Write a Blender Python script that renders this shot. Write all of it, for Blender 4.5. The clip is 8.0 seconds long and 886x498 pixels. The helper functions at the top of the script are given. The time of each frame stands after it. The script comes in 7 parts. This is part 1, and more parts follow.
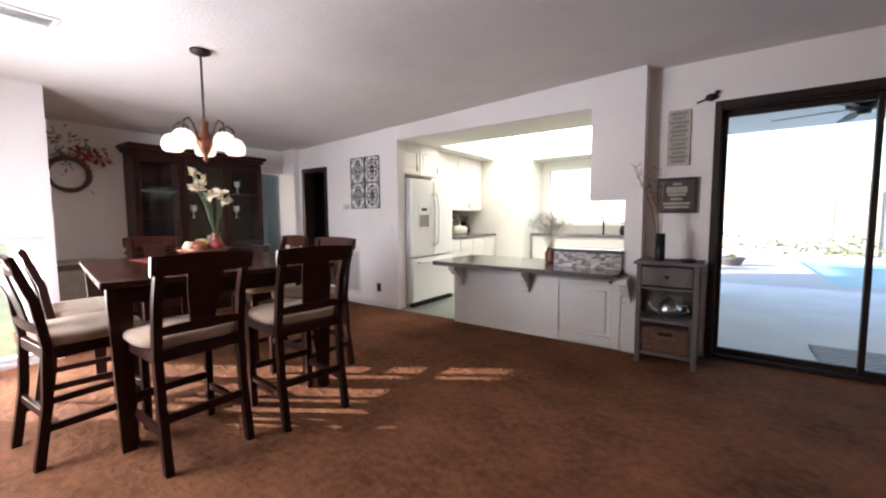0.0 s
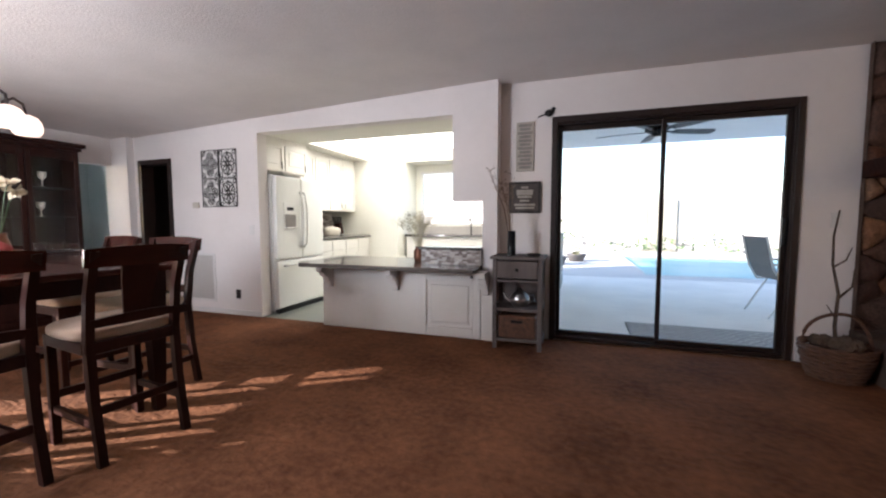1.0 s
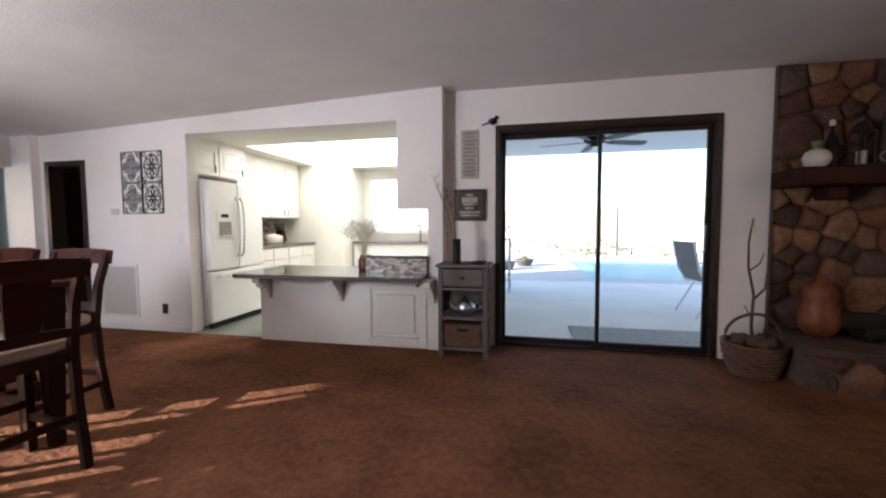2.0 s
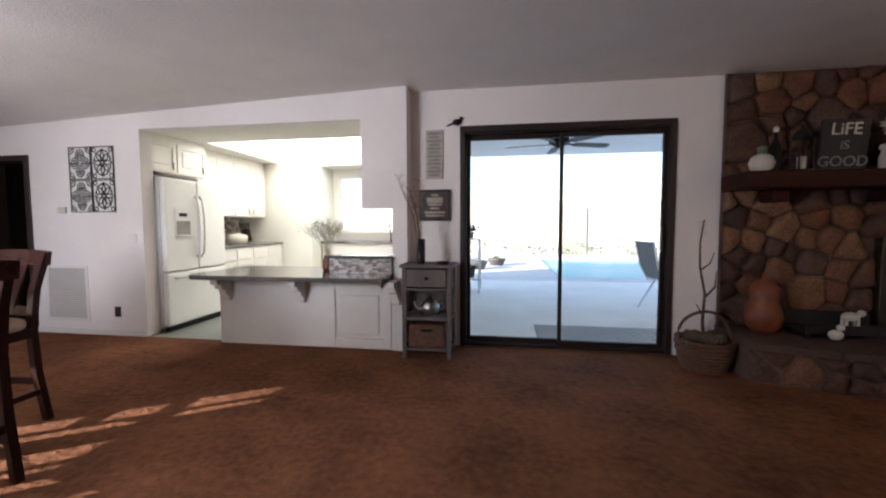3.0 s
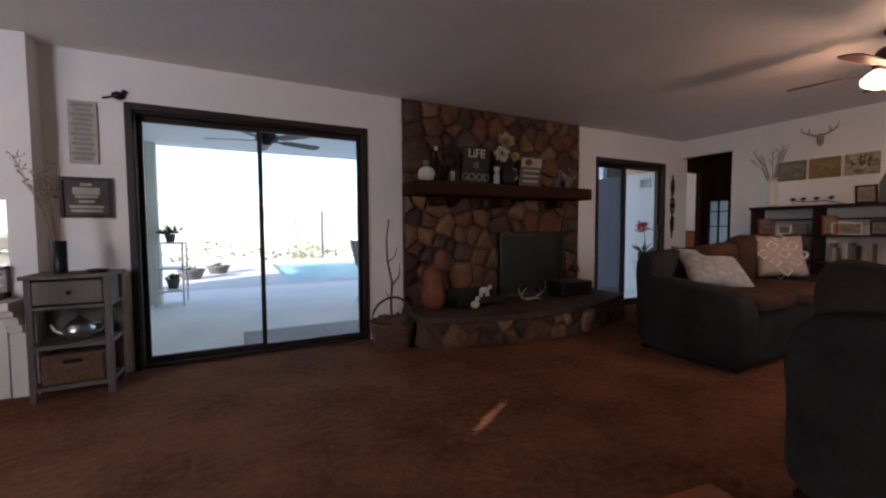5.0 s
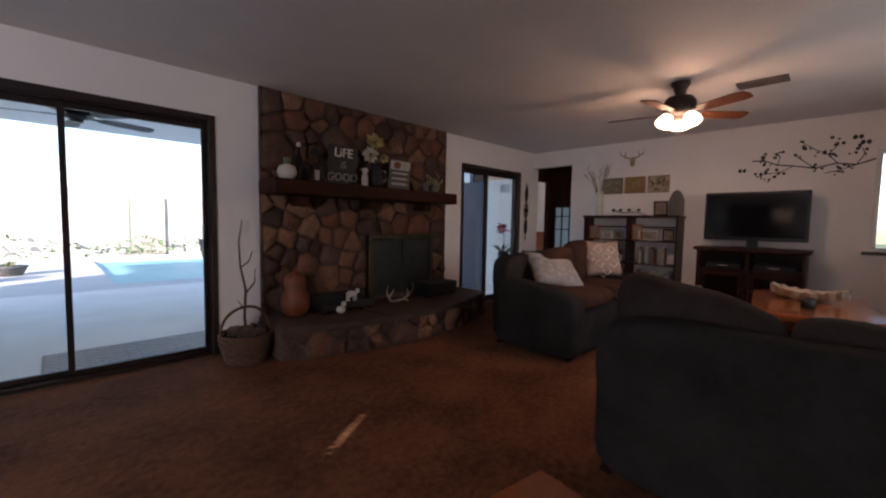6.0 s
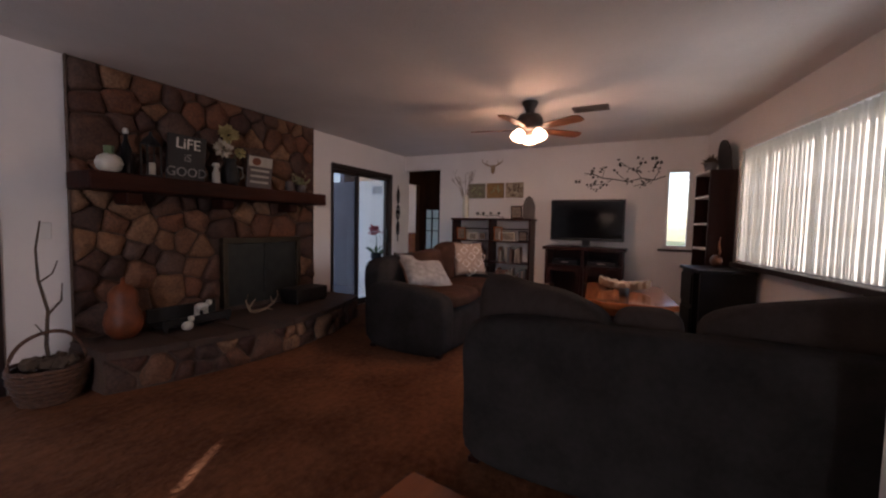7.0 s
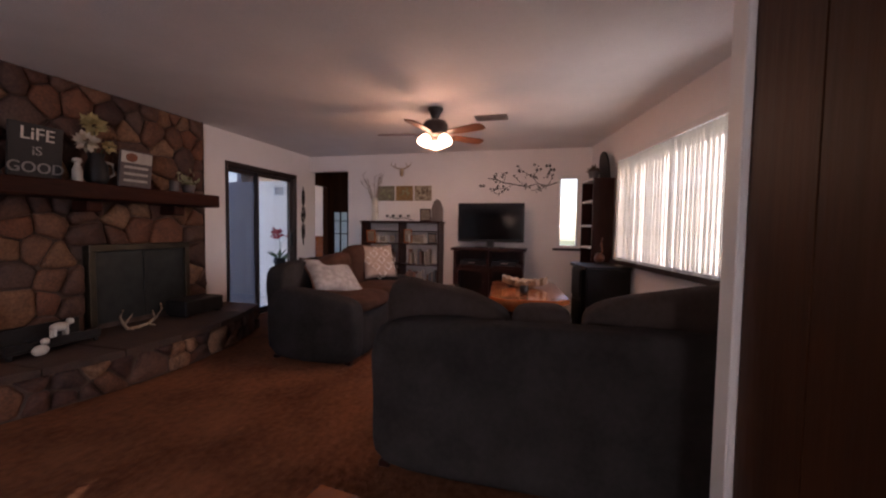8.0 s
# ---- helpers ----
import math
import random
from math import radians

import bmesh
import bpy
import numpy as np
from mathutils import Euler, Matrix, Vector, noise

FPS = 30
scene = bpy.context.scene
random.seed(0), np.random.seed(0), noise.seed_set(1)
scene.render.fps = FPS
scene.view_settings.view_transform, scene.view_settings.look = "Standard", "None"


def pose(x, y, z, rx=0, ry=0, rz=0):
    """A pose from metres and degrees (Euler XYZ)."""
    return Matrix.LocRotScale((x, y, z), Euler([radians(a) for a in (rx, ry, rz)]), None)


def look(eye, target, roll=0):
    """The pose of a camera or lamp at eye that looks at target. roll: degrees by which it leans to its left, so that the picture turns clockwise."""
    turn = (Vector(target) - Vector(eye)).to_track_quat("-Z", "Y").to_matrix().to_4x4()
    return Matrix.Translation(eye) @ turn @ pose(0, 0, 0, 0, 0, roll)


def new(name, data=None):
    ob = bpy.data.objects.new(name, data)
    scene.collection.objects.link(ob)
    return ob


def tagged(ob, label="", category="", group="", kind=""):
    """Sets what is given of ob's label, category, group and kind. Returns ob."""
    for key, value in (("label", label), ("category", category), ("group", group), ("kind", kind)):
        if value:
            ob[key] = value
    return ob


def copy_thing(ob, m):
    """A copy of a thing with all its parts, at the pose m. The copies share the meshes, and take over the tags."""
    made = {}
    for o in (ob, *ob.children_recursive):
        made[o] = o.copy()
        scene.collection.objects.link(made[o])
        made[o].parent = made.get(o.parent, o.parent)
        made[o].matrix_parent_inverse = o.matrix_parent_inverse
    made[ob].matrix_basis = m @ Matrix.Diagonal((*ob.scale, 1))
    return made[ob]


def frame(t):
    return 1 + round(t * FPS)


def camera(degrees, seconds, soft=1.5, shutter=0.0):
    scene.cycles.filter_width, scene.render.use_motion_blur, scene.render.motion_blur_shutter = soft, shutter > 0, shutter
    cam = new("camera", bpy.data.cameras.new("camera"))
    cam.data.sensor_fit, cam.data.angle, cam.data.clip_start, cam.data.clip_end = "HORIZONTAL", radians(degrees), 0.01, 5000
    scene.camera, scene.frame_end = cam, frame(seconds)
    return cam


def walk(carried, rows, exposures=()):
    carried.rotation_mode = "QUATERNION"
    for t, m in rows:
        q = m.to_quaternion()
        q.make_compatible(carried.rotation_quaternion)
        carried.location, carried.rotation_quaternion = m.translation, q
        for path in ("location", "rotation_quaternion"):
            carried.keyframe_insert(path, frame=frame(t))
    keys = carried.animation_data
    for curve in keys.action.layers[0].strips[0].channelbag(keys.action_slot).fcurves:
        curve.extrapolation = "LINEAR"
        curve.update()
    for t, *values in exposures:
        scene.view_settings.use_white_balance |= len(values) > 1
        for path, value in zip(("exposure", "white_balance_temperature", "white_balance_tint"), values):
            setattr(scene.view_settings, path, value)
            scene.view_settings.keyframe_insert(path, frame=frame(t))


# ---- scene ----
cam = camera(96.4, 8.0, soft=2.2)
PATH = [
    (0, (0.85, -0.573, 1.181), (-0.314, 1.046, 1.023), -0.3),
    (0.5, (0.908, -0.572, 1.154), (0.085, 1.245, 1.013), -0.1),
    (1, (0.971, -0.525, 1.14), (0.33, 1.364, 0.997), -0.1),
    (1.5, (1.021, -0.444, 1.149), (0.517, 1.487, 1.024), -0.1),
    (1.7, (1.014, -0.445, 1.154), (0.557, 1.498, 1.036), -0.2),
    (2.8, (1.112, -0.42, 1.175), (0.768, 1.55, 1.052), -0.1),
    (3, (1.134, -0.417, 1.17), (0.835, 1.557, 1.049), -0.1),
    (3.5, (1.255, -0.405, 1.118), (1.142, 1.589, 1.008), -0.1),
    (4, (1.326, -0.44, 1.102), (1.53, 1.546, 0.992), -0.0),
    (4.5, (1.415, -0.48, 1.106), (2.001, 1.429, 0.994), -0.1),
    (4.7, (1.45, -0.486, 1.098), (2.178, 1.377, 0.994), -0.3),
    (5.8, (1.583, -0.522, 1.202), (2.892, 0.99, 1.072), 0.8),
    (6, (1.596, -0.525, 1.212), (3.0, 0.894, 1.08), 1.0),
    (6.5, (1.618, -0.51, 1.228), (3.238, 0.656, 1.1), 1.1),
    (7, (1.628, -0.526, 1.238), (3.404, 0.386, 1.119), 1.2),
    (7.5, (1.641, -0.540, 1.249), (3.52, 0.134, 1.139), 0.9),
    (8, (1.618, -0.559, 1.249), (3.552, -0.059, 1.147), 0.8),
]
walk(cam, [(t, look(eye, target, roll)) for t, eye, target, roll in PATH],
     exposures=[(0, 2.13, 6050, 15), (1.5, 2.10, 6000, 15), (3, 2.07, 6000, 15), (4.5, 1.82, 5950, 16), (6.4, 1.72, 5900, 18), (7.0, 1.74, 6100, 23), (7.5, 1.75, 6100, 26), (8, 2.10, 6300, 31)])

# ---- light ----
SUN_HEADING = 33.0
SUN_ELEVATION = 14.0
world = bpy.data.worlds.new("sky")
scene.world = world
world.use_nodes = True
wn = world.node_tree
sky = wn.nodes.new("ShaderNodeTexSky")
sky.sky_type = "NISHITA"
sky.sun_disc = False
sky.sun_elevation = radians(SUN_ELEVATION)
sky.sun_rotation = radians(270 - SUN_HEADING)
wn.links.new(sky.outputs[0], wn.nodes["Background"].inputs[0])
wn.nodes["Background"].inputs[1].default_value = 0.15


def lamp(name, kind, energy, colour, m, **kw):
    data = bpy.data.lights.new(name, kind)
    data.energy, data.color = energy, colour
    for k, v in kw.items():
        if k == "angle":
            data.angle = v
        elif k == "size":
            data.shape, data.size = "RECTANGLE", v
        elif k == "size_y":
            data.size_y = v
        elif k == "soft":
            data.shadow_soft_size = v
    ob = new(name, data)
    ob.matrix_world = m
    return ob


sun_way = Vector((math.cos(radians(SUN_HEADING)) * math.cos(radians(SUN_ELEVATION)),
                  math.sin(radians(SUN_HEADING)) * math.cos(radians(SUN_ELEVATION)), -math.sin(radians(SUN_ELEVATION))))
lamp("sun", "SUN", 5.0, (1.0, 0.93, 0.82), look((0, 0, 20), Vector((0, 0, 20)) + sun_way), angle=radians(0.6))
# daylight standing in the openings
lamp("blind_daylight", "AREA", 7.5, (0.95, 0.97, 1.0), look((5.30, -2.05, 1.6), (5.6, 0.5, 1.3)), size=2.6, size_y=1.2)
lamp("dining_daylight", "AREA", 10, (1.0, 0.95, 0.88), look((-3.70, -0.50, 0.74), (0, 1.4, 0.3)), size=0.55, size_y=0.4)

lamp("south_window_daylight", "AREA", 23, (0.96, 0.97, 1.0), look((-2.2, -1.16, 1.5), (-0.7, 3.1, 0.0)), size=1.0, size_y=1.1)

# fill light in an added, unseen window, to brighten the hallway
lamp("hall_fill", "AREA", 0.7, (0.86, 0.95, 1.0), look((-5.55, 2.25, 1.45), (-5.6, 3.3, 1.2)), size=0.5, size_y=0.9)

# ---- materials ----
def mat(name, a, b=None, scale=8.0, rough=0.6, bump=0.0, bump_scale=60.0, metal=0.0, stretch=(1, 1, 1), fine=0.25,
        sheen=0.0, per_object=None, coat=0.0, shine=0.5):
    """Two colours mixed by coarse and fine noise, with relief."""
    m = bpy.data.materials.new(name)
    m.use_nodes = True
    nt = m.node_tree
    p = nt.nodes["Principled BSDF"]
    b = b or tuple(c * 0.82 for c in a)
    co = nt.nodes.new("ShaderNodeTexCoord")
    mp = nt.nodes.new("ShaderNodeMapping")
    mp.inputs["Scale"].default_value = stretch
    nt.links.new(co.outputs["Object"], mp.inputs[0])
    n1 = nt.nodes.new("ShaderNodeTexNoise")
    n1.inputs["Scale"].default_value, n1.inputs["Detail"].default_value = scale, 4
    n2 = nt.nodes.new("ShaderNodeTexNoise")
    n2.inputs["Scale"].default_value, n2.inputs["Detail"].default_value = scale * 9, 3
    for n in (n1, n2):
        nt.links.new(mp.outputs[0], n.inputs["Vector"])
    mix = nt.nodes.new("ShaderNodeMix")
    mix.inputs[0].default_value = fine
    nt.links.new(n1.outputs["Fac"], mix.inputs[2])
    nt.links.new(n2.outputs["Fac"], mix.inputs[3])
    ramp = nt.nodes.new("ShaderNodeValToRGB")
    ramp.color_ramp.elements[0].position, ramp.color_ramp.elements[1].position = 0.34, 0.68
    ramp.color_ramp.elements[0].color, ramp.color_ramp.elements[1].color = (*b, 1), (*a, 1)
    nt.links.new(mix.outputs[0], ramp.inputs[0])
    out = ramp.outputs[0]
    if per_object:
        info = nt.nodes.new("ShaderNodeObjectInfo")
        r2 = nt.nodes.new("ShaderNodeValToRGB")
        r2.color_ramp.interpolation = "CONSTANT"
        els = r2.color_ramp.elements
        while len(els) < len(per_object):
            els.new(0.5)
        for i, c in enumerate(per_object):
            els[i].position, els[i].color = i / len(per_object), (*c, 1)
        nt.links.new(info.outputs["Random"], r2.inputs[0])
        mm = nt.nodes.new("ShaderNodeMix")
        mm.data_type, mm.blend_type = "RGBA", "MULTIPLY"
        mm.inputs[0].default_value = 1.0
        nt.links.new(out, mm.inputs[6])
        nt.links.new(r2.outputs[0], mm.inputs[7])
        out = mm.outputs[2]
    nt.links.new(out, p.inputs["Base Color"])
    p.inputs["Metallic"].default_value = metal
    rr = nt.nodes.new("ShaderNodeMapRange")
    rr.inputs[3].default_value, rr.inputs[4].default_value = max(0.02, rough - 0.08), min(1, rough + 0.08)
    nt.links.new(n1.outputs["Fac"], rr.inputs[0])
    nt.links.new(rr.outputs[0], p.inputs["Roughness"])
    p.inputs["Sheen Weight"].default_value = sheen
    p.inputs["Coat Weight"].default_value = coat
    p.inputs["Specular IOR Level"].default_value = shine
    if bump:
        nb = nt.nodes.new("ShaderNodeTexNoise")
        nb.inputs["Scale"].default_value, nb.inputs["Detail"].default_value = bump_scale, 4
        nt.links.new(mp.outputs[0], nb.inputs["Vector"])
        bp = nt.nodes.new("ShaderNodeBump")
        bp.inputs["Strength"].default_value, bp.inputs["Distance"].default_value = bump, 0.01
        nt.links.new(nb.outputs["Fac"], bp.inputs["Height"])
        nt.links.new(bp.outputs[0], p.inputs["Normal"])
    return m


def glass(name, tint=(1, 1, 1), rough=0.0):
    m = bpy.data.materials.new(name)
    m.use_nodes = True
    nt = m.node_tree
    nt.nodes.remove(nt.nodes["Principled BSDF"])
    tr = nt.nodes.new("ShaderNodeBsdfTransparent")
    tr.inputs[0].default_value = (*tint, 1)
    gl = nt.nodes.new("ShaderNodeBsdfGlossy")
    gl.inputs["Roughness"].default_value = rough
    lw = nt.nodes.new("ShaderNodeLayerWeight")
    lw.inputs[0].default_value = 0.5
    pw = nt.nodes.new("ShaderNodeMath")
    pw.operation = "POWER"
    pw.inputs[1].default_value = 4.0
    fr = nt.nodes.new("ShaderNodeMath")
    fr.operation = "MULTIPLY_ADD"
    fr.inputs[1].default_value, fr.inputs[2].default_value = 0.6, 0.015
    nt.links.new(lw.outputs["Facing"], pw.inputs[0])
    nt.links.new(pw.outputs[0], fr.inputs[0])
    mx = nt.nodes.new("ShaderNodeMixShader")
    nt.links.new(fr.outputs[0], mx.inputs[0])
    nt.links.new(tr.outputs[0], mx.inputs[1])
    nt.links.new(gl.outputs[0], mx.inputs[2])
    nt.links.new(mx.outputs[0], nt.nodes["Material Output"].inputs[0])
    return m


def glow(name, colour, strength):
    m = bpy.data.materials.new(name)
    m.use_nodes = True
    p = m.node_tree.nodes["Principled BSDF"]
    p.inputs["Base Color"].default_value = (*[0.6 * c for c in colour], 1)
    p.inputs["Emission Color"].default_value = (*colour, 1)
    p.inputs["Emission Strength"].default_value = strength
    return m


def cloth_through(name, a, b, amount=0.5):
    """A thin cloth that lets some light through."""
    m = mat(name, a, b, scale=5, rough=0.8, bump=0.1)
    nt = m.node_tree
    t = nt.nodes.new("ShaderNodeBsdfTranslucent")
    t.inputs[0].default_value = (*a, 1)
    mx = nt.nodes.new("ShaderNodeMixShader")
    mx.inputs[0].default_value = amount
    nt.links.new(nt.nodes["Principled BSDF"].outputs[0], mx.inputs[1])
    nt.links.new(t.outputs[0], mx.inputs[2])
    nt.links.new(mx.outputs[0], nt.nodes["Material Output"].inputs[0])
    return m


M = {
    "wall": mat("wall_paint", (0.80, 0.755, 0.735), (0.75, 0.705, 0.685), 2.5, 0.75, 0.12, 90),
    "kwall": mat("kitchen_paint", (0.76, 0.74, 0.66), (0.72, 0.70, 0.62), 2.5, 0.7, 0.08, 90),
    "ceiling": mat("ceiling_texture", (0.80, 0.755, 0.735), (0.74, 0.70, 0.68), 3, 0.9, 0.36, 70),
    "carpet": mat("carpet", (0.235, 0.098, 0.047), (0.090, 0.035, 0.017), 2.3, 0.95, 0.8, 34, fine=0.4, shine=0.1),
    "trim": mat("white_trim", (0.74, 0.72, 0.70), (0.68, 0.66, 0.64), 3, 0.45),
    "white": mat("white_cabinet", (0.76, 0.73, 0.68), (0.70, 0.67, 0.62), 2, 0.45, 0.03),
    "fridge": mat("fridge_enamel", (0.78, 0.77, 0.73), (0.74, 0.73, 0.69), 2, 0.35, 0.1, 250),
    "espresso": mat("espresso_wood", (0.036, 0.011, 0.008), (0.016, 0.006, 0.005), 6, 0.36, 0.05, 40, stretch=(1, 1, 0.15), shine=0.13),
    "cherry": mat("cherry_wood", (0.055, 0.014, 0.009), (0.024, 0.007, 0.005), 6, 0.24, 0.05, 40, stretch=(0.15, 1, 1), shine=0.3),
    "bronze": mat("bronze_frame", (0.028, 0.016, 0.012), (0.018, 0.010, 0.008), 6, 0.45, metal=0.2),
    "frame_wood": mat("frame_wood", (0.026, 0.011, 0.008), (0.014, 0.007, 0.005), 6, 0.5, 0.1, 40, stretch=(0.2, 1, 1)),
    "panel": mat("wood_panelling", (0.070, 0.025, 0.010), (0.024, 0.009, 0.004), 4, 0.5, 0.15, 30, stretch=(1, 1, 0.12), shine=0.1),
    "mantel": mat("mantel_wood", (0.050, 0.013, 0.007), (0.018, 0.006, 0.004), 7, 0.6, 0.5, 18, stretch=(0.12, 1, 1), shine=0.12),
    "mortar": mat("mortar", (0.135, 0.086, 0.063), (0.070, 0.044, 0.032), 9, 0.95, 0.8, 60),
    "stone": mat("field_stone", (1.10, 0.98, 0.88), (0.34, 0.27, 0.23), 6, 0.75, 1.0, 18, fine=0.5,
                 per_object=[(0.17, 0.078, 0.042), (0.090, 0.047, 0.034), (0.25, 0.135, 0.073), (0.115, 0.052, 0.034), (0.19, 0.080, 0.042), (0.075, 0.044, 0.036),
                             (0.31, 0.185, 0.110), (0.135, 0.071, 0.048), (0.085, 0.040, 0.030), (0.21, 0.105, 0.060), (0.125, 0.078, 0.062)]),
    "slab": mat("hearth_slab", (0.085, 0.046, 0.030), (0.040, 0.024, 0.017), 5, 0.7, 0.6, 25),
    "soot": mat("firebox_black", (0.015, 0.014, 0.013), (0.008, 0.008, 0.008), 9, 0.9, 0.3),
    "screen": mat("fire_screen", (0.045, 0.047, 0.042), (0.028, 0.030, 0.027), 12, 0.45, 0.1, 300, metal=0.5),
    "brass": mat("old_brass", (0.085, 0.068, 0.045), (0.05, 0.04, 0.027), 9, 0.45, metal=0.8),
    "iron": mat("dark_iron", (0.03, 0.028, 0.027), (0.015, 0.014, 0.014), 9, 0.5, 0.2, metal=0.5),
    "steel": mat("brushed_steel", (0.5, 0.5, 0.5), (0.4, 0.4, 0.4), 20, 0.3, metal=1.0),
    "greywood": mat("weathered_grey_wood", (0.155, 0.128, 0.118), (0.075, 0.060, 0.056), 5, 0.75, 0.4, 40, stretch=(1, 1, 0.15)),
    "granite": mat("granite", (0.16, 0.145, 0.13), (0.05, 0.046, 0.042), 45, 0.18, fine=0.5, coat=0.3),
    "tile": mat("mosaic_tile", (1, 1, 1), (0.8, 0.78, 0.76), 12, 0.3,
                per_object=[(0.60, 0.57, 0.54), (0.20, 0.15, 0.135), (0.74, 0.72, 0.70), (0.30, 0.25, 0.23), (0.42, 0.36, 0.33), (0.66, 0.62, 0.58)]),
    "grout": mat("grout", (0.45, 0.42, 0.39), (0.38, 0.35, 0.33), 20, 0.9),
    "kfloor": mat("kitchen_vinyl", (0.20, 0.21, 0.18), (0.14, 0.15, 0.13), 6, 0.35),
    "seat": mat("beige_seat_fabric", (0.40, 0.28, 0.195), (0.32, 0.215, 0.145), 9, 0.9, 0.3, 220, sheen=0.2),
    "sofa": mat("charcoal_sofa_fabric", (0.040, 0.0355, 0.0345), (0.020, 0.0175, 0.017), 4, 0.97, 0.35, 220, shine=0.1),
    "cushion": mat("brown_cushion_fabric", (0.085, 0.042, 0.029), (0.045, 0.022, 0.015), 7, 0.95, 0.5, 220, shine=0.1),
    "sofa_top": mat("taupe_sofa_fabric", (0.060, 0.045, 0.040), (0.032, 0.024, 0.021), 5, 0.97, 0.4, 200, shine=0.1),
    "pillow": mat("silver_pillow", (0.42, 0.40, 0.38), (0.22, 0.20, 0.19), 16, 0.75, 0.4, 120, sheen=0.2),
    "pillow_pink": mat("faded_pink_pillow", (0.40, 0.29, 0.23), (0.30, 0.21, 0.165), 12, 0.85, 0.3, 120),
    "pillow_light": mat("cream_print", (0.68, 0.58, 0.50), (0.58, 0.49, 0.42), 12, 0.85),
    "oak": mat("orange_oak", (0.36, 0.105, 0.030), (0.22, 0.060, 0.018), 5, 0.17, 0.04, 30, stretch=(0.15, 1, 1), coat=0.5),
    "wicker": mat("wicker", (0.15, 0.068, 0.036), (0.06, 0.026, 0.015), 30, 0.7, 0.5, 90),
    "bark": mat("bark", (0.13, 0.085, 0.055), (0.06, 0.04, 0.028), 14, 0.9, 0.8, 60),
    "twig": mat("dry_twig", (0.28, 0.21, 0.16), (0.17, 0.12, 0.09), 14, 0.9, 0.4),
    "black": mat("black_plastic", (0.012, 0.012, 0.013), (0.007, 0.007, 0.008), 6, 0.35, shine=0.22),
    "tvscreen": mat("tv_screen", (0.003, 0.003, 0.004), (0.002, 0.002, 0.003), 3, 0.10, shine=0.35),
    "paper": mat("aged_paper", (0.50, 0.46, 0.40), (0.38, 0.34, 0.29), 14, 0.8),
    "ink": mat("dark_ink", (0.03, 0.026, 0.024), (0.02, 0.018, 0.016), 14, 0.7),
    "signgrey": mat("grey_sign_board", (0.12, 0.10, 0.09), (0.06, 0.05, 0.046), 9, 0.8, 0.2),
    "cream": mat("cream_ceramic", (0.62, 0.58, 0.50), (0.54, 0.50, 0.43), 9, 0.3),
    "greenglass": mat("green_ceramic", (0.16, 0.22, 0.11), (0.11, 0.15, 0.08), 9, 0.3),
    "petal": mat("yellow_petals", (0.55, 0.45, 0.20), (0.42, 0.32, 0.13), 20, 0.8),
    "petal_white": mat("cream_petals", (0.62, 0.55, 0.42), (0.5, 0.42, 0.3), 20, 0.8),
    "petal_red": mat("red_petals", (0.42, 0.03, 0.05), (0.28, 0.02, 0.03), 20, 0.6),
    "leaf": mat("leaf", (0.06, 0.10, 0.035), (0.035, 0.06, 0.022), 14, 0.55),
    "sage": mat("dry_sage_leaf", (0.34, 0.34, 0.20), (0.22, 0.22, 0.12), 14, 0.8),
    "palesage": mat("pale_dry_leaf", (0.56, 0.53, 0.40), (0.42, 0.39, 0.28), 14, 0.8),
    "pumpkin": mat("orange_gourd", (0.25, 0.062, 0.016), (0.10, 0.026, 0.009), 9, 0.5, 0.2),
    "antler": mat("antler_bone", (0.44, 0.33, 0.22), (0.26, 0.17, 0.10), 14, 0.6, 0.3),
    "red": mat("red_cloth", (0.24, 0.025, 0.02), (0.15, 0.018, 0.014), 9, 0.8, 0.2),
    "copper": mat("aged_copper", (0.22, 0.09, 0.05), (0.10, 0.04, 0.025), 9, 0.4, metal=0.7),
    "blind": cloth_through("blind_fabric", (0.70, 0.70, 0.67), (0.52, 0.50, 0.44), 0.27),
    "dimcloth": cloth_through("dimming_cloth", (0.70, 0.74, 0.74), (0.60, 0.65, 0.66), 0.6),
    "pane": glass("window_glass"),
    "smoke": glass("screen_mesh", (0.40, 0.40, 0.43), 0.05),
    "globe": glow("lit_glass_globe", (1.0, 0.68, 0.52), 0.40),
    "fanglobe": glow("lit_fan_globe", (1.0, 0.62, 0.36), 3.0),
    "lightbox": glow("ceiling_diffuser", (1.0, 0.95, 0.82), 1.7),
    "concrete": mat("patio_concrete", (0.88, 0.83, 0.77), (0.74, 0.70, 0.65), 1.6, 0.85, 0.3, 40),
    "deck": mat("pool_deck", (0.60, 0.58, 0.55), (0.52, 0.50, 0.475), 2.2, 0.85, 0.2, 40),
    "stucco": mat("stucco", (0.82, 0.80, 0.78), (0.76, 0.74, 0.72), 3, 0.9, 0.5, 60),
    "greywall": mat("grey_siding", (0.62, 0.63, 0.66), (0.54, 0.55, 0.58), 3, 0.8, 0.2, 40, stretch=(1, 1, 0.2)),
    "gardenwall": mat("garden_wall_render", (0.48, 0.46, 0.43), (0.40, 0.38, 0.355), 1.5, 0.9, 0.5, 30),
    "patioceil": mat("patio_ceiling", (0.88, 0.90, 0.91), (0.83, 0.85, 0.86), 3, 0.8, 0.1),
    "water": mat("pool_water", (0.20, 0.47, 0.53), (0.30, 0.54, 0.58), 0.8, 0.3, 0.3, 6, shine=0.01),
    "grass": mat("dry_grass", (0.20, 0.22, 0.10), (0.12, 0.14, 0.06), 1.2, 0.95, 0.8, 30),
    "matfab": mat("door_mat", (0.36, 0.355, 0.35), (0.27, 0.265, 0.26), 8, 0.95, 0.5, 120),
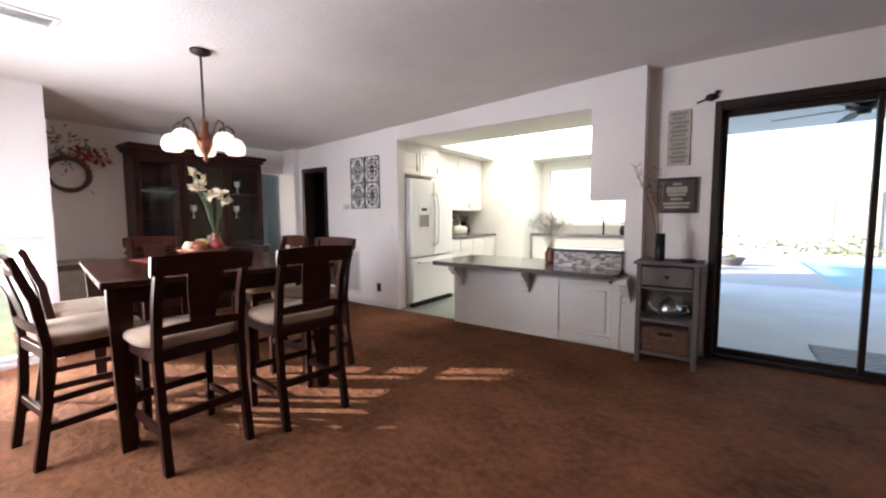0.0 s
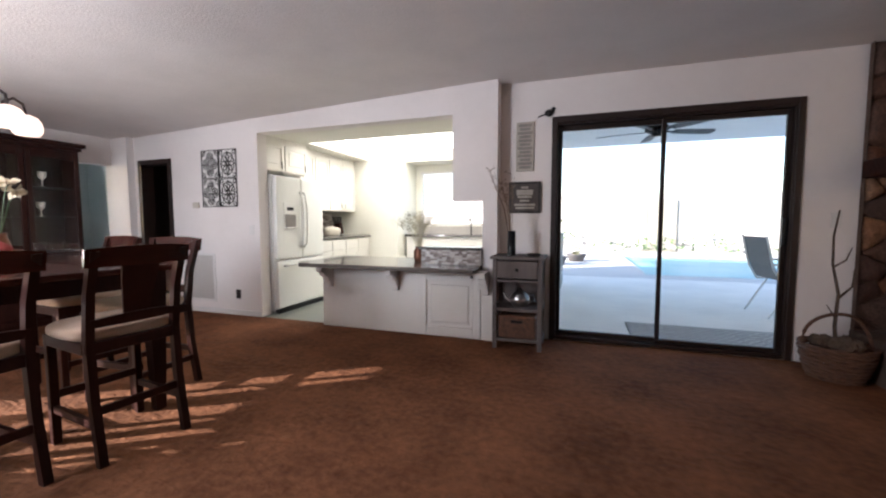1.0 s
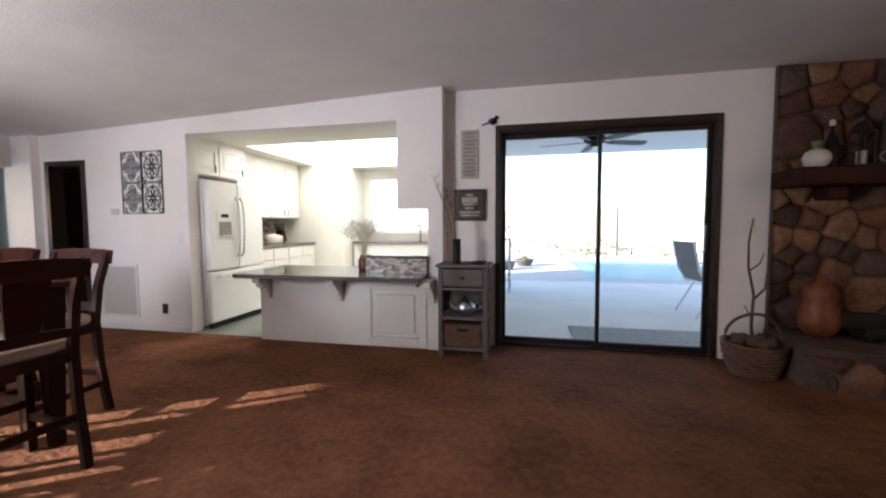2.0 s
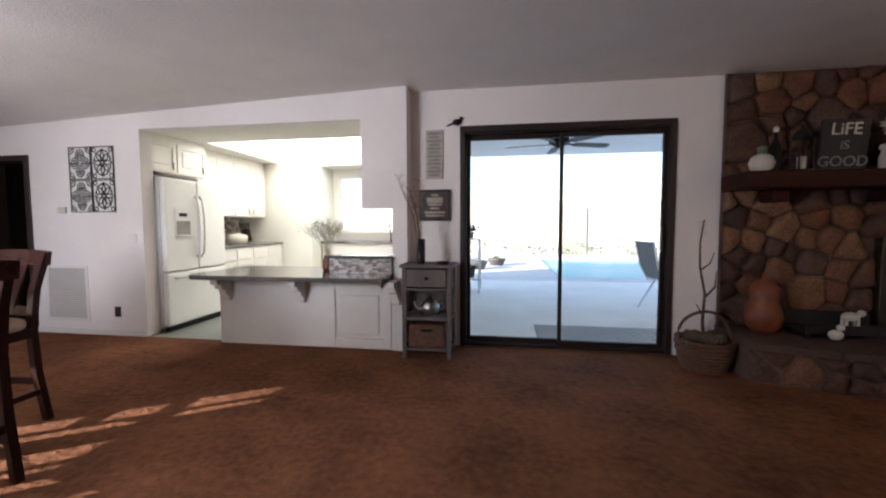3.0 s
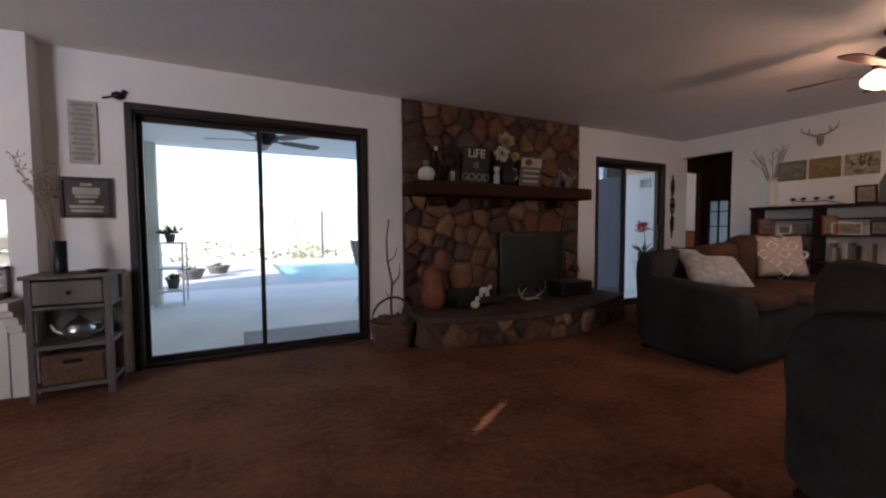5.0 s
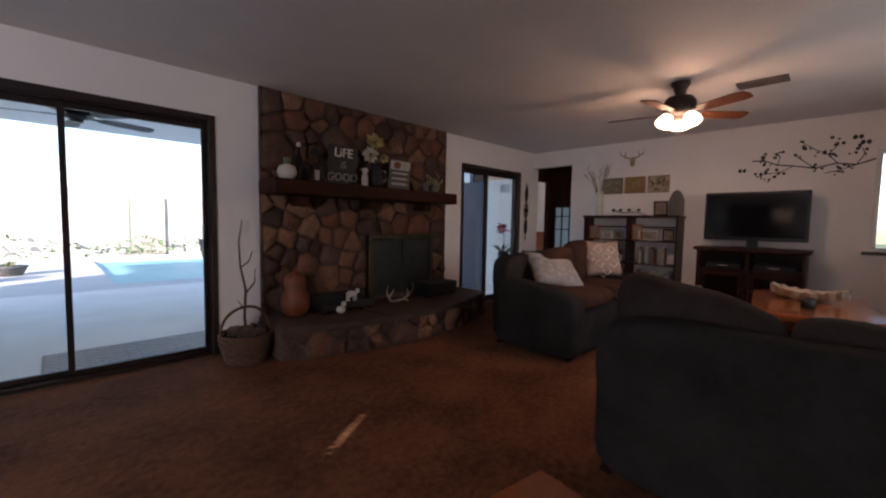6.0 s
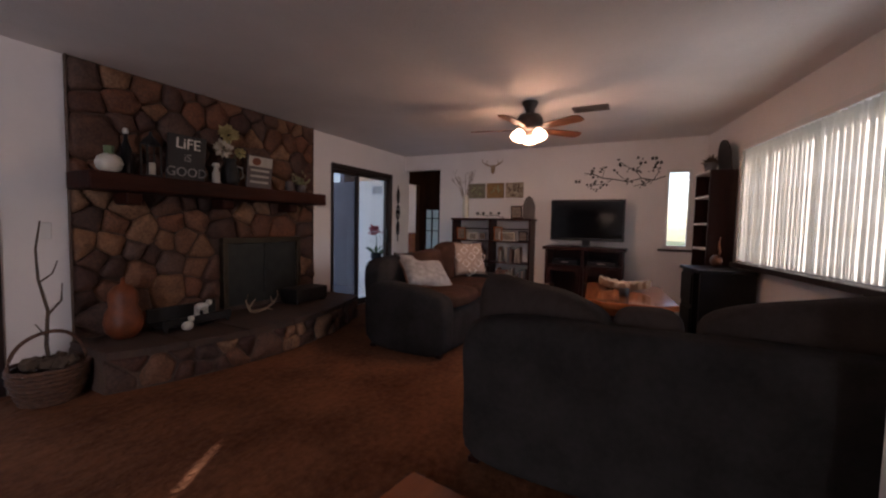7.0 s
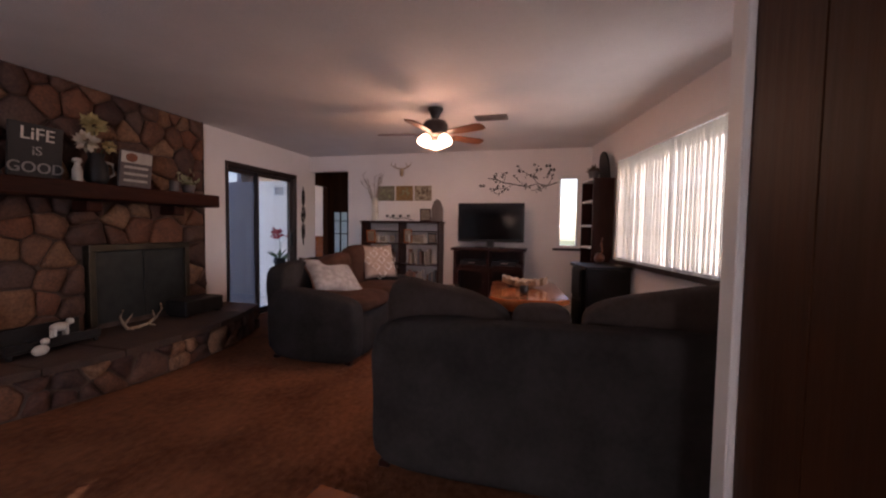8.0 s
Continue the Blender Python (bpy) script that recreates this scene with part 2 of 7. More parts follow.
    "matlight": mat("door_mat_light", (0.62, 0.61, 0.59), (0.52, 0.51, 0.50), 8, 0.95, 0.5, 120),
    "sling": mat("sling_mesh", (0.20, 0.21, 0.22), (0.14, 0.15, 0.16), 40, 0.8),
    "paintwhite": mat("white_metal", (0.70, 0.70, 0.68), (0.62, 0.62, 0.60), 5, 0.4),
    "pot": mat("plant_pot", (0.13, 0.12, 0.12), (0.08, 0.075, 0.075), 9, 0.7, 0.2),
    "book": mat("book_cover", (1, 1, 1), (0.8, 0.8, 0.8), 9, 0.7,
                per_object=[(0.24, 0.19, 0.15), (0.12, 0.06, 0.04), (0.35, 0.30, 0.24), (0.08, 0.08, 0.09), (0.20, 0.10, 0.06), (0.28, 0.25, 0.22)]),
    "softgrey": mat("faded_grey_lettering", (0.30, 0.27, 0.25), (0.22, 0.20, 0.185), 14, 0.8),
    "photo": mat("photo_print", (0.34, 0.27, 0.20), (0.08, 0.06, 0.05), 22, 0.4, fine=0.5),
    "art1": mat("leaf_print_green", (0.26, 0.23, 0.16), (0.12, 0.11, 0.07), 12, 0.7),
    "art2": mat("leaf_print_ochre", (0.34, 0.21, 0.08), (0.20, 0.11, 0.04), 12, 0.7),
    "art3": mat("leaf_print_cream", (0.50, 0.43, 0.32), (0.16, 0.10, 0.06), 22, 0.7),
    "bluewall": mat("hall_blue_paint", (0.46, 0.53, 0.55), (0.40, 0.47, 0.49), 3, 0.8),
    # near-black colour stands in for the gloom of an unlit room
    "darkroom": mat("dark_room_shade", (0.06, 0.045, 0.04), (0.04, 0.03, 0.027), 3, 0.8),
    "gate": mat("gate_paint", (0.36, 0.34, 0.28), (0.30, 0.285, 0.235), 3, 0.8, 0.2, 30),
    "shrub": mat("shrub_leaf", (0.13, 0.20, 0.09), (0.07, 0.11, 0.05), 9, 0.8),
    "fanblade": mat("fan_blade_wood", (0.17, 0.058, 0.024), (0.08, 0.026, 0.012), 6, 0.4, 0.05, 40, stretch=(0.3, 1, 1)),
    "shell": mat("roof_shell", (0.3, 0.28, 0.26), (0.25, 0.23, 0.21), 3, 0.9),
}



def pile_marks(m, scale, depth):
    """Broad footprints and vacuum marks under the fine relief of a carpet."""
    nt = m.node_tree
    p = nt.nodes["Principled BSDF"]
    fine = p.inputs["Normal"].links[0].from_node
    co = nt.nodes.new("ShaderNodeTexCoord")
    mp = nt.nodes.new("ShaderNodeMapping")
    mp.inputs["Rotation"].default_value = (0, 0, 0.5)
    mp.inputs["Scale"].default_value = (1.0, 2.1, 1.0)
    n = nt.nodes.new("ShaderNodeTexNoise")
    n.inputs["Scale"].default_value, n.inputs["Detail"].default_value, n.inputs["Distortion"].default_value = scale, 2.0, 0.4
    bp = nt.nodes.new("ShaderNodeBump")
    bp.inputs["Strength"].default_value, bp.inputs["Distance"].default_value = 0.9, depth
    nt.links.new(co.outputs["Object"], mp.inputs[0])
    nt.links.new(mp.outputs[0], n.inputs["Vector"])
    nt.links.new(n.outputs["Fac"], bp.inputs["Height"])
    nt.links.new(bp.outputs[0], fine.inputs["Normal"])


pile_marks(M["carpet"], 6.0, 0.022)

# ---- builders ----
def link_mesh(name, bm, material):
    me = bpy.data.meshes.new(name)
    bmesh.ops.recalc_face_normals(bm, faces=bm.faces)
    bm.to_mesh(me)
    bm.free()
    me.materials.append(material)
    return new(name, me)


def part(name, bm, material, parent, label="", smooth=False):
    ob = link_mesh(name, bm, material)
    if smooth:
        for f in ob.data.polygons:
            f.use_smooth = True
    ob.parent = parent
    if label:
        ob["label"] = label
    return ob


def thing(name, m, label, category, group="", kind=""):
    ob = new(name)
    ob.empty_display_size = 0.1
    ob.matrix_world = m
    return tagged(ob, label, category, group, kind)


def solid(name, bm, material, label, category="", kind="", group=""):
    return tagged(link_mesh(name, bm, material), label, category, group, kind)


def B(*boxes, bevel=0.0, seg=1, bm=None):
    """Boxes (x0, y0, z0, x1, y1, z1) in one bmesh."""
    bm = bm or bmesh.new()
    for x0, y0, z0, x1, y1, z1 in boxes:
        r = bmesh.ops.create_cube(bm, size=1)
        bmesh.ops.transform(bm, verts=r["verts"], matrix=Matrix.Translation(((x0 + x1) / 2, (y0 + y1) / 2, (z0 + z1) / 2))
                            @ Matrix.Diagonal((abs(x1 - x0), abs(y1 - y0), abs(z1 - z0), 1)))
        if bevel:
            es = list({e for v in r["verts"] for e in v.link_edges})
            bmesh.ops.bevel(bm, geom=es, offset=min(bevel, 0.45 * min(abs(x1 - x0), abs(y1 - y0), abs(z1 - z0))), segments=seg,
                            affect="EDGES", profile=0.5)
    return bm


def moved(bm, m):
    bmesh.ops.transform(bm, verts=bm.verts, matrix=m)
    return bm


def lathe(profile, n=20, at=(0, 0, 0), bm=None):
    """Turned solid from (radius, height) pairs."""
    bm = bm or bmesh.new()
    rings = []
    for r, z in profile:
        if r < 1e-5:
            rings.append([bm.verts.new((at[0], at[1], at[2] + z))])
        else:
            rings.append([bm.verts.new((at[0] + r * math.cos(2 * math.pi * i / n), at[1] + r * math.sin(2 * math.pi * i / n), at[2] + z))
                          for i in range(n)])
    for a, b in zip(rings, rings[1:]):
        for i in range(n):
            j = (i + 1) % n
            if len(a) == 1 and len(b) > 1:
                bm.faces.new((a[0], b[j], b[i]))
            elif len(b) == 1 and len(a) > 1:
                bm.faces.new((a[i], a[j], b[0]))
            elif len(a) > 1:
                bm.faces.new((a[i], a[j], b[j], b[i]))
    for ring, flip in ((rings[0], True), (rings[-1], False)):
        if len(ring) > 1:
            bm.faces.new(ring[::-1] if flip else ring)
    return bm


def tube(points, r0, r1=None, n=7, bm=None):
    """A tapering tube along points."""
    bm = bm or bmesh.new()
    r1 = r0 if r1 is None else r1
    pts = [Vector(p) for p in points]
    rings = []
    for i, p in enumerate(pts):
        d = (pts[min(i + 1, len(pts) - 1)] - pts[max(i - 1, 0)]).normalized()
        u = d.orthogonal().normalized() if abs(d.z) > 0.95 else d.cross(Vector((0, 0, 1))).normalized()
        v = d.cross(u)
        r = r0 + (r1 - r0) * i / (len(pts) - 1)
        rings.append([bm.verts.new(p + r * (math.cos(2 * math.pi * k / n) * u + math.sin(2 * math.pi * k / n) * v)) for k in range(n)])
    for a, b in zip(rings, rings[1:]):
        for k in range(n):
            bm.faces.new((a[k], a[(k + 1) % n], b[(k + 1) % n], b[k]))
    bm.faces.new(rings[0][::-1])
    bm.faces.new(rings[-1])
    return bm


def ball(at, r, bm=None, sub=2, squash=(1, 1, 1), rough=0.0):
    bm = bm or bmesh.new()
    res = bmesh.ops.create_icosphere(bm, subdivisions=sub, radius=1)
    for v in res["verts"]:
        k = 1 + rough * noise.noise(v.co * 2.3 + Vector(at) * 5)
        v.co = Vector(at) + Vector((v.co.x * r * squash[0], v.co.y * r * squash[1], v.co.z * r * squash[2])) * k
    return bm


def slab_poly(points, z0, z1, bevel=0.0, bm=None):
    """A flat solid from an outline in plan."""
    bm = bm or bmesh.new()
    lo = [bm.verts.new((x, y, z0)) for x, y in points]
    hi = [bm.verts.new((x, y, z1)) for x, y in points]
    n = len(points)
    bm.faces.new(lo[::-1])
    top = bm.faces.new(hi)
    for i in range(n):
        bm.faces.new((lo[i], lo[(i + 1) % n], hi[(i + 1) % n], hi[i]))
    if bevel:
        bmesh.ops.bevel(bm, geom=list(top.edges), offset=bevel, segments=2, affect="EDGES", profile=0.5)
    return bm


def cushion_mesh(w, d, h, bulge=0.25, n=10, bm=None, k=4.5):
    """A stuffed block centred on its base: round edges and a swollen middle."""
    bm = bm or bmesh.new()
    r = bmesh.ops.create_cube(bm, size=1)
    bmesh.ops.subdivide_edges(bm, edges=list({e for v in r["verts"] for e in v.link_edges}), cuts=n, use_grid_fill=True)
    for v in bm.verts:
        p = Vector((v.co.x * 2, v.co.y * 2, v.co.z * 2))
        ln = (abs(p.x) ** k + abs(p.y) ** k + abs(p.z) ** k) ** (1 / k)
        p = p / ln * max(abs(p.x), abs(p.y), abs(p.z)) if ln else p
        fx = 1 + bulge * (1 - p.y ** 2) * (1 - p.z ** 2) * 0.3
        fz = 1 + bulge * (1 - min(1, p.x ** 2)) * (1 - min(1, p.y ** 2))
        wob = 1 + 0.015 * noise.noise(p * 2.1 + Vector((w, d, h)) * 3)
        v.co = Vector((p.x * w / 2 * fx * wob, p.y * d / 2 * wob, (p.z * fz * wob + 1) * h / 2))
    return bm


def pillow_mesh(w, h, t, n=10):
    """A square throw pillow standing in the xz plane, pinched at its corners."""
    bm = bmesh.new()
    for s in (1, -1):
        g = [[bm.verts.new((0, 0, 0)) for j in range(n + 1)] for i in range(n + 1)]
        for i in range(n + 1):
            for j in range(n + 1):
                u, v = 2 * i / n - 1, 2 * j / n - 1
                puff = ((1 - u * u) * (1 - v * v)) ** 0.45
                pin = 1 - 0.10 * (1 - abs(u * v)) * max(abs(u), abs(v)) ** 3
                g[i][j].co = (u * w / 2 * pin, s * t / 2 * puff, (v * pin + 1) * h / 2)
        for i in range(n):
            for j in range(n):
                bm.faces.new((g[i][j], g[i + 1][j], g[i + 1][j + 1], g[i][j + 1]))
    bmesh.ops.remove_doubles(bm, verts=bm.verts, dist=0.0005)
    return bm


def leaf_quad(bm, at, way, size, wide=0.45):
    """One leaf: a bent pointed blade."""
    way = Vector(way).normalized()
    side = way.orthogonal().normalized()
    side.rotate(Matrix.Rotation(random.uniform(0, 6.28), 3, way))
    up = way.cross(side)
    a = Vector(at)
    p = [a, a + way * size * 0.5 + side * size * wide / 2 + up * size * 0.08, a + way * size, a + way * size * 0.5 - side * size * wide / 2 + up * size * 0.08]
    vs = [bm.verts.new(q) for q in p]
    bm.faces.new((vs[0], vs[1], vs[2]))
    bm.faces.new((vs[0], vs[2], vs[3]))


def plain_text(words, size, material, parent, m, name="lettering"):
    cu = bpy.data.curves.new(name, "FONT")
    cu.body, cu.size, cu.extrude, cu.align_x = words, size, 0.004, "CENTER"
    cu.materials.append(material)
    ob = new(name, cu)
    ob.parent = parent
    ob.matrix_local = m
    return ob

# ---- structure ----
CEIL = 2.44


def structure(name, bm, material, label, category=""):
    return solid(name, bm, material, label, category, kind="structure")


structure("floor", slab_poly([(-5.2, 0.1), (-3.85, 0.1), (-3.85, -1.27), (2.93, -1.27), (2.93, -2.2), (7.78, -1.27), (7.78, 2.45), (9.2, 2.45), (9.2, 3.36), (0.25, 3.36), (0.25, 3.19), (-5.2, 3.19)], -0.1, 0.0), M["carpet"],
          "worn brown carpet over the whole floor", "carpet")
structure("floor_kitchen", B((-3.6, 3.19, -0.1, 0.25, 6.9, -0.003)), M["kfloor"], "grey-green vinyl kitchen floor", "floor")


def ceiling_mesh():
    """Level over the living room, falling gently towards the dining end."""
    bm = bmesh.new()
    slope = (CEIL - 2.205) / 5.45
    for pts in ([(-5.2, 0.1), (-3.85, 0.1), (-3.85, -1.27), (0.25, -1.27), (0.25, 3.4), (-5.2, 3.4)],
                [(0.25, -1.27), (2.93, -1.27), (2.93, -2.2), (7.78, -1.27), (7.78, 2.45), (9.2, 2.45), (9.2, 3.4), (0.25, 3.4)]):
        lo = [bm.verts.new((x, y, CEIL + min(0, x - 0.25) * slope)) for x, y in pts]
        hi = [bm.verts.new((x, y, 2.62)) for x, y in pts]
        bm.faces.new(lo[::-1])
        bm.faces.new(hi)
        for i in range(len(pts)):
            j = (i + 1) % len(pts)
            if not (pts[i][0] == 0.25 and pts[j][0] == 0.25):
                bm.faces.new((lo[i], lo[j], hi[j], hi[i]))
    bmesh.ops.remove_doubles(bm, verts=bm.verts, dist=0.0005)
    return bm


structure("ceiling", ceiling_mesh(), M["ceiling"], "off-white textured ceiling, lower over the dining end", "ceiling")

# wall towards the kitchen, with a dark doorway and the wide opening
structure("wall_north_dining", B((-4.60, 3.19, 0, -4.50, 3.34, 2.5), (-4.50, 3.19, 1.90, -3.95, 3.34, 2.5), (-3.95, 3.19, 0, -2.56, 3.34, 2.5)),
          M["wall"], "white painted wall between dining room and kitchen", "wall")
structure("wall_north_header", B((-2.56, 3.19, 2.155, -0.19, 3.34, 2.55), (-0.19, 3.19, 1.33, 0.11, 3.34, 2.55), (0.11, 3.19, 0, 0.25, 3.50, 2.55)),
          M["wall"], "white header and post round the kitchen opening", "wall")
# wall with the sliding doors
structure("wall_north", B((0.25, 3.365, 0, 0.74, 3.50, 2.5), (0.74, 3.365, 2.075, 2.62, 3.50, 2.5), (2.62, 3.365, 0, 5.80, 3.50, 2.5),
                          (5.80, 3.365, 2.05, 7.24, 3.50, 2.5), (7.24, 3.365, 0, 7.80, 3.50, 2.5)),
          M["wall"], "white painted wall with two sliding glass doors", "wall")
# wall with the television, the tall window and the hall opening
structure("wall_east", B((7.66, -1.6, 0, 7.78, -1.02, 2.5), (7.66, -1.02, 0, 7.78, -0.72, 0.99), (7.66, -1.02, 2.04, 7.78, -0.72, 2.5),
                         (7.66, -0.72, 0, 7.78, 2.65, 2.5), (7.66, 2.65, 2.19, 7.78, 3.365, 2.5)),
          M["wall"], "white painted wall behind the television", "wall")
# south wall with the wide blind-covered window, slightly skewed
SA = Vector((7.66, -1.17, 0))
SDIR = math.degrees(math.atan2(-0.55, -2.81))
SM = pose(*SA, 0, 0, SDIR)          # x runs along the wall from the east corner, y points to the room
structure("wall_south", moved(B((-0.3, 0, 0, 1.29, 0.13, 2.5), (1.29, 0, 0, 3.75, 0.13, 0.94), (1.29, 0, 2.05, 3.75, 0.13, 2.5), (3.75, 0, 0, 4.8, 0.13, 2.5)), SM),
          M["wall"], "white painted wall with a wide window", "wall")
# partition beside the entrance: white corner casing, wood panelling
structure("wall_entry_return", B((2.93, -2.35, 0, 3.03, -1.12, 2.5)), M["wall"], "white end wall beside the entrance", "wall")
structure("trim_entry_casing", B((2.935, -1.12, 0, 3.035, -1.092, 2.44), bevel=0.004), M["trim"], "white painted corner casing", "trim")
# slot near x -1.25 added to cast a sun sliver on the carpet
structure("wall_entry", B((-3.82, -1.27, 0, -3.25, -1.13, 2.5), (-3.25, -1.27, 0, -1.65, -1.13, 0.9), (-3.25, -1.27, 2.1, -1.65, -1.13, 2.5), (-1.65, -1.27, 0, -1.39, -1.13, 2.5), (-1.39, -1.27, 0, -1.12, -1.13, 1.125), (-1.39, -1.27, 1.275, -1.12, -1.13, 2.5),
                          (-1.12, -1.27, 0, 2.93, -1.13, 2.5)), M["wall"], "wall behind the entrance panelling", "wall")
# dining end
structure("wall_west_window", B((-3.85, -1.27, 0, -3.72, -1.12, 2.5), (-3.85, -1.12, 0, -3.72, 0.17, 0.04), (-3.85, -1.12, 1.04, -3.72, 0.17, 2.5),
                                (-3.85, 0.17, 0, -3.72, 0.22, 2.5)), M["wall"], "daylit white wall beside the glazed door", "wall")
# unseen fin, added to block direct sun through window_5
structure("wall_sun_fin", B((-3.40, -2.42, -0.16, -3.28, -1.27, 2.7)), M["stucco"], "unseen stucco fin wall, added to keep sun out of the garden window", "wall")
structure("wall_alcove_side", B((-5.0, 0.10, 0, -3.85, 0.22, 2.5)), M["wall"], "white wall of the china alcove", "wall")
structure("wall_west", B((-5.02, 0.22, 0, -4.90, 2.66, 2.5), (-5.02, 2.66, 1.87, -4.90, 3.10, 2.5), (-5.02, 3.10, 0, -4.60, 3.34, 2.5)),
          M["wall"], "white wall behind the china cabinet", "wall")
structure("wall_hall", B((-6.2, 2.2, 0, -6.1, 3.6, 2.4), (-6.1, 2.2, 0, -5.02, 2.3, 0.95), (-6.1, 2.2, 1.95, -5.02, 2.3, 2.4), (-6.1, 2.2, 0.95, -5.85, 2.3, 1.95), (-5.25, 2.2, 0.95, -5.02, 2.3, 1.95), (-6.1, 3.5, 0, -5.02, 3.6, 2.4), (-6.2, 2.2, 2.2, -5.02, 3.6, 2.4)),
          M["bluewall"], "blue-grey hallway walls", "wall")
structure("floor_hall", B((-6.2, 2.2, -0.1, -5.2, 3.6, -0.001)), M["carpet"], "brown hallway carpet", "carpet")
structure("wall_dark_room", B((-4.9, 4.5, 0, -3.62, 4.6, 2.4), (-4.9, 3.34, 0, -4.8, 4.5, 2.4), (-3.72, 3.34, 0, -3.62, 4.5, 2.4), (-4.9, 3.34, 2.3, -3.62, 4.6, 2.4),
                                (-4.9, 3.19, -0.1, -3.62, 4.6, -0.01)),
          M["darkroom"], "room behind the dining doorway, its gloom put into the wall colour", "room")
structure("baseboard", B((-3.95, 3.178, 0, -2.56, 3.19, 0.06), (0.25, 3.353, 0, 0.72, 3.365, 0.06), (2.66, 3.353, 0, 3.0, 3.365, 0.06)), M["trim"],
          "low white baseboard", "baseboard")

# kitchen shell
structure("wall_kitchen_west", B((-3.5, 3.34, 0, -3.38, 6.9, 2.3)), M["kwall"], "cream kitchen wall behind the cabinets", "wall")
structure("wall_kitchen_back", B((-3.5, 6.75, 0, -1.95, 6.87, 2.5), (-1.95, 6.75, 0, -0.35, 6.87, 1.05), (-1.95, 6.75, 2.08, -0.35, 6.87, 2.5), (-0.35, 6.75, 0, 0.4, 6.87, 2.5)),
          M["kwall"], "cream kitchen wall with a window over the sink", "wall")
structure("wall_kitchen_east", B((0.12, 3.50, 0, 0.25, 6.87, 2.5)), M["kwall"], "cream side wall of the kitchen", "wall")
structure("ceiling_kitchen", B((-3.5, 3.34, 2.21, 0.12, 4.15, 2.30), (-3.5, 6.2, 2.21, 0.12, 6.75, 2.30), (-3.5, 4.15, 2.21, -2.58, 6.2, 2.30), (-0.45, 4.15, 2.21, 0.12, 6.2, 2.30),
                               (-3.5, 3.34, 2.56, 0.12, 6.87, 2.62), (-2.66, 4.07, 2.30, -2.58, 6.28, 2.56), (-0.45, 4.07, 2.30, -0.37, 6.28, 2.56),
                               (-2.58, 4.07, 2.30, -0.45, 4.15, 2.56), (-2.58, 6.2, 2.30, -0.45, 6.28, 2.56)),
          M["kwall"], "dropped kitchen ceiling with a light well", "ceiling")
box = thing("kitchen_ceiling_light", pose(-1.51, 5.17, 2.40), "large glowing recessed fluorescent light panel", "ceiling light")
part("diffuser", B((-1.05, -1.0, 0, 1.05, 1.0, 0.02)), M["lightbox"], box, "glowing white diffuser")
structure("wall_pantry", B((-3.38, 5.85, 0, -2.05, 6.75, 2.21)), M["kwall"], "cream painted pantry block at the end of the kitchen", "wall")


def sliding_door(name, x0, x1, top, mid, label, dark_left=False):
    d = thing(name, pose((x0 + x1) / 2, 3.365, 0), label, "sliding door", kind="structure")
    c = (x0 + x1) / 2
    a, b = x0 - c, x1 - c
    part("casing", B((a - 0.012, -0.018, 0, a + 0.035, 0.0, top + 0.022), (b - 0.035, -0.018, 0, b + 0.012, 0.0, top + 0.022), (a + 0.035, -0.018, top - 0.035, b - 0.035, 0.0, top + 0.022), bevel=0.004),
         M["frame_wood"], d, "dark stained wooden casing")
    part("outer_frame", B((a, 0.002, 0, a + 0.045, 0.13, top), (b - 0.045, 0.002, 0, b, 0.13, top), (a + 0.045, 0.002, top - 0.05, b - 0.045, 0.13, top), (a + 0.045, 0.002, 0, b - 0.045, 0.13, 0.035), bevel=0.004),
         M["bronze"], d, "dark bronze outer frame")
    m = mid - c
    for nm, p, q, y in (("fixed_panel", a + 0.045, m + 0.02, 0.085), ("sliding_panel", m - 0.02, b - 0.045, 0.045)):
        fr = part(nm, B((p, y, 0.035, p + 0.035, y + 0.03, top - 0.05), (q - 0.035, y, 0.035, q, y + 0.03, top - 0.05), (p + 0.035, y, top - 0.095, q - 0.035, y + 0.03, top - 0.05),
                        (p + 0.035, y, 0.035, q - 0.035, y + 0.03, 0.075), bevel=0.003), M["bronze"], d)
        g = part("pane", B((p + 0.035, y + 0.012, 0.075, q - 0.035, y + 0.018, top - 0.095)), M["smoke"] if dark_left and nm == "fixed_panel" else M["pane"], fr)
        g.visible_shadow = False
    hx = b - 0.075
    part("handle", B((hx - 0.015, 0.0, 0.93, hx + 0.02, 0.045, 1.16), bevel=0.008), M["black"], d, "black pull handle")
    return d


sliding_door("door_1", 0.74, 2.62, 2.075, 1.67, "closed sliding patio door with dark bronze frame")
sliding_door("door_2", 5.80, 7.24, 2.05, 6.44, "sliding glass door with a screen panel", True)


def window(name, m, w, z0, z1, label, depth=0.1):
    d = thing(name, m, label, "window", kind="structure")
    part("window_frame", B((0, -depth, z0, 0.04, 0, z1), (w - 0.04, -depth, z0, w, 0, z1), (0.04, -depth, z1 - 0.04, w - 0.04, 0, z1), (0.04, -depth, z0, w - 0.04, 0, z0 + 0.04), bevel=0.003), M["trim"], d)
    g = part("pane", B((0.04, -depth + 0.03, z0 + 0.04, w - 0.04, -depth + 0.036, z1 - 0.04)), M["pane"], d)
    g.visible_shadow = False
    return d


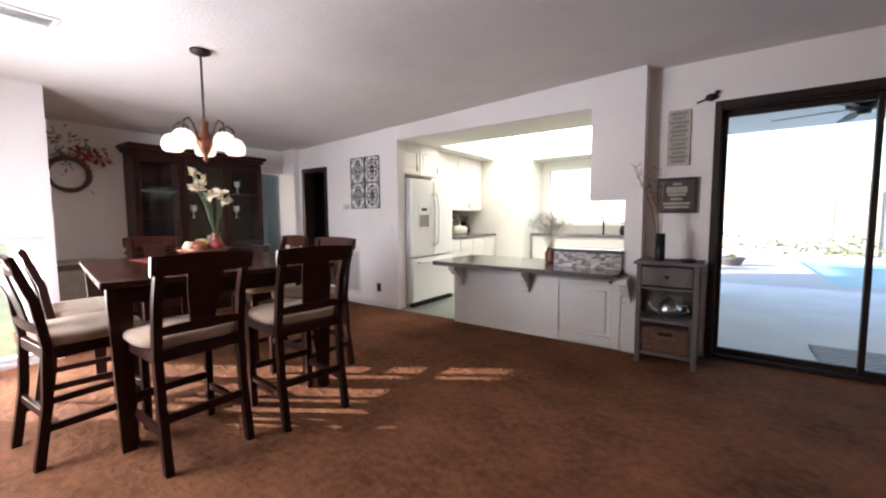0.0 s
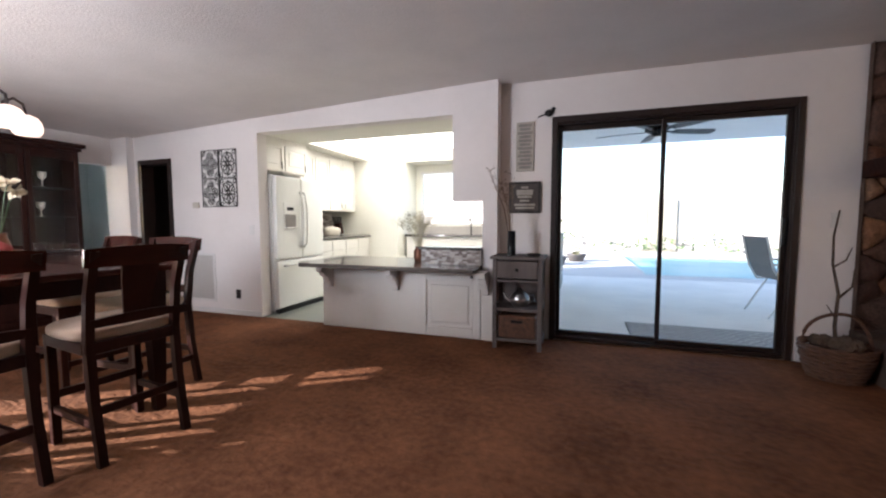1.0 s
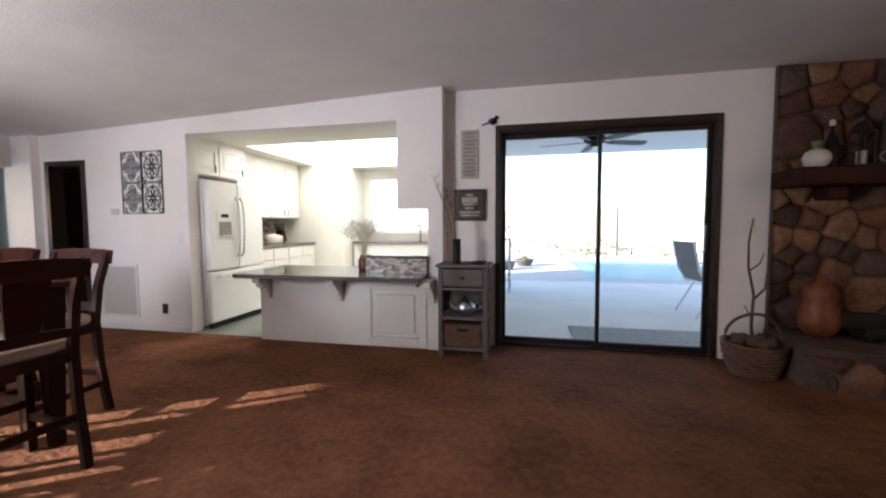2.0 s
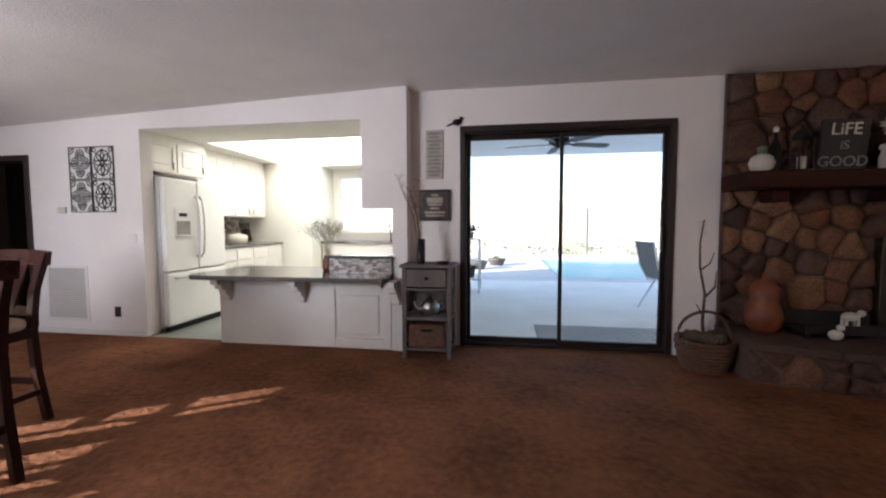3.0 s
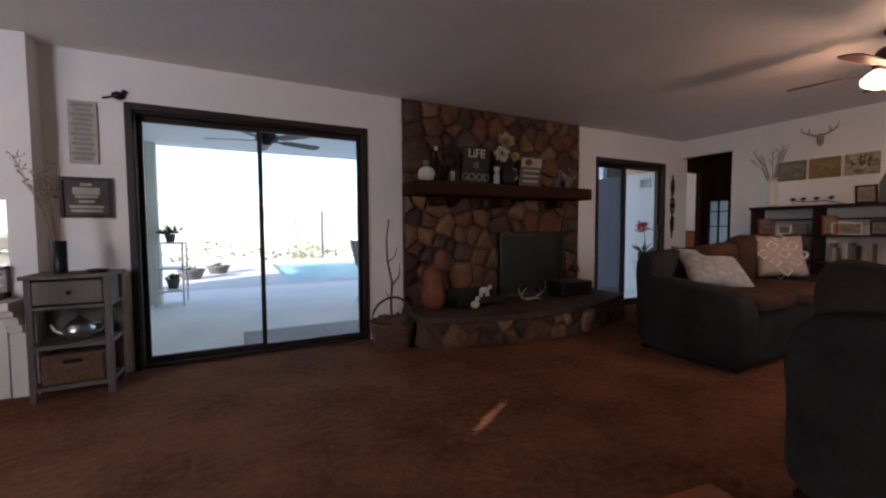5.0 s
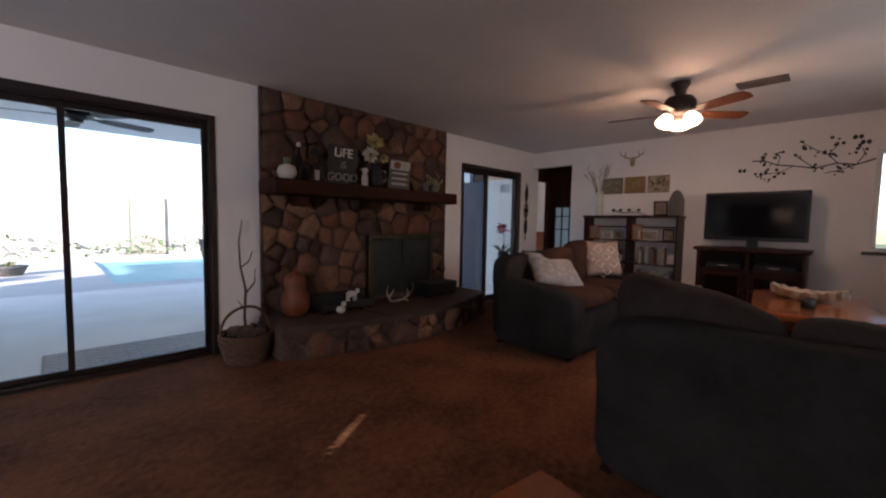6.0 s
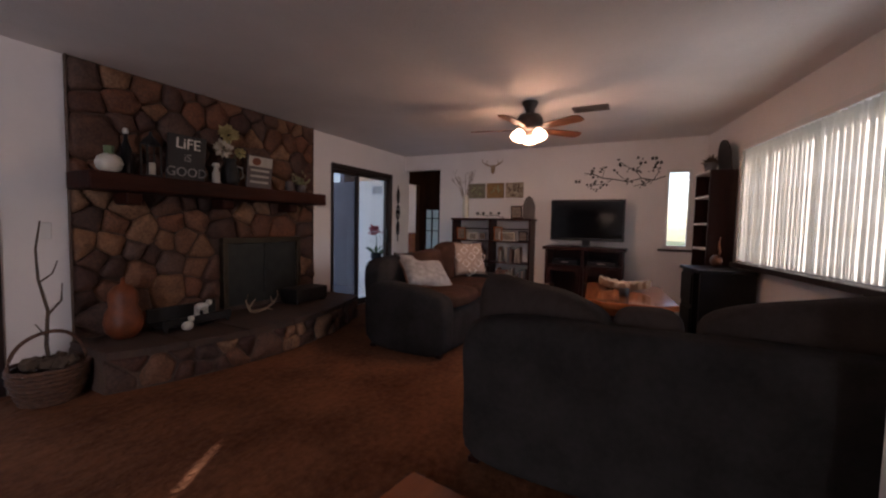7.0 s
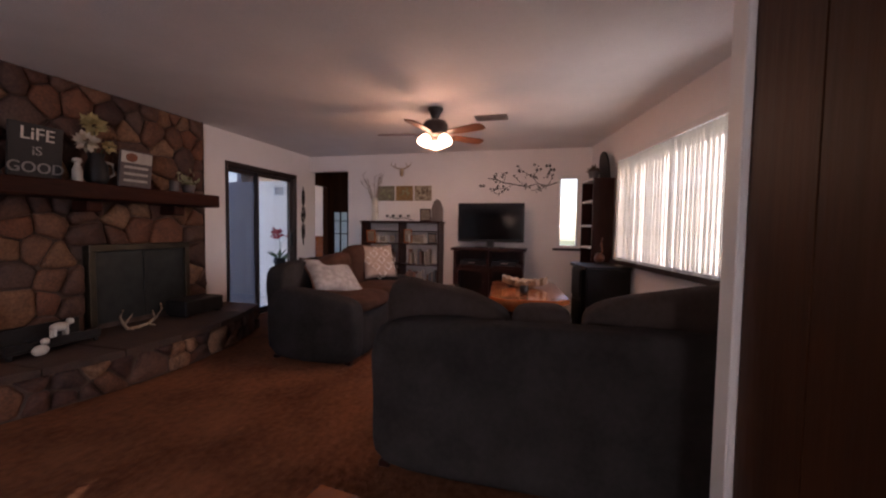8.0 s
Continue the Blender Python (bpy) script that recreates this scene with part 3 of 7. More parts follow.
w1 = window("window_1", pose(7.77, -0.72, 0, 0, 0, -90), 0.30, 0.99, 2.04, "narrow tall window beside the television")
part("window_sill", B((-0.06, -0.145, 0.955, 0.36, -0.11, 0.988), bevel=0.004), M["frame_wood"], w1, "dark wooden sill")
w2 = window("window_2", SM @ pose(1.29, 0.10, 0), 2.46, 0.94, 2.05, "wide window behind vertical blinds")
part("window_sill", B((-0.06, -0.245, 0.895, 2.52, -0.10, 0.94), bevel=0.004), M["frame_wood"], w2, "dark wooden sill")
window("window_3", pose(-1.95, 6.85, 0), 1.60, 1.05, 2.08, "bright window over the kitchen sink")
# unseen window added as an opening for the hallway's fill light
window("window_6", pose(-5.25, 2.22, 0, 0, 0, 180), 0.60, 0.95, 1.95, "unseen hallway window, added to let light into the hall")
window("window_5", pose(-3.25, -1.15, 0), 1.60, 0.9, 2.1, "garden window of the dining room")
window("window_4", pose(-3.73, 0.17, 0, 0, 0, -90), 1.29, 0.04, 1.04, "low window of the dining room")

# ---- outdoors ----
structure("ground", B((-60, -60, -0.25, 60, 60, -0.16)), M["grass"], "dry lawn round the house", "ground")
structure("patio", B((0.26, 3.50, -0.16, 9.2, 8.2, -0.02)), M["concrete"], "grey concrete patio slab under the roof", "patio")
structure("pavement", B((-8, 8.2, -0.16, 25, 8.9, -0.03), (-8, 8.9, -0.16, 2.4, 14.2, -0.03), (8.6, 8.9, -0.16, 25, 14.2, -0.03), (-8, 14.2, -0.16, 25, 16, -0.03)),
          M["deck"], "pale sunlit pool deck", "pool deck")
structure("water", B((2.4, 8.9, -0.16, 8.6, 14.2, -0.08)), M["water"], "turquoise swimming pool water", "pool")
structure("ceiling_patio", B((0.25, 3.50, 2.42, 5.5, 7.0, 2.55), (5.5, 3.50, 2.42, 7.80, 4.9, 2.55)), M["patioceil"], "pale painted patio ceiling", "ceiling")
structure("wall_garden", B((-8, 16, -0.16, 25, 16.2, 2.1)), M["gardenwall"], "pale stucco garden wall", "garden wall")
structure("garden_gate", B((3.42, 15.95, -0.03, 4.33, 16.0, 1.80), (3.36, 15.93, -0.03, 3.42, 16.0, 1.88), (4.33, 15.93, -0.03, 4.39, 16.0, 1.88), (3.42, 15.93, 1.80, 4.33, 16.0, 1.88), (3.5, 15.94, 0.2, 3.84, 15.95, 1.65), (3.92, 15.94, 0.2, 4.26, 15.95, 1.65)), M["gate"], "beige panelled garden gate in the wall", "gate")
structure("wall_patio_east", B((7.80, 3.52, -0.02, 7.90, 6.4, 2.06)), M["stucco"], "white end wall of the patio", "wall")
for px in (5.2,):
    post = structure("patio_post", B((px - 0.06, 6.82, -0.02, px + 0.06, 6.94, 2.42), (px - 0.09, 6.79, -0.02, px + 0.09, 6.97, 0.12), bevel=0.005), M["paintwhite"], "white square patio post", "post")


def ceiling_fan(m, blades, blade_mat, body_mat, label, lit, spread=0.62, turn=0.0, drop=0.0):
    """A five-armed fan hung from its canopy; drop lowers motor, blades and lamps."""
    f = thing("ceiling_fan", m, label, "ceiling fan")
    part("canopy", lathe([(0.075, 0), (0.075, -0.02), (0.055, -0.05), (0.03, -0.06 - drop * 0.6), (0.03, -0.07 - drop)], 18), body_mat, f, smooth=True)
    part("motor", lathe([(0.03, -0.065 - drop * 0.5), (0.10, -0.072 - drop * 0.5), (0.125, -0.10 - drop * 0.6), (0.125, -0.145 - drop), (0.09, -0.17 - drop), (0.05, -0.18 - drop), (0.05, -0.205 - drop)], 22), body_mat, f, smooth=True)
    for i in range(blades):
        a = turn + 2 * math.pi * i / blades
        bm = bmesh.new()
        pts = [(0.19, -0.048), (0.30, -0.058), (spread - 0.06, -0.066), (spread - 0.01, -0.048), (spread, 0.0), (spread - 0.01, 0.048), (spread - 0.06, 0.066), (0.30, 0.058), (0.19, 0.048)]
        slab_poly(pts, -0.004, 0.004, bm=bm)
        moved(bm, pose(0, 0, -0.15 - drop) @ Matrix.Rotation(a, 4, "Z") @ Matrix.Rotation(radians(-11), 4, "X"))
        bl = part("blade", bm, blade_mat, f)
        part("blade_iron", moved(B((0.10, -0.018, -0.012, 0.24, 0.018, -0.004), bevel=0.003), pose(0, 0, -0.145 - drop) @ Matrix.Rotation(a, 4, "Z") @ Matrix.Rotation(radians(-11), 4, "X")), body_mat, bl)
    if lit:
        for i in range(3):
            a = radians(250) + 2 * math.pi * i / 3
            c, s = math.cos(a), math.sin(a)
            z = -0.14 - drop
            arm = part("lamp_arm", tube([(0.03 * c, 0.03 * s, z), (0.07 * c, 0.07 * s, z - 0.01), (0.085 * c, 0.085 * s, z - 0.03)], 0.012), body_mat, f)
            prof = [(0.022, 0), (0.040, -0.012), (0.062, -0.05), (0.072, -0.085), (0.066, -0.105), (0.0, -0.107)]
            part("shade", moved(lathe(prof, 16), pose(0.085 * c, 0.085 * s, z - 0.02) @ Matrix.Rotation(radians(-24), 4, Vector((-s, c, 0)))), lit, arm, "lit frosted glass shade", smooth=True)
        part("pull_chain", tube([(0.02, 0.0, -0.20 - drop), (0.022, 0.0, -0.33 - drop)], 0.002, n=4), body_mat, f)
    return f


pf = ceiling_fan(pose(1.80, 4.6, 2.30), 5, M["sling"], M["black"], "grey outdoor ceiling fan under the patio roof", None, 0.66, 0.35)
part("downrod", tube([(0, 0, -0.01), (0, 0, 0.12)], 0.015), M["black"], pf)
ceiling_fan(pose(5.46, 0.53, CEIL), 5, M["fanblade"], M["bronze"], "brown wooden ceiling fan with lit glass shades", M["fanglobe"], 0.58, radians(28), 0.11)
lamp("fan_light", "POINT", 7.0, (1.0, 0.58, 0.33), pose(5.46, 0.53, 2.03), soft=0.10)

# ---- dining end ----
def bar_chair():
    c = thing("bar_chair", pose(0, 0, 0), "dark espresso counter-height chair with beige padded seat", "chair", "chairs round the dining table")
    w, d = 0.42, 0.42
    for sx in (-1, 1):
        x = sx * (w / 2 - 0.02)
        part("leg", B((x - 0.019, -d / 2, 0, x + 0.019, -d / 2 + 0.038, 0.57), bevel=0.004), M["espresso"], c)
        bm = bmesh.new()
        prof = [(0.0, d / 2 + 0.045), (0.3, d / 2 + 0.0), (0.58, d / 2 - 0.015), (0.80, d / 2 + 0.015), (1.006, d / 2 + 0.085)]
        rings = []
        for z, y in prof:
            rings.append([bm.verts.new((x + a * 0.018, y + b * 0.019, z)) for a, b in ((-1, -1), (1, -1), (1, 1), (-1, 1))])
        for p, q in zip(rings, rings[1:]):
            for k in range(4):
                bm.faces.new((p[k], p[(k + 1) % 4], q[(k + 1) % 4], q[k]))
        bm.faces.new(rings[0][::-1]), bm.faces.new(rings[-1])
        part("back_post", bm, M["espresso"], c)
        part("side_stretcher", B((x - 0.011, -d / 2 + 0.03, 0.17, x + 0.011, d / 2 + 0.01, 0.205)), M["espresso"], c)
    part("footrest", B((-w / 2 + 0.03, -d / 2 + 0.006, 0.235, w / 2 - 0.03, -d / 2 + 0.03, 0.275), bevel=0.003), M["espresso"], c)
    part("back_stretcher", B((-w / 2 + 0.03, d / 2 - 0.005, 0.23, w / 2 - 0.03, d / 2 + 0.017, 0.27), bevel=0.003), M["espresso"], c)
    part("seat_frame", B((-w / 2, -d / 2, 0.52, w / 2, -d / 2 + 0.03, 0.575), (-w / 2, d / 2 - 0.03, 0.52, w / 2, d / 2, 0.575), (-w / 2, -d / 2 + 0.03, 0.52, -w / 2 + 0.03, d / 2 - 0.03, 0.575),
                        (w / 2 - 0.03, -d / 2 + 0.03, 0.52, w / 2, d / 2 - 0.03, 0.575), bevel=0.003), M["espresso"], c)
    part("seat", moved(cushion_mesh(w + 0.01, d - 0.005, 0.075, 0.35, 7), pose(0, -0.008, 0.567)), M["seat"], c, "beige upholstered seat", True)

    def bowed(z0, z1, y, t, w, bow=0.02):
        bm = bmesh.new()
        n = 6
        cols = []
        for i in range(n + 1):
            u = 2 * i / n - 1
            yy = y + bow * (1 - u * u)
            cols.append([bm.verts.new((u * w / 2, yy + dy, z + (0.012 * (1 - u * u) if z == z1 else 0))) for z, dy in ((z0, 0), (z0, t), (z1, t + 0.014), (z1, 0.014))])
        for p, q in zip(cols, cols[1:]):
            for k in range(4):
                bm.faces.new((p[k], q[k], q[(k + 1) % 4], p[(k + 1) % 4]))
        bm.faces.new(cols[0]), bm.faces.new(cols[-1][::-1])
        return bm
    part("top_rail", bowed(0.932, 1.016, d / 2 + 0.058, 0.022, w + 0.03), M["cherry"], c)
    part("lower_rail", bowed(0.645, 0.685, d / 2 - 0.012, 0.02, w - 0.04, 0.012), M["espresso"], c)
    bm = bmesh.new()
    rows = [(0.68, 0.055, 0.0), (0.78, 0.066, 0.022), (0.86, 0.076, 0.045), (0.938, 0.082, 0.068)]
    prev = None
    for z, hw, y in rows:
        r = [bm.verts.new((sx * hw, d / 2 + 0.004 + y + t, z)) for sx, t in ((-1, 0), (1, 0), (1, 0.012), (-1, 0.012))]
        if prev:
            for k in range(4):
                bm.faces.new((prev[k], prev[(k + 1) % 4], r[(k + 1) % 4], r[k]))
        else:
            bm.faces.new(r[::-1])
        prev = r
    bm.faces.new(prev)
    part("splat", bm, M["espresso"], c, "wide flaring back splat")
    return c


TX, TY = -2.27, 0.66      # table centre
chair = bar_chair()
chair.matrix_world = pose(-1.45, 0.29, 0, 0, 0, -90)
for x, y, rz in ((-1.33, 0.86, -97), (-1.95, 0.0, 180 + 4), (-2.53, 0.15, 180 - 4), (-1.76, 1.27, 4), (-2.40, 1.30, -5), (-3.14, 0.80, 85)):
    copy_thing(chair, pose(x, y, 0, 0, 0, rz))

# turned a little about its near corner
table = thing("dining_table", pose(-1.54, -0.02, 0) @ pose(0, 0, 0, 0, 0, -9) @ pose(-0.73, 0.62, 0), "square dark cherry counter-height dining table", "table")
part("tabletop", B((-0.73, -0.62, 0.845, 0.73, 0.62, 0.882), bevel=0.008, seg=2), M["cherry"], table, "polished dark cherry top")
part("apron", B((-0.66, -0.55, 0.755, 0.66, -0.525, 0.845), (-0.66, 0.525, 0.755, 0.66, 0.55, 0.845), (-0.66, -0.525, 0.755, -0.635, 0.525, 0.845), (0.635, -0.525, 0.755, 0.66, 0.525, 0.845)),
     M["espresso"], table)
for sx in (-1, 1):
    for sy in (-1, 1):
        bm = bmesh.new()
        rr = []
        for z, h in ((0, 0.028), (0.6, 0.044), (0.755, 0.05), (0.845, 0.05)):
            rr.append([bm.verts.new((sx * 0.655 + a * h, sy * 0.545 + b * h, z)) for a, b in ((-1, -1), (1, -1), (1, 1), (-1, 1))])
        for p, q in zip(rr, rr[1:]):
            for k in range(4):
                bm.faces.new((p[k], p[(k + 1) % 4], q[(k + 1) % 4], q[k]))
        bm.faces.new(rr[0][::-1]), bm.faces.new(rr[-1])
        part("leg", bm, M["espresso"], table)

solid("table_runner", B((TX - 0.40, TY - 0.24, 0.8825, TX + 0.02, TY + 0.06, 0.887), bevel=0.002), M["red"], "red cloth place mat on the dining table", "place mat")
fr = thing("fruit_bowl", pose(TX - 0.2, TY + 0.18, 0.883), "bowl of autumn flowers and gourds on the table", "centrepiece")
part("bowl", lathe([(0.06, 0), (0.15, 0.03), (0.19, 0.075), (0.18, 0.075), (0.14, 0.035), (0.0, 0.012)], 22), M["copper"], fr, smooth=True)
for dx, dy, r, k in ((-0.08, 0.02, 0.065, "petal"), (0.05, -0.05, 0.06, "pumpkin"), (0.06, 0.07, 0.055, "red"), (-0.03, 0.10, 0.05, "leaf"), (-0.02, -0.09, 0.05, "petal_white")):
    part("gourd", ball((dx, dy, 0.085), r, rough=0.25, squash=(1, 1, 0.85)), M[k], fr, smooth=True)
for i in range(3):
    g = thing("drinking_glass", pose(TX - 0.05 + 0.11 * i, TY + 0.40 + 0.03 * i, 0.883), "clear drinking glass on the dining table", "glass", "glasses on the table")
    part("cup", lathe([(0.026, 0), (0.034, 0.12), (0.032, 0.12), (0.024, 0.006), (0, 0.006)], 14), M["pane"], g, smooth=True)


def chandelier():
    c = thing("chandelier", pose(-2.15, 0.75, 2.335), "bronze chandelier with lit frosted glass globes", "chandelier")
    part("canopy", lathe([(0.065, 0.0), (0.062, -0.018), (0.03, -0.032), (0.0, -0.034)], 20), M["bronze"], c, smooth=True)
    part("rod", tube([(0, 0, -0.03), (0, 0, -0.50)], 0.008), M["bronze"], c)
    part("hub", lathe([(0.01, -0.46), (0.03, -0.49), (0.022, -0.53), (0.045, -0.58), (0.05, -0.63), (0.03, -0.68), (0.012, -0.72), (0.02, -0.74), (0, -0.76)], 18), M["copper"], c, smooth=True)
    for i in range(5):
        a = radians(12) + 2 * math.pi * i / 5
        k, s = math.cos(a), math.sin(a)
        pts = [(0.03, -0.64), (0.07, -0.59), (0.11, -0.51), (0.15, -0.485), (0.19, -0.51), (0.20, -0.565)]
        arm = part("arm", tube([(r * k, r * s, z) for r, z in pts], 0.008), M["bronze"], c)
        part("globe", lathe([(0.024, 0.0), (0.048, -0.012), (0.065, -0.038), (0.071, -0.070), (0.067, -0.100), (0.052, -0.118), (0.0, -0.108)], 20, (0.20 * k, 0.20 * s, -0.57)), M["globe"], arm,
             "lit frosted glass globe", True)
    return c


chandelier()
lamp("chandelier_light", "POINT", 0.6, (1.0, 0.74, 0.5), pose(-2.15, 0.75, 1.58), soft=0.18)


def china_cabinet():
    c = thing("china_cabinet", pose(-4.5, 1.80, 0), "large dark cherry china cabinet with glass doors", "china cabinet")
    w = 0.86      # half width, along y
    part("base", B((-0.38, -w, 0.06, 0.0, w, 0.82), (-0.34, -w + 0.04, 0, -0.03, w - 0.04, 0.06), bevel=0.004), M["espresso"], c)
    part("worktop", B((-0.39, -w - 0.02, 0.82, 0.03, w + 0.02, 0.85), bevel=0.005), M["espresso"], c)
    for box in ((-0.38, -w + 0.03, 0.85, -0.36, w - 0.03, 2.06), (-0.36, -w + 0.03, 0.85, -0.08, -w + 0.055, 2.06), (-0.36, w - 0.055, 0.85, -0.08, w - 0.03, 2.06), (-0.36, -0.30, 0.85, -0.08, -0.28, 2.06),
                         (-0.36, 0.28, 0.85, -0.08, 0.30, 2.06), (-0.36, -w + 0.055, 2.02, -0.08, w - 0.055, 2.06)):
        part("case_panel", B(box), M["espresso"], c)
    part("cornice", B((-0.40, -w, 2.06, -0.05, w, 2.10), (-0.40, -w - 0.03, 2.10, -0.02, w + 0.03, 2.15), bevel=0.008, seg=2), M["espresso"], c)
    for i, (a, b) in enumerate(((-w + 0.04, -0.29), (-0.28, 0.28), (0.29, w - 0.04))):
        dr = part("door", B((-0.08, a, 0.87, -0.055, a + 0.055, 2.03), (-0.08, b - 0.055, 0.87, -0.055, b, 2.03), (-0.08, a + 0.055, 1.94, -0.055, b - 0.055, 2.03), (-0.08, a + 0.055, 0.87, -0.055, b - 0.055, 0.94), bevel=0.004),
                  M["espresso"], c)
        part("pane", B((-0.07, a + 0.055, 0.94, -0.066, b - 0.055, 1.94)), M["pane"], dr)
        part("lower_door", B((0.0, a, 0.12, 0.018, b, 0.60), bevel=0.006), M["espresso"], c)
        part("drawer", B((0.0, a, 0.64, 0.018, b, 0.79), bevel=0.006), M["espresso"], c)
        for z in (1.25, 1.60):
            part("shelf", B((-0.36, a + 0.02, z, -0.09, b - 0.02, z + 0.012)), M["frame_wood"], c)
    return c


china_cabinet().scale = (1.0, 0.907, 0.945)
for i in range(13):
    a = (-0.62, -0.5, -0.15, 0.0, 0.16, 0.44, 0.53, 0.62, 0.47, 0.58, -0.55, 0.05, 0.66)[i]
    z = (1.262, 1.612, 1.262, 1.612, 1.262, 1.262, 1.262, 1.262, 1.612, 1.612, 0.95, 0.95, 0.95)[i]
    z = 0.852 if z == 0.95 else z
    g = thing("goblet", pose(-4.68 + 0.03 * (i % 3), 1.80 + 0.907 * a, 0.945 * z), "clear glass goblet on a china cabinet shelf", "glass", "glassware in the china cabinet")
    part("bowl", lathe([(0.03, 0), (0.006, 0.01), (0.006, 0.07), (0.035, 0.10), (0.04, 0.16), (0.038, 0.16), (0.03, 0.1), (0, 0.085)], 14), M["cream"] if i % 3 == 2 else M["pane"], g, smooth=True)

# white orchid-like bouquet in front of the cabinet
bq = thing("silk_bouquet", pose(TX - 0.32, TY + 0.33, 0.883), "cream silk flowers in a vase on the dining table", "flowers")
part("vase", lathe([(0.04, 0), (0.06, 0.05), (0.045, 0.12), (0.03, 0.16), (0.04, 0.18), (0, 0.17)], 18), M["copper"], bq, smooth=True)
for i in range(7):
    p = Vector((random.uniform(-0.05, 0.05), random.uniform(-0.12, 0.14), 0.46 + 0.05 * i % 0.22))
    st = part("stem", tube([(0, 0, 0.15), p * 0.6 + Vector((0, 0, 0.1)), p], 0.004, 0.003, 5), M["leaf"], bq)
    bm = bmesh.new()
    for k in range(12):
        d = Vector((random.gauss(0, 1), random.gauss(0, 1), random.gauss(0, 0.6)))
        leaf_quad(bm, p, d, random.uniform(0.05, 0.075), 0.7)
    part("bloom", bm, M["petal_white"], st)

# wreath, side table in the alcove
wr = thing("wreath", pose(-4.86, 0.56, 1.66), "dark grapevine wreath with red flowers on the wall", "wreath")
bm = bmesh.new()
for k in range(9):
    ph = random.uniform(0, 6)
    tube([(0.02 + 0.015 * math.sin(3 * t + ph), (0.17 + 0.012 * math.sin(5 * t + ph)) * math.cos(t), (0.17 + 0.012 * math.cos(4 * t + ph)) * math.sin(t)) for t in np.linspace(0, 6.283, 26)], 0.017, n=6, bm=bm)
part("vine_ring", bm, M["bark"], wr)
bm = bmesh.new()
for k in range(46):
    leaf_quad(bm, (0.04, 0.20 + random.gauss(0, 0.075), 0.20 + random.gauss(0, 0.05)), (random.uniform(0, 1), random.gauss(0, 1), random.gauss(0, 1)), 0.07, 0.6)
tagged(part("flowers", bm, M["petal_red"], wr, "faded red flowers"), kind="stuff")
bm = bmesh.new()
for k in range(120):
    leaf_quad(bm, (0.04, random.gauss(0.0, 0.12), random.gauss(0.24, 0.10)), (random.uniform(0, 0.6), random.gauss(0, 1), random.gauss(0.3, 1)), 0.06, 0.25)
part("foliage", bm, M["bark"], wr, "dry brown foliage")
sd = thing("side_cabinet", pose(-4.72, 0.50, 0), "small pale washed side cabinet in the alcove", "cabinet")
part("body", B((-0.15, -0.24, 0.08, 0.15, 0.24, 0.72), bevel=0.005), M["greywood"], sd)
part("top", B((-0.17, -0.26, 0.72, 0.17, 0.26, 0.75), bevel=0.005), M["paper"], sd)
part("door", B((0.15, -0.2, 0.14, 0.165, 0.2, 0.66), bevel=0.005), M["paper"], sd)
for sx in (-1, 1):
    for sy in (-1, 1):
        part("foot", B((sx * 0.13 - 0.02, sy * 0.21 - 0.02, 0, sx * 0.13 + 0.02, sy * 0.21 + 0.02, 0.08)), M["greywood"], sd)

# dark doorway casing and hall door casing
structure("door_3", B((-4.52, 3.172, 0, -4.46, 3.19, 1.93), (-3.99, 3.172, 0, -3.93, 3.19, 1.93), (-4.46, 3.172, 1.87, -3.99, 3.19, 1.93), (-4.498, 3.192, 0, -4.475, 3.345, 1.895), (-3.975, 3.192, 0, -3.952, 3.345, 1.895), (-4.475, 3.192, 1.872, -3.975, 3.345, 1.895), bevel=0.003), M["frame_wood"],
          "dark stained door casing", "door frame")
leafd = thing("door_4", pose(-5.6, 3.02, 0, 0, 0, 200), "pale blue hallway door standing open", "door", kind="structure")
part("door_leaf", B((0, 0, 0.01, 0.5, 0.035, 1.9), bevel=0.003), M["bluewall"], leafd)
part("door_handle", B((0.42, -0.03, 1.30, 0.50, 0.0, 1.36)), M["paintwhite"], leafd)

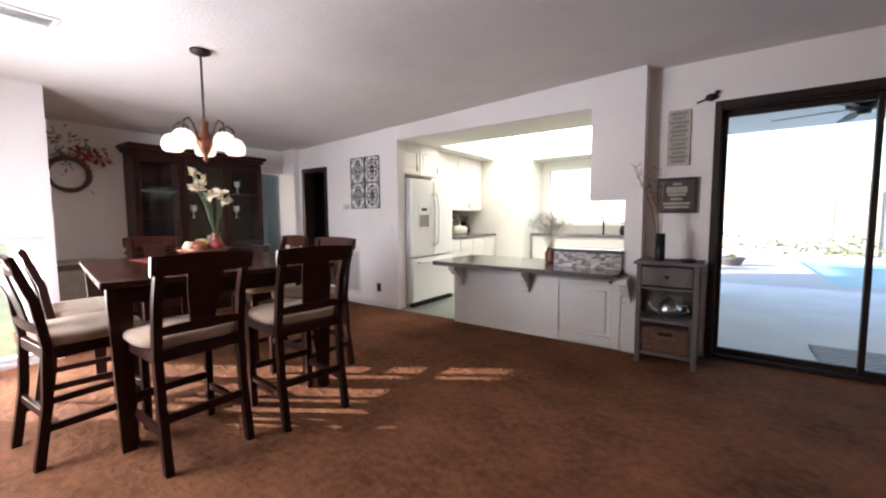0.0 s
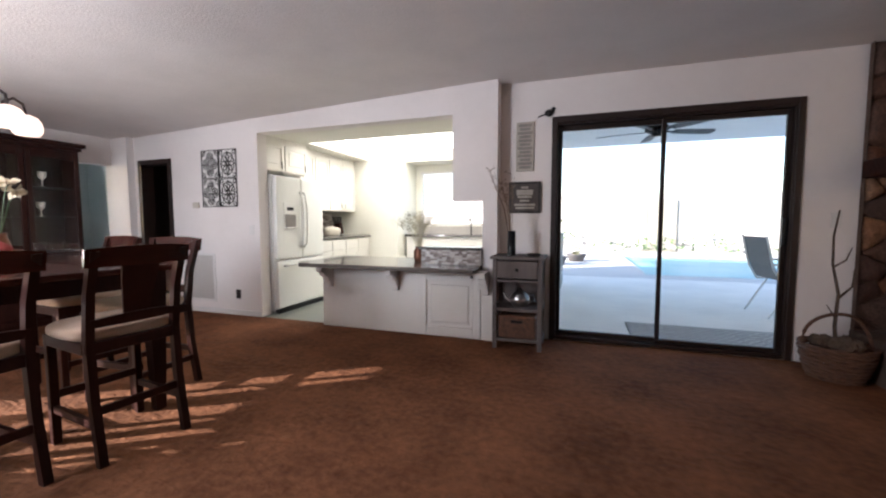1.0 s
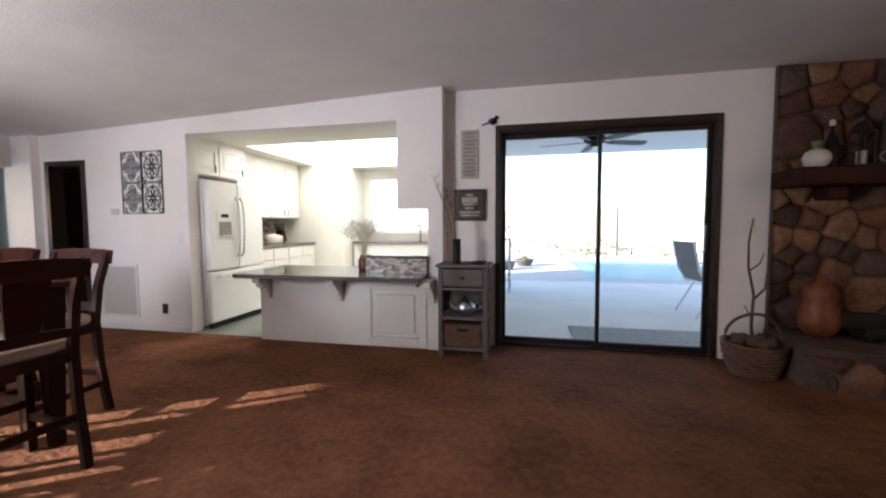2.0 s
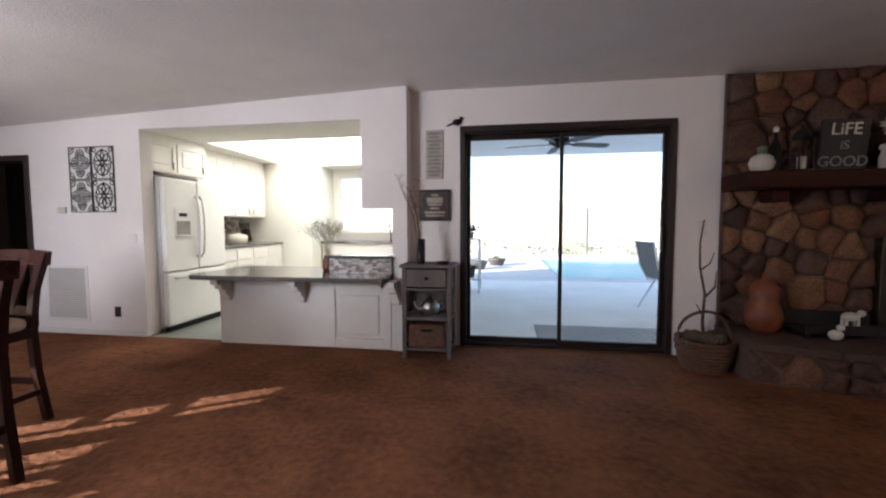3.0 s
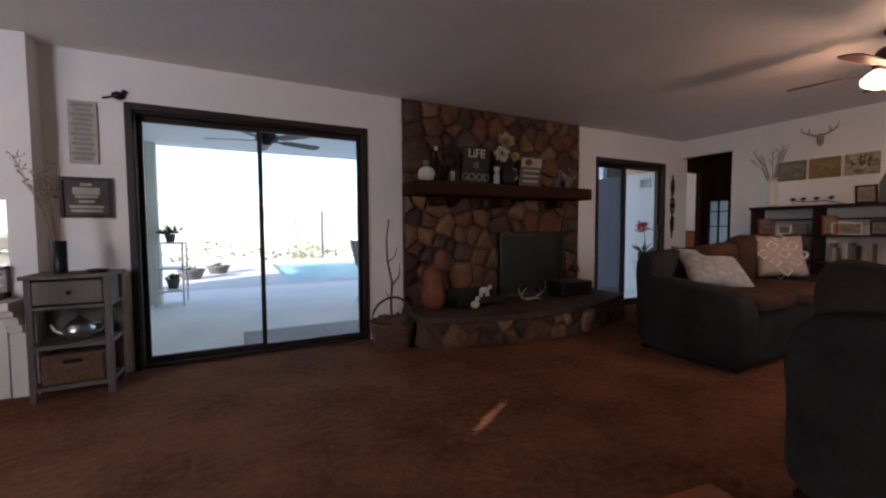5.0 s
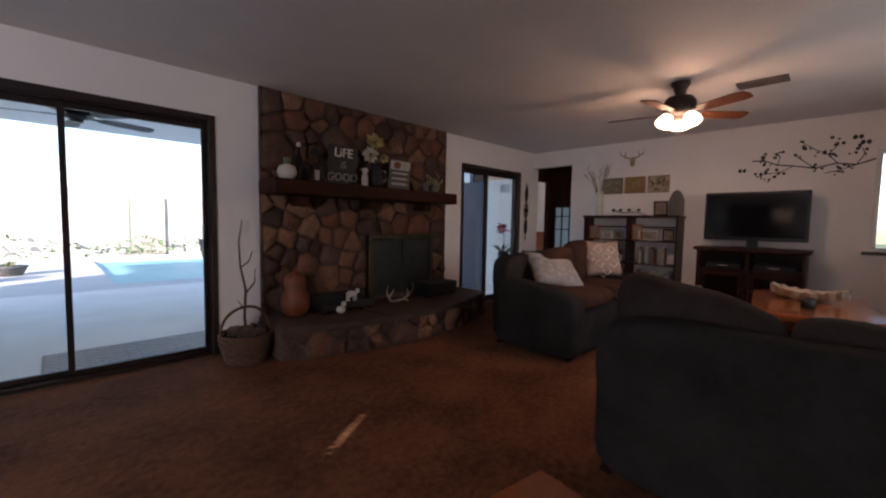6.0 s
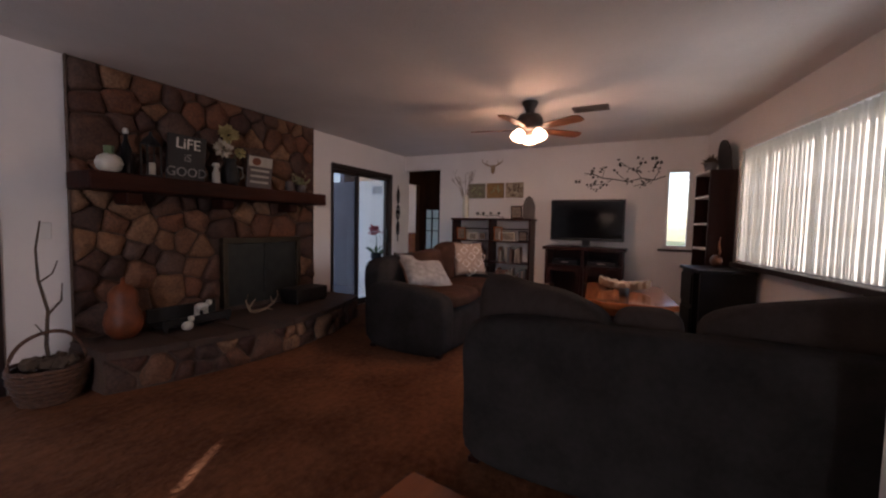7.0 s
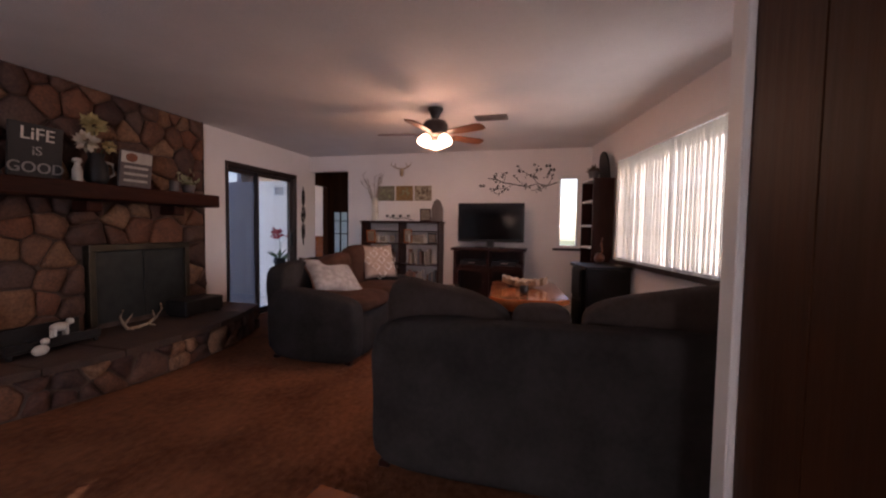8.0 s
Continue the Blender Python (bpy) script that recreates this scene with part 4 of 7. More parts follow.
# fretwork wall panels
def fretwork(star):
    """A cut panel: four ringed flowers, or an eight-armed star."""
    p = thing("fretwork_panel", pose(0, 0, 0), "white panel with black star scrollwork" if star else "white panel with four black scrollwork flowers", "wall art", "four wall panels")
    part("backing", B((-0.131, -0.006, -0.166, 0.131, 0.0, 0.166)), M["trim"], p)
    part("rim", B((-0.135, -0.014, -0.17, -0.126, -0.006, 0.17), (0.126, -0.014, -0.17, 0.135, -0.006, 0.17), (-0.126, -0.014, 0.161, 0.126, -0.006, 0.17), (-0.126, -0.014, -0.17, 0.126, -0.006, -0.161)), M["ink"], p)
    bm = bmesh.new()

    def stroke(pts, w):
        tube([(max(-0.124, min(0.124, x)), -0.008, max(-0.159, min(0.159, z))) for x, z in pts], w, n=4, bm=bm)

    if star:
        for k in range(8):
            a = k * math.pi / 4
            c, s = math.cos(a), math.sin(a)
            for side in (-1, 1):
                stroke([(0.012 * c, 0.014 * s), (0.06 * c - side * 0.020 * s, 0.076 * s + side * 0.024 * c), (0.115 * c, 0.145 * s)], 0.0062)
            stroke([(0.10 * math.cos(a + 0.39 + 0.25 * u), 0.13 * math.sin(a + 0.39 + 0.25 * u)) for u in (-1, 0, 1)], 0.0072)
        for sx in (-1, 1):
            for sz in (-1, 1):
                stroke([(sx * (0.10 + 0.022 * math.cos(t)), sz * (0.135 + 0.022 * math.sin(t))) for t in np.linspace(0, 6.28, 8)], 0.0062)
    else:
        for x, z in ((0.062, 0.0), (-0.062, 0.0), (0, 0.085), (0, -0.085)):
            for r in (0.05, 0.030, 0.012):
                stroke([(x + r * math.cos(t), z + r * 1.15 * math.sin(t)) for t in np.linspace(0, 6.28, 13)], 0.0062)
        for sx in (-1, 1):
            for sz in (-1, 1):
                for r in (0.045, 0.022):
                    stroke([(sx * (0.118 - r * math.cos(t)), sz * (0.155 - r * 1.2 * math.sin(t))) for t in np.linspace(-0.3, 1.9, 7)], 0.0062)
    tagged(part("scrollwork", bm, M["ink"], p), kind="stuff")
    return p


fp = fretwork(False)
fp.matrix_world = pose(-3.275, 3.189, 1.825)
copy_thing(fp, pose(-3.275, 3.189, 1.48))
fp = fretwork(True)
fp.matrix_world = pose(-3.0, 3.189, 1.825)
copy_thing(fp, pose(-3.0, 3.189, 1.48))
vent = thing("wall_grille", pose(-3.525, 3.19, 0.14), "white return-air grille low on the wall", "vent")
part("frame", B((-0.265, -0.012, 0, -0.235, 0, 0.60), (0.235, -0.012, 0, 0.265, 0, 0.60), (-0.235, -0.012, 0.57, 0.235, 0, 0.60), (-0.235, -0.012, 0, 0.235, 0, 0.03)), M["trim"], vent)
# grey plate paints in the shade between the slats
part("backing", B((-0.235, -0.0015, 0.03, 0.235, 0, 0.57)), M["grout"], vent, "grey plate standing in for the shaded gaps behind the slats")
slat = None
for i in range(26):
    if slat is None:
        me = part("slat", moved(B((-0.235, -0.008, -0.001, 0.235, 0.004, 0.001)), Matrix.Rotation(radians(35), 4, "X")), M["trim"], vent)
        me.location = (0, 0, 0.04)
        slat = me.data
    else:
        o = new("slat", slat)
        o.parent, o.location = vent, (0, 0, 0.04 + i * 0.0205)
solid("power_outlet", B((-2.945, 3.18, 0.20, -2.875, 3.19, 0.31), bevel=0.003), M["frame_wood"], "brown wall outlet plate", "outlet")
solid("light_switch", B((-2.71, 3.182, 0.98, -2.64, 3.19, 1.09), bevel=0.003), M["trim"], "white wall switch plate", "switch")
solid("thermostat", B((-3.575, 3.165, 1.30, -3.475, 3.19, 1.37), bevel=0.005), M["cream"], "small white thermostat on the wall", "thermostat")

# ---- kitchen ----
def panel_door(bm, x, y0, y1, z0, z1):
    """A raised-panel door facing +x, its back at x."""
    B((x, y0, z0, x + 0.018, y0 + 0.05, z1), (x, y1 - 0.05, z0, x + 0.018, y1, z1), (x, y0 + 0.05, z0, x + 0.018, y1 - 0.05, z0 + 0.05), (x, y0 + 0.05, z1 - 0.05, x + 0.018, y1 - 0.05, z1),
      (x, y0 + 0.05, z0 + 0.05, x + 0.007, y1 - 0.05, z1 - 0.05), bm=bm)
    return B((x, y0 + 0.075, z0 + 0.075, x + 0.014, y1 - 0.075, z1 - 0.075), bevel=0.006, bm=bm)


def refrigerator():
    f = thing("refrigerator", pose(-2.46, 3.82, 0), "white french-door refrigerator with water dispenser", "refrigerator")
    w = 0.46
    part("body", B((-0.72, -w, 0.03, -0.07, w, 1.70), bevel=0.006), M["fridge"], f)
    dl = part("door", B((-0.065, -w, 0.66, 0.0, -0.003, 1.69), bevel=0.018, seg=2), M["fridge"], f)
    dr = part("door", B((-0.065, 0.003, 0.66, 0.0, w, 1.69), bevel=0.018, seg=2), M["fridge"], f)
    fz = part("freezer_drawer", B((-0.065, -w, 0.06, 0.0, w, 0.645), bevel=0.018, seg=2), M["fridge"], f)
    part("grille", B((-0.06, -w + 0.01, 0.0, -0.01, w - 0.01, 0.05)), M["black"], f, "black toe grille")
    for d, y in ((dl, -0.035), (dr, 0.035)):
        part("handle", tube([(0.0, y, 0.80), (0.04, y, 0.84), (0.058, y, 1.0), (0.062, y, 1.15), (0.058, y, 1.32), (0.04, y, 1.47), (0.0, y, 1.51)], 0.014, n=8), M["fridge"], d, smooth=True)
    part("handle", tube([(0.0, -0.36, 0.585), (0.05, -0.34, 0.59), (0.055, 0, 0.59), (0.05, 0.34, 0.59), (0.0, 0.36, 0.585)], 0.014, n=8), M["fridge"], fz, smooth=True)
    part("dispenser", B((0.0, -0.34, 1.02, 0.008, -0.11, 1.36), bevel=0.004), M["fridge"], dl)
    part("dispenser_recess", B((0.008, -0.32, 1.05, 0.011, -0.13, 1.22)), M["softgrey"], dl, "grey dispenser recess")
    part("dispenser_tray", B((0.008, -0.31, 1.045, 0.035, -0.14, 1.06), bevel=0.004), M["fridge"], dl)
    part("display", B((0.008, -0.28, 1.27, 0.012, -0.17, 1.31)), M["black"], dl, "black display")
    return f


refrigerator()
for y0, y1, z0, z1, xf in ((3.36, 3.82, 1.78, 2.15, -2.72), (3.82, 4.29, 1.78, 2.15, -2.72), (4.31, 5.05, 1.30, 2.15, -2.88), (5.05, 5.82, 1.30, 2.15, -2.88)):
    u = thing("wall_cabinet", pose(xf, (y0 + y1) / 2, z0), "white raised-panel kitchen wall cabinet", "cabinet", "kitchen wall cabinets")
    h, hw = z1 - z0, (y1 - y0) / 2
    part("body", B((-0.36 if xf > -2.8 else -0.48, -hw, 0, 0, hw, h + 0.06)), M["white"], u)
    k = 1 if y1 - y0 < 0.5 else 2
    for i in range(k):
        a, b = -hw + 0.01 + i * (2 * hw / k), -hw - 0.01 + (i + 1) * (2 * hw / k)
        dd = part("door", panel_door(bmesh.new(), 0.0, a, b, 0.015, h - 0.02), M["white"], u)
        part("handle", B((0.018, (b - 0.06 if i == 0 else a + 0.03), 0.04, 0.04, (b - 0.05 if i == 0 else a + 0.04), 0.13), bevel=0.003), M["steel"], dd)
for y0, y1 in ((4.31, 5.05), (5.05, 5.82)):
    u = thing("base_cabinet", pose(-2.60, (y0 + y1) / 2, 0), "white kitchen base cabinet with drawers", "cabinet", "kitchen base cabinets")
    hw = (y1 - y0) / 2
    part("body", B((-0.75, -hw, 0.0, 0, hw, 0.85)), M["white"], u)
    for a, b in ((-hw + 0.01, -0.005), (0.005, hw - 0.01)):
        part("drawer", B((0, a, 0.68, 0.018, b, 0.83), bevel=0.005), M["white"], u)
        part("door", panel_door(bmesh.new(), 0.0, a, b, 0.10, 0.66), M["white"], u)
solid("worktop", B((-3.37, 4.30, 0.85, -2.57, 5.84, 0.89), bevel=0.006), M["granite"], "dark speckled granite worktop", "worktop")
ck = thing("slow_cooker", pose(-2.95, 5.20, 0.89), "white slow cooker on the kitchen worktop", "slow cooker")
part("pot", moved(lathe([(0.12, 0), (0.145, 0.02), (0.155, 0.14), (0.15, 0.15), (0, 0.15)], 22), Matrix.Diagonal((0.8, 1.2, 0.74, 1))), M["cream"], ck, smooth=True)
part("lid", moved(lathe([(0.145, 0.15), (0.13, 0.175), (0.05, 0.20), (0.02, 0.205), (0.025, 0.225), (0, 0.228)], 22), Matrix.Diagonal((0.8, 1.2, 0.74, 1))), M["cream"], ck, smooth=True)
kb = thing("knife_block", pose(-3.0, 5.52, 0.89), "dark wooden knife block with black handles", "knife block")
part("block", moved(B((-0.06, -0.045, 0, 0.06, 0.045, 0.2), bevel=0.004), Matrix.Rotation(radians(-12), 4, "Y") @ Matrix.Translation((0, 0, 0.012))), M["espresso"], kb)
for i in range(5):
    part("knife", tube([(-0.08 + 0.02 * i, -0.03 + 0.015 * i, 0.2), (-0.11 + 0.025 * i, -0.05 + 0.025 * i, 0.32)], 0.011, n=6), M["black"], kb)

# mosaic behind the worktop
bs = thing("backsplash", pose(-3.375, 4.24, 0.89), "grey and brown glass mosaic backsplash", "backsplash")
part("grout", B((0, 0, 0, 0.004, 1.6, 0.41)), M["grout"], bs)
tm = None
for r in range(13):
    for k in range(16):
        if tm is None:
            o = part("tile", B((0, 0.002, 0.002, 0.005, 0.096, 0.029)), M["tile"], bs)
            tm = o.data
        else:
            o = new("tile", tm)
            o.parent = bs
        o.location = (0.004, k * 0.098 + (0.03 if r % 2 else 0), 0.004 + r * 0.031)

# peninsula
pn = thing("peninsula", pose(-0.77, 3.12, 0), "white panelled kitchen peninsula with carved brackets", "kitchen peninsula")
part("body", B((-0.88, 0.0, 0.0, 0.88, 0.62, 0.665)), M["white"], pn)
part("trim_board", B((0.888, -0.012, 0.0, 1.02, 0.0, 0.665)), M["white"], pn)
pd = part("door", B((0.335, -0.004, 0.10, 0.805, 0, 0.555)), M["white"], pn)
for x0, x1 in ((0.255, 0.335), (0.805, 0.885)):
    part("stile", B((x0, -0.022, 0.014, x1, 0, 0.64), bevel=0.004), M["white"], pd)
for z0, z1 in ((0.014, 0.10), (0.555, 0.64)):
    part("rail", B((0.335, -0.022, z0, 0.805, 0, z1), bevel=0.004), M["white"], pd)
part("raised_panel", B((0.375, -0.018, 0.14, 0.765, -0.003, 0.515), bevel=0.010), M["white"], pd)
part("knob", ball((0.80, -0.034, 0.605), 0.014), M["iron"], pd, smooth=True)


def bracket(x):
    prof = [(0, 0.665), (-0.21, 0.665), (-0.21, 0.615), (-0.16, 0.60), (-0.15, 0.565), (-0.10, 0.55), (-0.085, 0.50), (-0.05, 0.49), (-0.045, 0.445), (0, 0.43)]
    bm = bmesh.new()
    a = [bm.verts.new((x - 0.035, y, z)) for y, z in prof]
    b = [bm.verts.new((x + 0.035, y, z)) for y, z in prof]
    bm.faces.new(a), bm.faces.new(b[::-1])
    for i in range(len(prof)):
        j = (i + 1) % len(prof)
        bm.faces.new((a[i], b[i], b[j], a[j]))
    return bm


for x in (-0.78, 0.0, 0.93):
    part("bracket", bracket(x), M["white"], pn, "carved stepped bracket")
solid("peninsula_worktop", slab_poly([(-1.80, 2.93), (-1.76, 2.86), (-1.70, 2.84), (0.10, 2.84), (0.10, 3.74), (-1.80, 3.74)], 0.668, 0.708, bevel=0.006), M["granite"],
      "grey speckled granite peninsula top", "worktop")
bar = thing("raised_ledge", pose(-0.2, 3.14, 0.71), "raised ledge faced with mosaic tile strips", "bar ledge")
part("core", B((-0.305, 0.01, 0.0, 0.305, 0.14, 0.145)), M["grout"], bar)
part("ledge_top", B((-0.33, -0.02, 0.145, 0.305, 0.17, 0.172), bevel=0.005), M["granite"], bar)
tm = None
for r in range(8):
    for k in range(14):
        if tm is None:
            o = part("tile", B((0.001, -0.004, 0.001, 0.041, 0.0, 0.0165)), M["tile"], bar)
            tm = o.data
        else:
            o = new("tile", tm)
            o.parent = bar
        o.location = (-0.303 + k * 0.0425 + (0.010 if r % 2 else 0.0), 0.009, 0.001 + r * 0.018)
pv = thing("flower_vase", pose(-0.62, 3.38, 0.708), "brown glass jar of pale dry branches", "vase")
part("jar", lathe([(0.05, 0), (0.06, 0.03), (0.06, 0.11), (0.04, 0.14), (0.045, 0.16), (0.0, 0.15)], 18), M["copper"], pv, smooth=True)
bm, bl = bmesh.new(), bmesh.new()
for i in range(26):
    a, t = random.uniform(0, 6.28), random.uniform(0.1, 0.8)
    tip = Vector((math.cos(a) * math.sin(t) * 0.42, math.sin(a) * math.sin(t) * 0.3, 0.15 + math.cos(t) * 0.36))
    mid = Vector((tip.x * 0.4, tip.y * 0.4, 0.15 + (tip.z - 0.15) * 0.6))
    tube([(0, 0, 0.1), mid, tip], 0.003, 0.0015, 4, bm)
    for k in range(34):
        q = mid.lerp(tip, random.uniform(0.15, 1.1)) + Vector((random.gauss(0, 0.018), random.gauss(0, 0.018), random.gauss(0, 0.018)))
        leaf_quad(bl, q, (random.gauss(0, 1), random.gauss(0, 1), random.gauss(0.4, 1)), random.uniform(0.014, 0.026), 0.6)
part("stems", bm, M["palesage"], pv)
part("leaves", bl, M["palesage"], pv, "pale dry leaves")

# sink run under the kitchen window
sk = thing("sink_cabinet", pose(-1.0, 6.43, 0), "white sink cabinet under the kitchen window", "cabinet")
part("body", B((-1.0, -0.28, 0, 1.1, 0.31, 0.85)), M["white"], sk)
part("worktop", B((-1.02, -0.31, 0.85, 1.1, 0.315, 0.89)), M["granite"], sk)
part("splashback", B((-1.0, 0.295, 0.89, 1.1, 0.318, 1.03)), M["grout"], sk)
fc = thing("faucet", pose(-0.9, 6.62, 0.89), "dark gooseneck kitchen faucet", "faucet")
part("spout", tube([(0, 0, 0), (0, 0, 0.22), (0, -0.04, 0.28), (0, -0.12, 0.29), (0, -0.16, 0.24)], 0.013, n=8), M["iron"], fc, smooth=True)
kt = thing("kettle", pose(-0.5, 6.45, 0.89), "black kettle on the kitchen worktop", "kettle")
part("pot", lathe([(0.09, 0), (0.11, 0.05), (0.09, 0.13), (0.03, 0.16), (0, 0.165)], 18), M["black"], kt, smooth=True)
part("handle", tube([(-0.08, 0, 0.12), (-0.06, 0, 0.22), (0.06, 0, 0.22), (0.08, 0, 0.12)], 0.01), M["black"], kt)

# ---- beside the patio door ----
gc = thing("console_cabinet", pose(0.48, 3.08, 0), "weathered grey wooden cabinet with drawer and wicker basket", "cabinet")
hw, hd = 0.215, 0.16
for sx in (-1, 1):
    for sy in (-1, 1):
        part("leg", B((sx * (hw - 0.018) - 0.018, sy * (hd - 0.018) - 0.018, 0, sx * (hw - 0.018) + 0.018, sy * (hd - 0.018) + 0.018, 0.80), bevel=0.003), M["greywood"], gc)
    part("side_panel", B((sx * (hw - 0.02) - 0.006, -hd + 0.036, 0.62, sx * (hw - 0.02) + 0.006, hd - 0.036, 0.80)), M["greywood"], gc)
part("top", B((-hw - 0.02, -hd - 0.02, 0.80, hw + 0.02, hd + 0.02, 0.825), bevel=0.004), M["greywood"], gc)
part("shelf", B((-hw + 0.004, -hd + 0.004, 0.34, hw - 0.004, hd - 0.004, 0.365)), M["greywood"], gc)
part("shelf", B((-hw + 0.004, -hd + 0.004, 0.07, hw - 0.004, hd - 0.004, 0.095)), M["greywood"], gc)
part("shelf", B((-hw + 0.004, -hd + 0.004, 0.60, hw - 0.004, hd - 0.004, 0.62)), M["greywood"], gc)
part("back_panel", B((-hw + 0.03, hd - 0.014, 0.095, hw - 0.03, hd - 0.006, 0.80)), M["greywood"], gc)
dr = part("drawer", B((-hw + 0.04, -hd - 0.004, 0.635, hw - 0.04, -hd + 0.2, 0.785), bevel=0.004), M["greywood"], gc)
part("knob", ball((0, -hd - 0.018, 0.71), 0.014), M["iron"], dr, smooth=True)
bk = thing("storage_basket", pose(0.48, 3.08, 0.096), "brown woven storage basket on the lower shelf", "basket")
part("body", B((-0.165, -0.145, 0, 0.165, 0.13, 0.20), bevel=0.012), M["wicker"], bk)
part("grip", B((-0.05, -0.152, 0.14, 0.05, -0.143, 0.165), bevel=0.003), M["black"], bk, "dark hand slot")
sv = thing("silver_teapot", pose(0.49, 3.05, 0.366), "silver teapot on the console shelf", "teapot")
part("pot", lathe([(0.05, 0), (0.085, 0.04), (0.088, 0.08), (0.05, 0.13), (0.02, 0.145), (0.015, 0.165), (0, 0.17)], 18), M["steel"], sv, smooth=True)
part("spout", tube([(-0.07, -0.02, 0.05), (-0.12, -0.02, 0.08), (-0.14, -0.02, 0.12)], 0.02, 0.01), M["steel"], sv)
part("handle", tube([(0.07, 0, 0.10), (0.12, 0, 0.11), (0.13, 0, 0.06), (0.08, 0, 0.04)], 0.008), M["steel"], sv)
dv = thing("twig_vase", pose(0.41, 3.05, 0.825), "tall dark glass vase of dry twigs", "vase")
part("vase", lathe([(0.035, 0), (0.037, 0.01), (0.036, 0.22), (0.033, 0.22), (0.03, 0.02), (0, 0.015)], 18), M["black"], dv, smooth=True)
bm, bl = bmesh.new(), bmesh.new()
for i in range(11):
    a = random.uniform(0, 6.28)
    tip = Vector((-0.08 + random.uniform(-0.17, 0.16), random.uniform(-0.10, 0.10), random.uniform(0.55, 0.80)))
    mid = Vector((tip.x * 0.35 + random.uniform(-0.02, 0.02), tip.y * 0.3, 0.42))
    tube([(0, 0, 0.03), mid, tip], 0.003, 0.0012, 4, bm)
    for k in range(4):
        q = mid.lerp(tip, random.uniform(0.2, 1))
        e = q + Vector((random.uniform(-0.07, 0.07), random.uniform(-0.04, 0.04), random.uniform(0.02, 0.08)))
        tube([q, e], 0.0015, 0.001, 4, bm)
        for j in range(3):
            leaf_quad(bl, q.lerp(e, random.random()), (random.gauss(0, 1), random.gauss(0, 1), 0.6), 0.02, 0.5)
part("twigs", bm, M["twig"], dv)
tagged(part("buds", bl, M["twig"], dv), kind="stuff")
ds = thing("trinket_dish", pose(0.61, 3.03, 0.825), "small dark dish on the console", "dish")
part("dish", lathe([(0.05, 0), (0.065, 0.02), (0.06, 0.022), (0.045, 0.008), (0, 0.008)], 18), M["black"], ds, smooth=True)


def word_board(name, x0, x1, z0, z1, framed, label, rows):
    b = thing(name, pose((x0 + x1) / 2, 3.364, (z0 + z1) / 2), label, "sign")
    w, h = (x1 - x0) / 2, (z1 - z0) / 2
    part("board", B((-w, -0.015, -h, w, 0, h), bevel=0.002), M["signgrey"] if framed else M["paper"], b)
    if framed:
        part("frame", B((-w, -0.028, -h, -w + 0.02, -0.015, h), (w - 0.02, -0.028, -h, w, -0.015, h), (-w + 0.02, -0.028, h - 0.02, w - 0.02, -0.015, h), (-w + 0.02, -0.028, -h, w - 0.02, -0.015, -h + 0.02)), M["ink"], b)
    for z, a, t in rows:
        part("text_bar", B((-w * a, -0.019, z * h - t, w * a, -0.015, z * h + t)), M["paper"] if framed else M["softgrey"], b)
    return b


word_board("tall_sign", 0.40, 0.565, 1.61, 2.07, False, "tall pale wooden sign with rows of grey lettering", [(0.86 - 0.155 * i, (0.75, 0.6, 0.8, 0.66)[i % 4], 0.013) for i in range(12)])
word_board("framed_sign", 0.335, 0.635, 1.21, 1.508, True, "dark framed sign with pale lettering", [(0.64, 0.22, 0.010), (0.32, 0.52, 0.026), (0.04, 0.44, 0.010), (-0.20, 0.30, 0.009), (-0.46, 0.66, 0.010), (-0.66, 0.60, 0.009)])
bd = thing("bird_figurine", pose(0.70, 3.352, 2.097), "small black bird perched on the door casing", "figurine")
part("bird", ball((0, 0, 0.04), 0.03, squash=(1.5, 0.8, 1.0)), M["black"], bd, smooth=True)
part("bird_head", ball((0.035, 0, 0.072), 0.018), M["black"], bd, smooth=True)
part("tail", moved(B((-0.085, -0.007, -0.006, 0.0, 0.007, 0.006), bevel=0.003), pose(-0.02, 0, 0.034, 0, -18, 0)), M["black"], bd)
part("beak", tube([(0.048, 0, 0.074), (0.068, 0, 0.071)], 0.005, 0.001, 6), M["black"], bd)
for lx in (-0.006, 0.010):
    part("leg", tube([(lx, 0, 0.0), (lx, 0, 0.02)], 0.0025, n=5), M["black"], bd)
solid("light_switch", B((2.83, 3.357, 1.08, 2.90, 3.365, 1.20), bevel=0.003), M["trim"], "white wall switch by the patio door", "switch")

# ---- outdoors, near ----
dm = thing("door_mat", pose(2.22, 4.02, -0.019), "grey patterned door mat on the patio", "mat")
part("base", B((-0.72, -0.3, 0, 0.72, 0.3, 0.012), bevel=0.003), M["matfab"], dm)
dmm = None
for i in range(16):
    for j in range(6):
        if dmm is None:
            bm = bmesh.new()
            tube([(0.040 * math.cos(t), 0.040 * math.sin(t), 0.0) for t in (0, 1.571, 3.1416, 4.712, 6.283)], 0.008, n=4, bm=bm)
            bmesh.ops.scale(bm, vec=(1, 1, 0.3), verts=bm.verts)
            ob = part("diamond", bm, M["matlight"], dm, "pale woven diamond")
            dmm = ob.data
        else:
            ob = new("diamond", dmm)
            ob.parent = dm
        ob.location = (-0.66 + i * 0.088, -0.235 + j * 0.094, 0.0125)


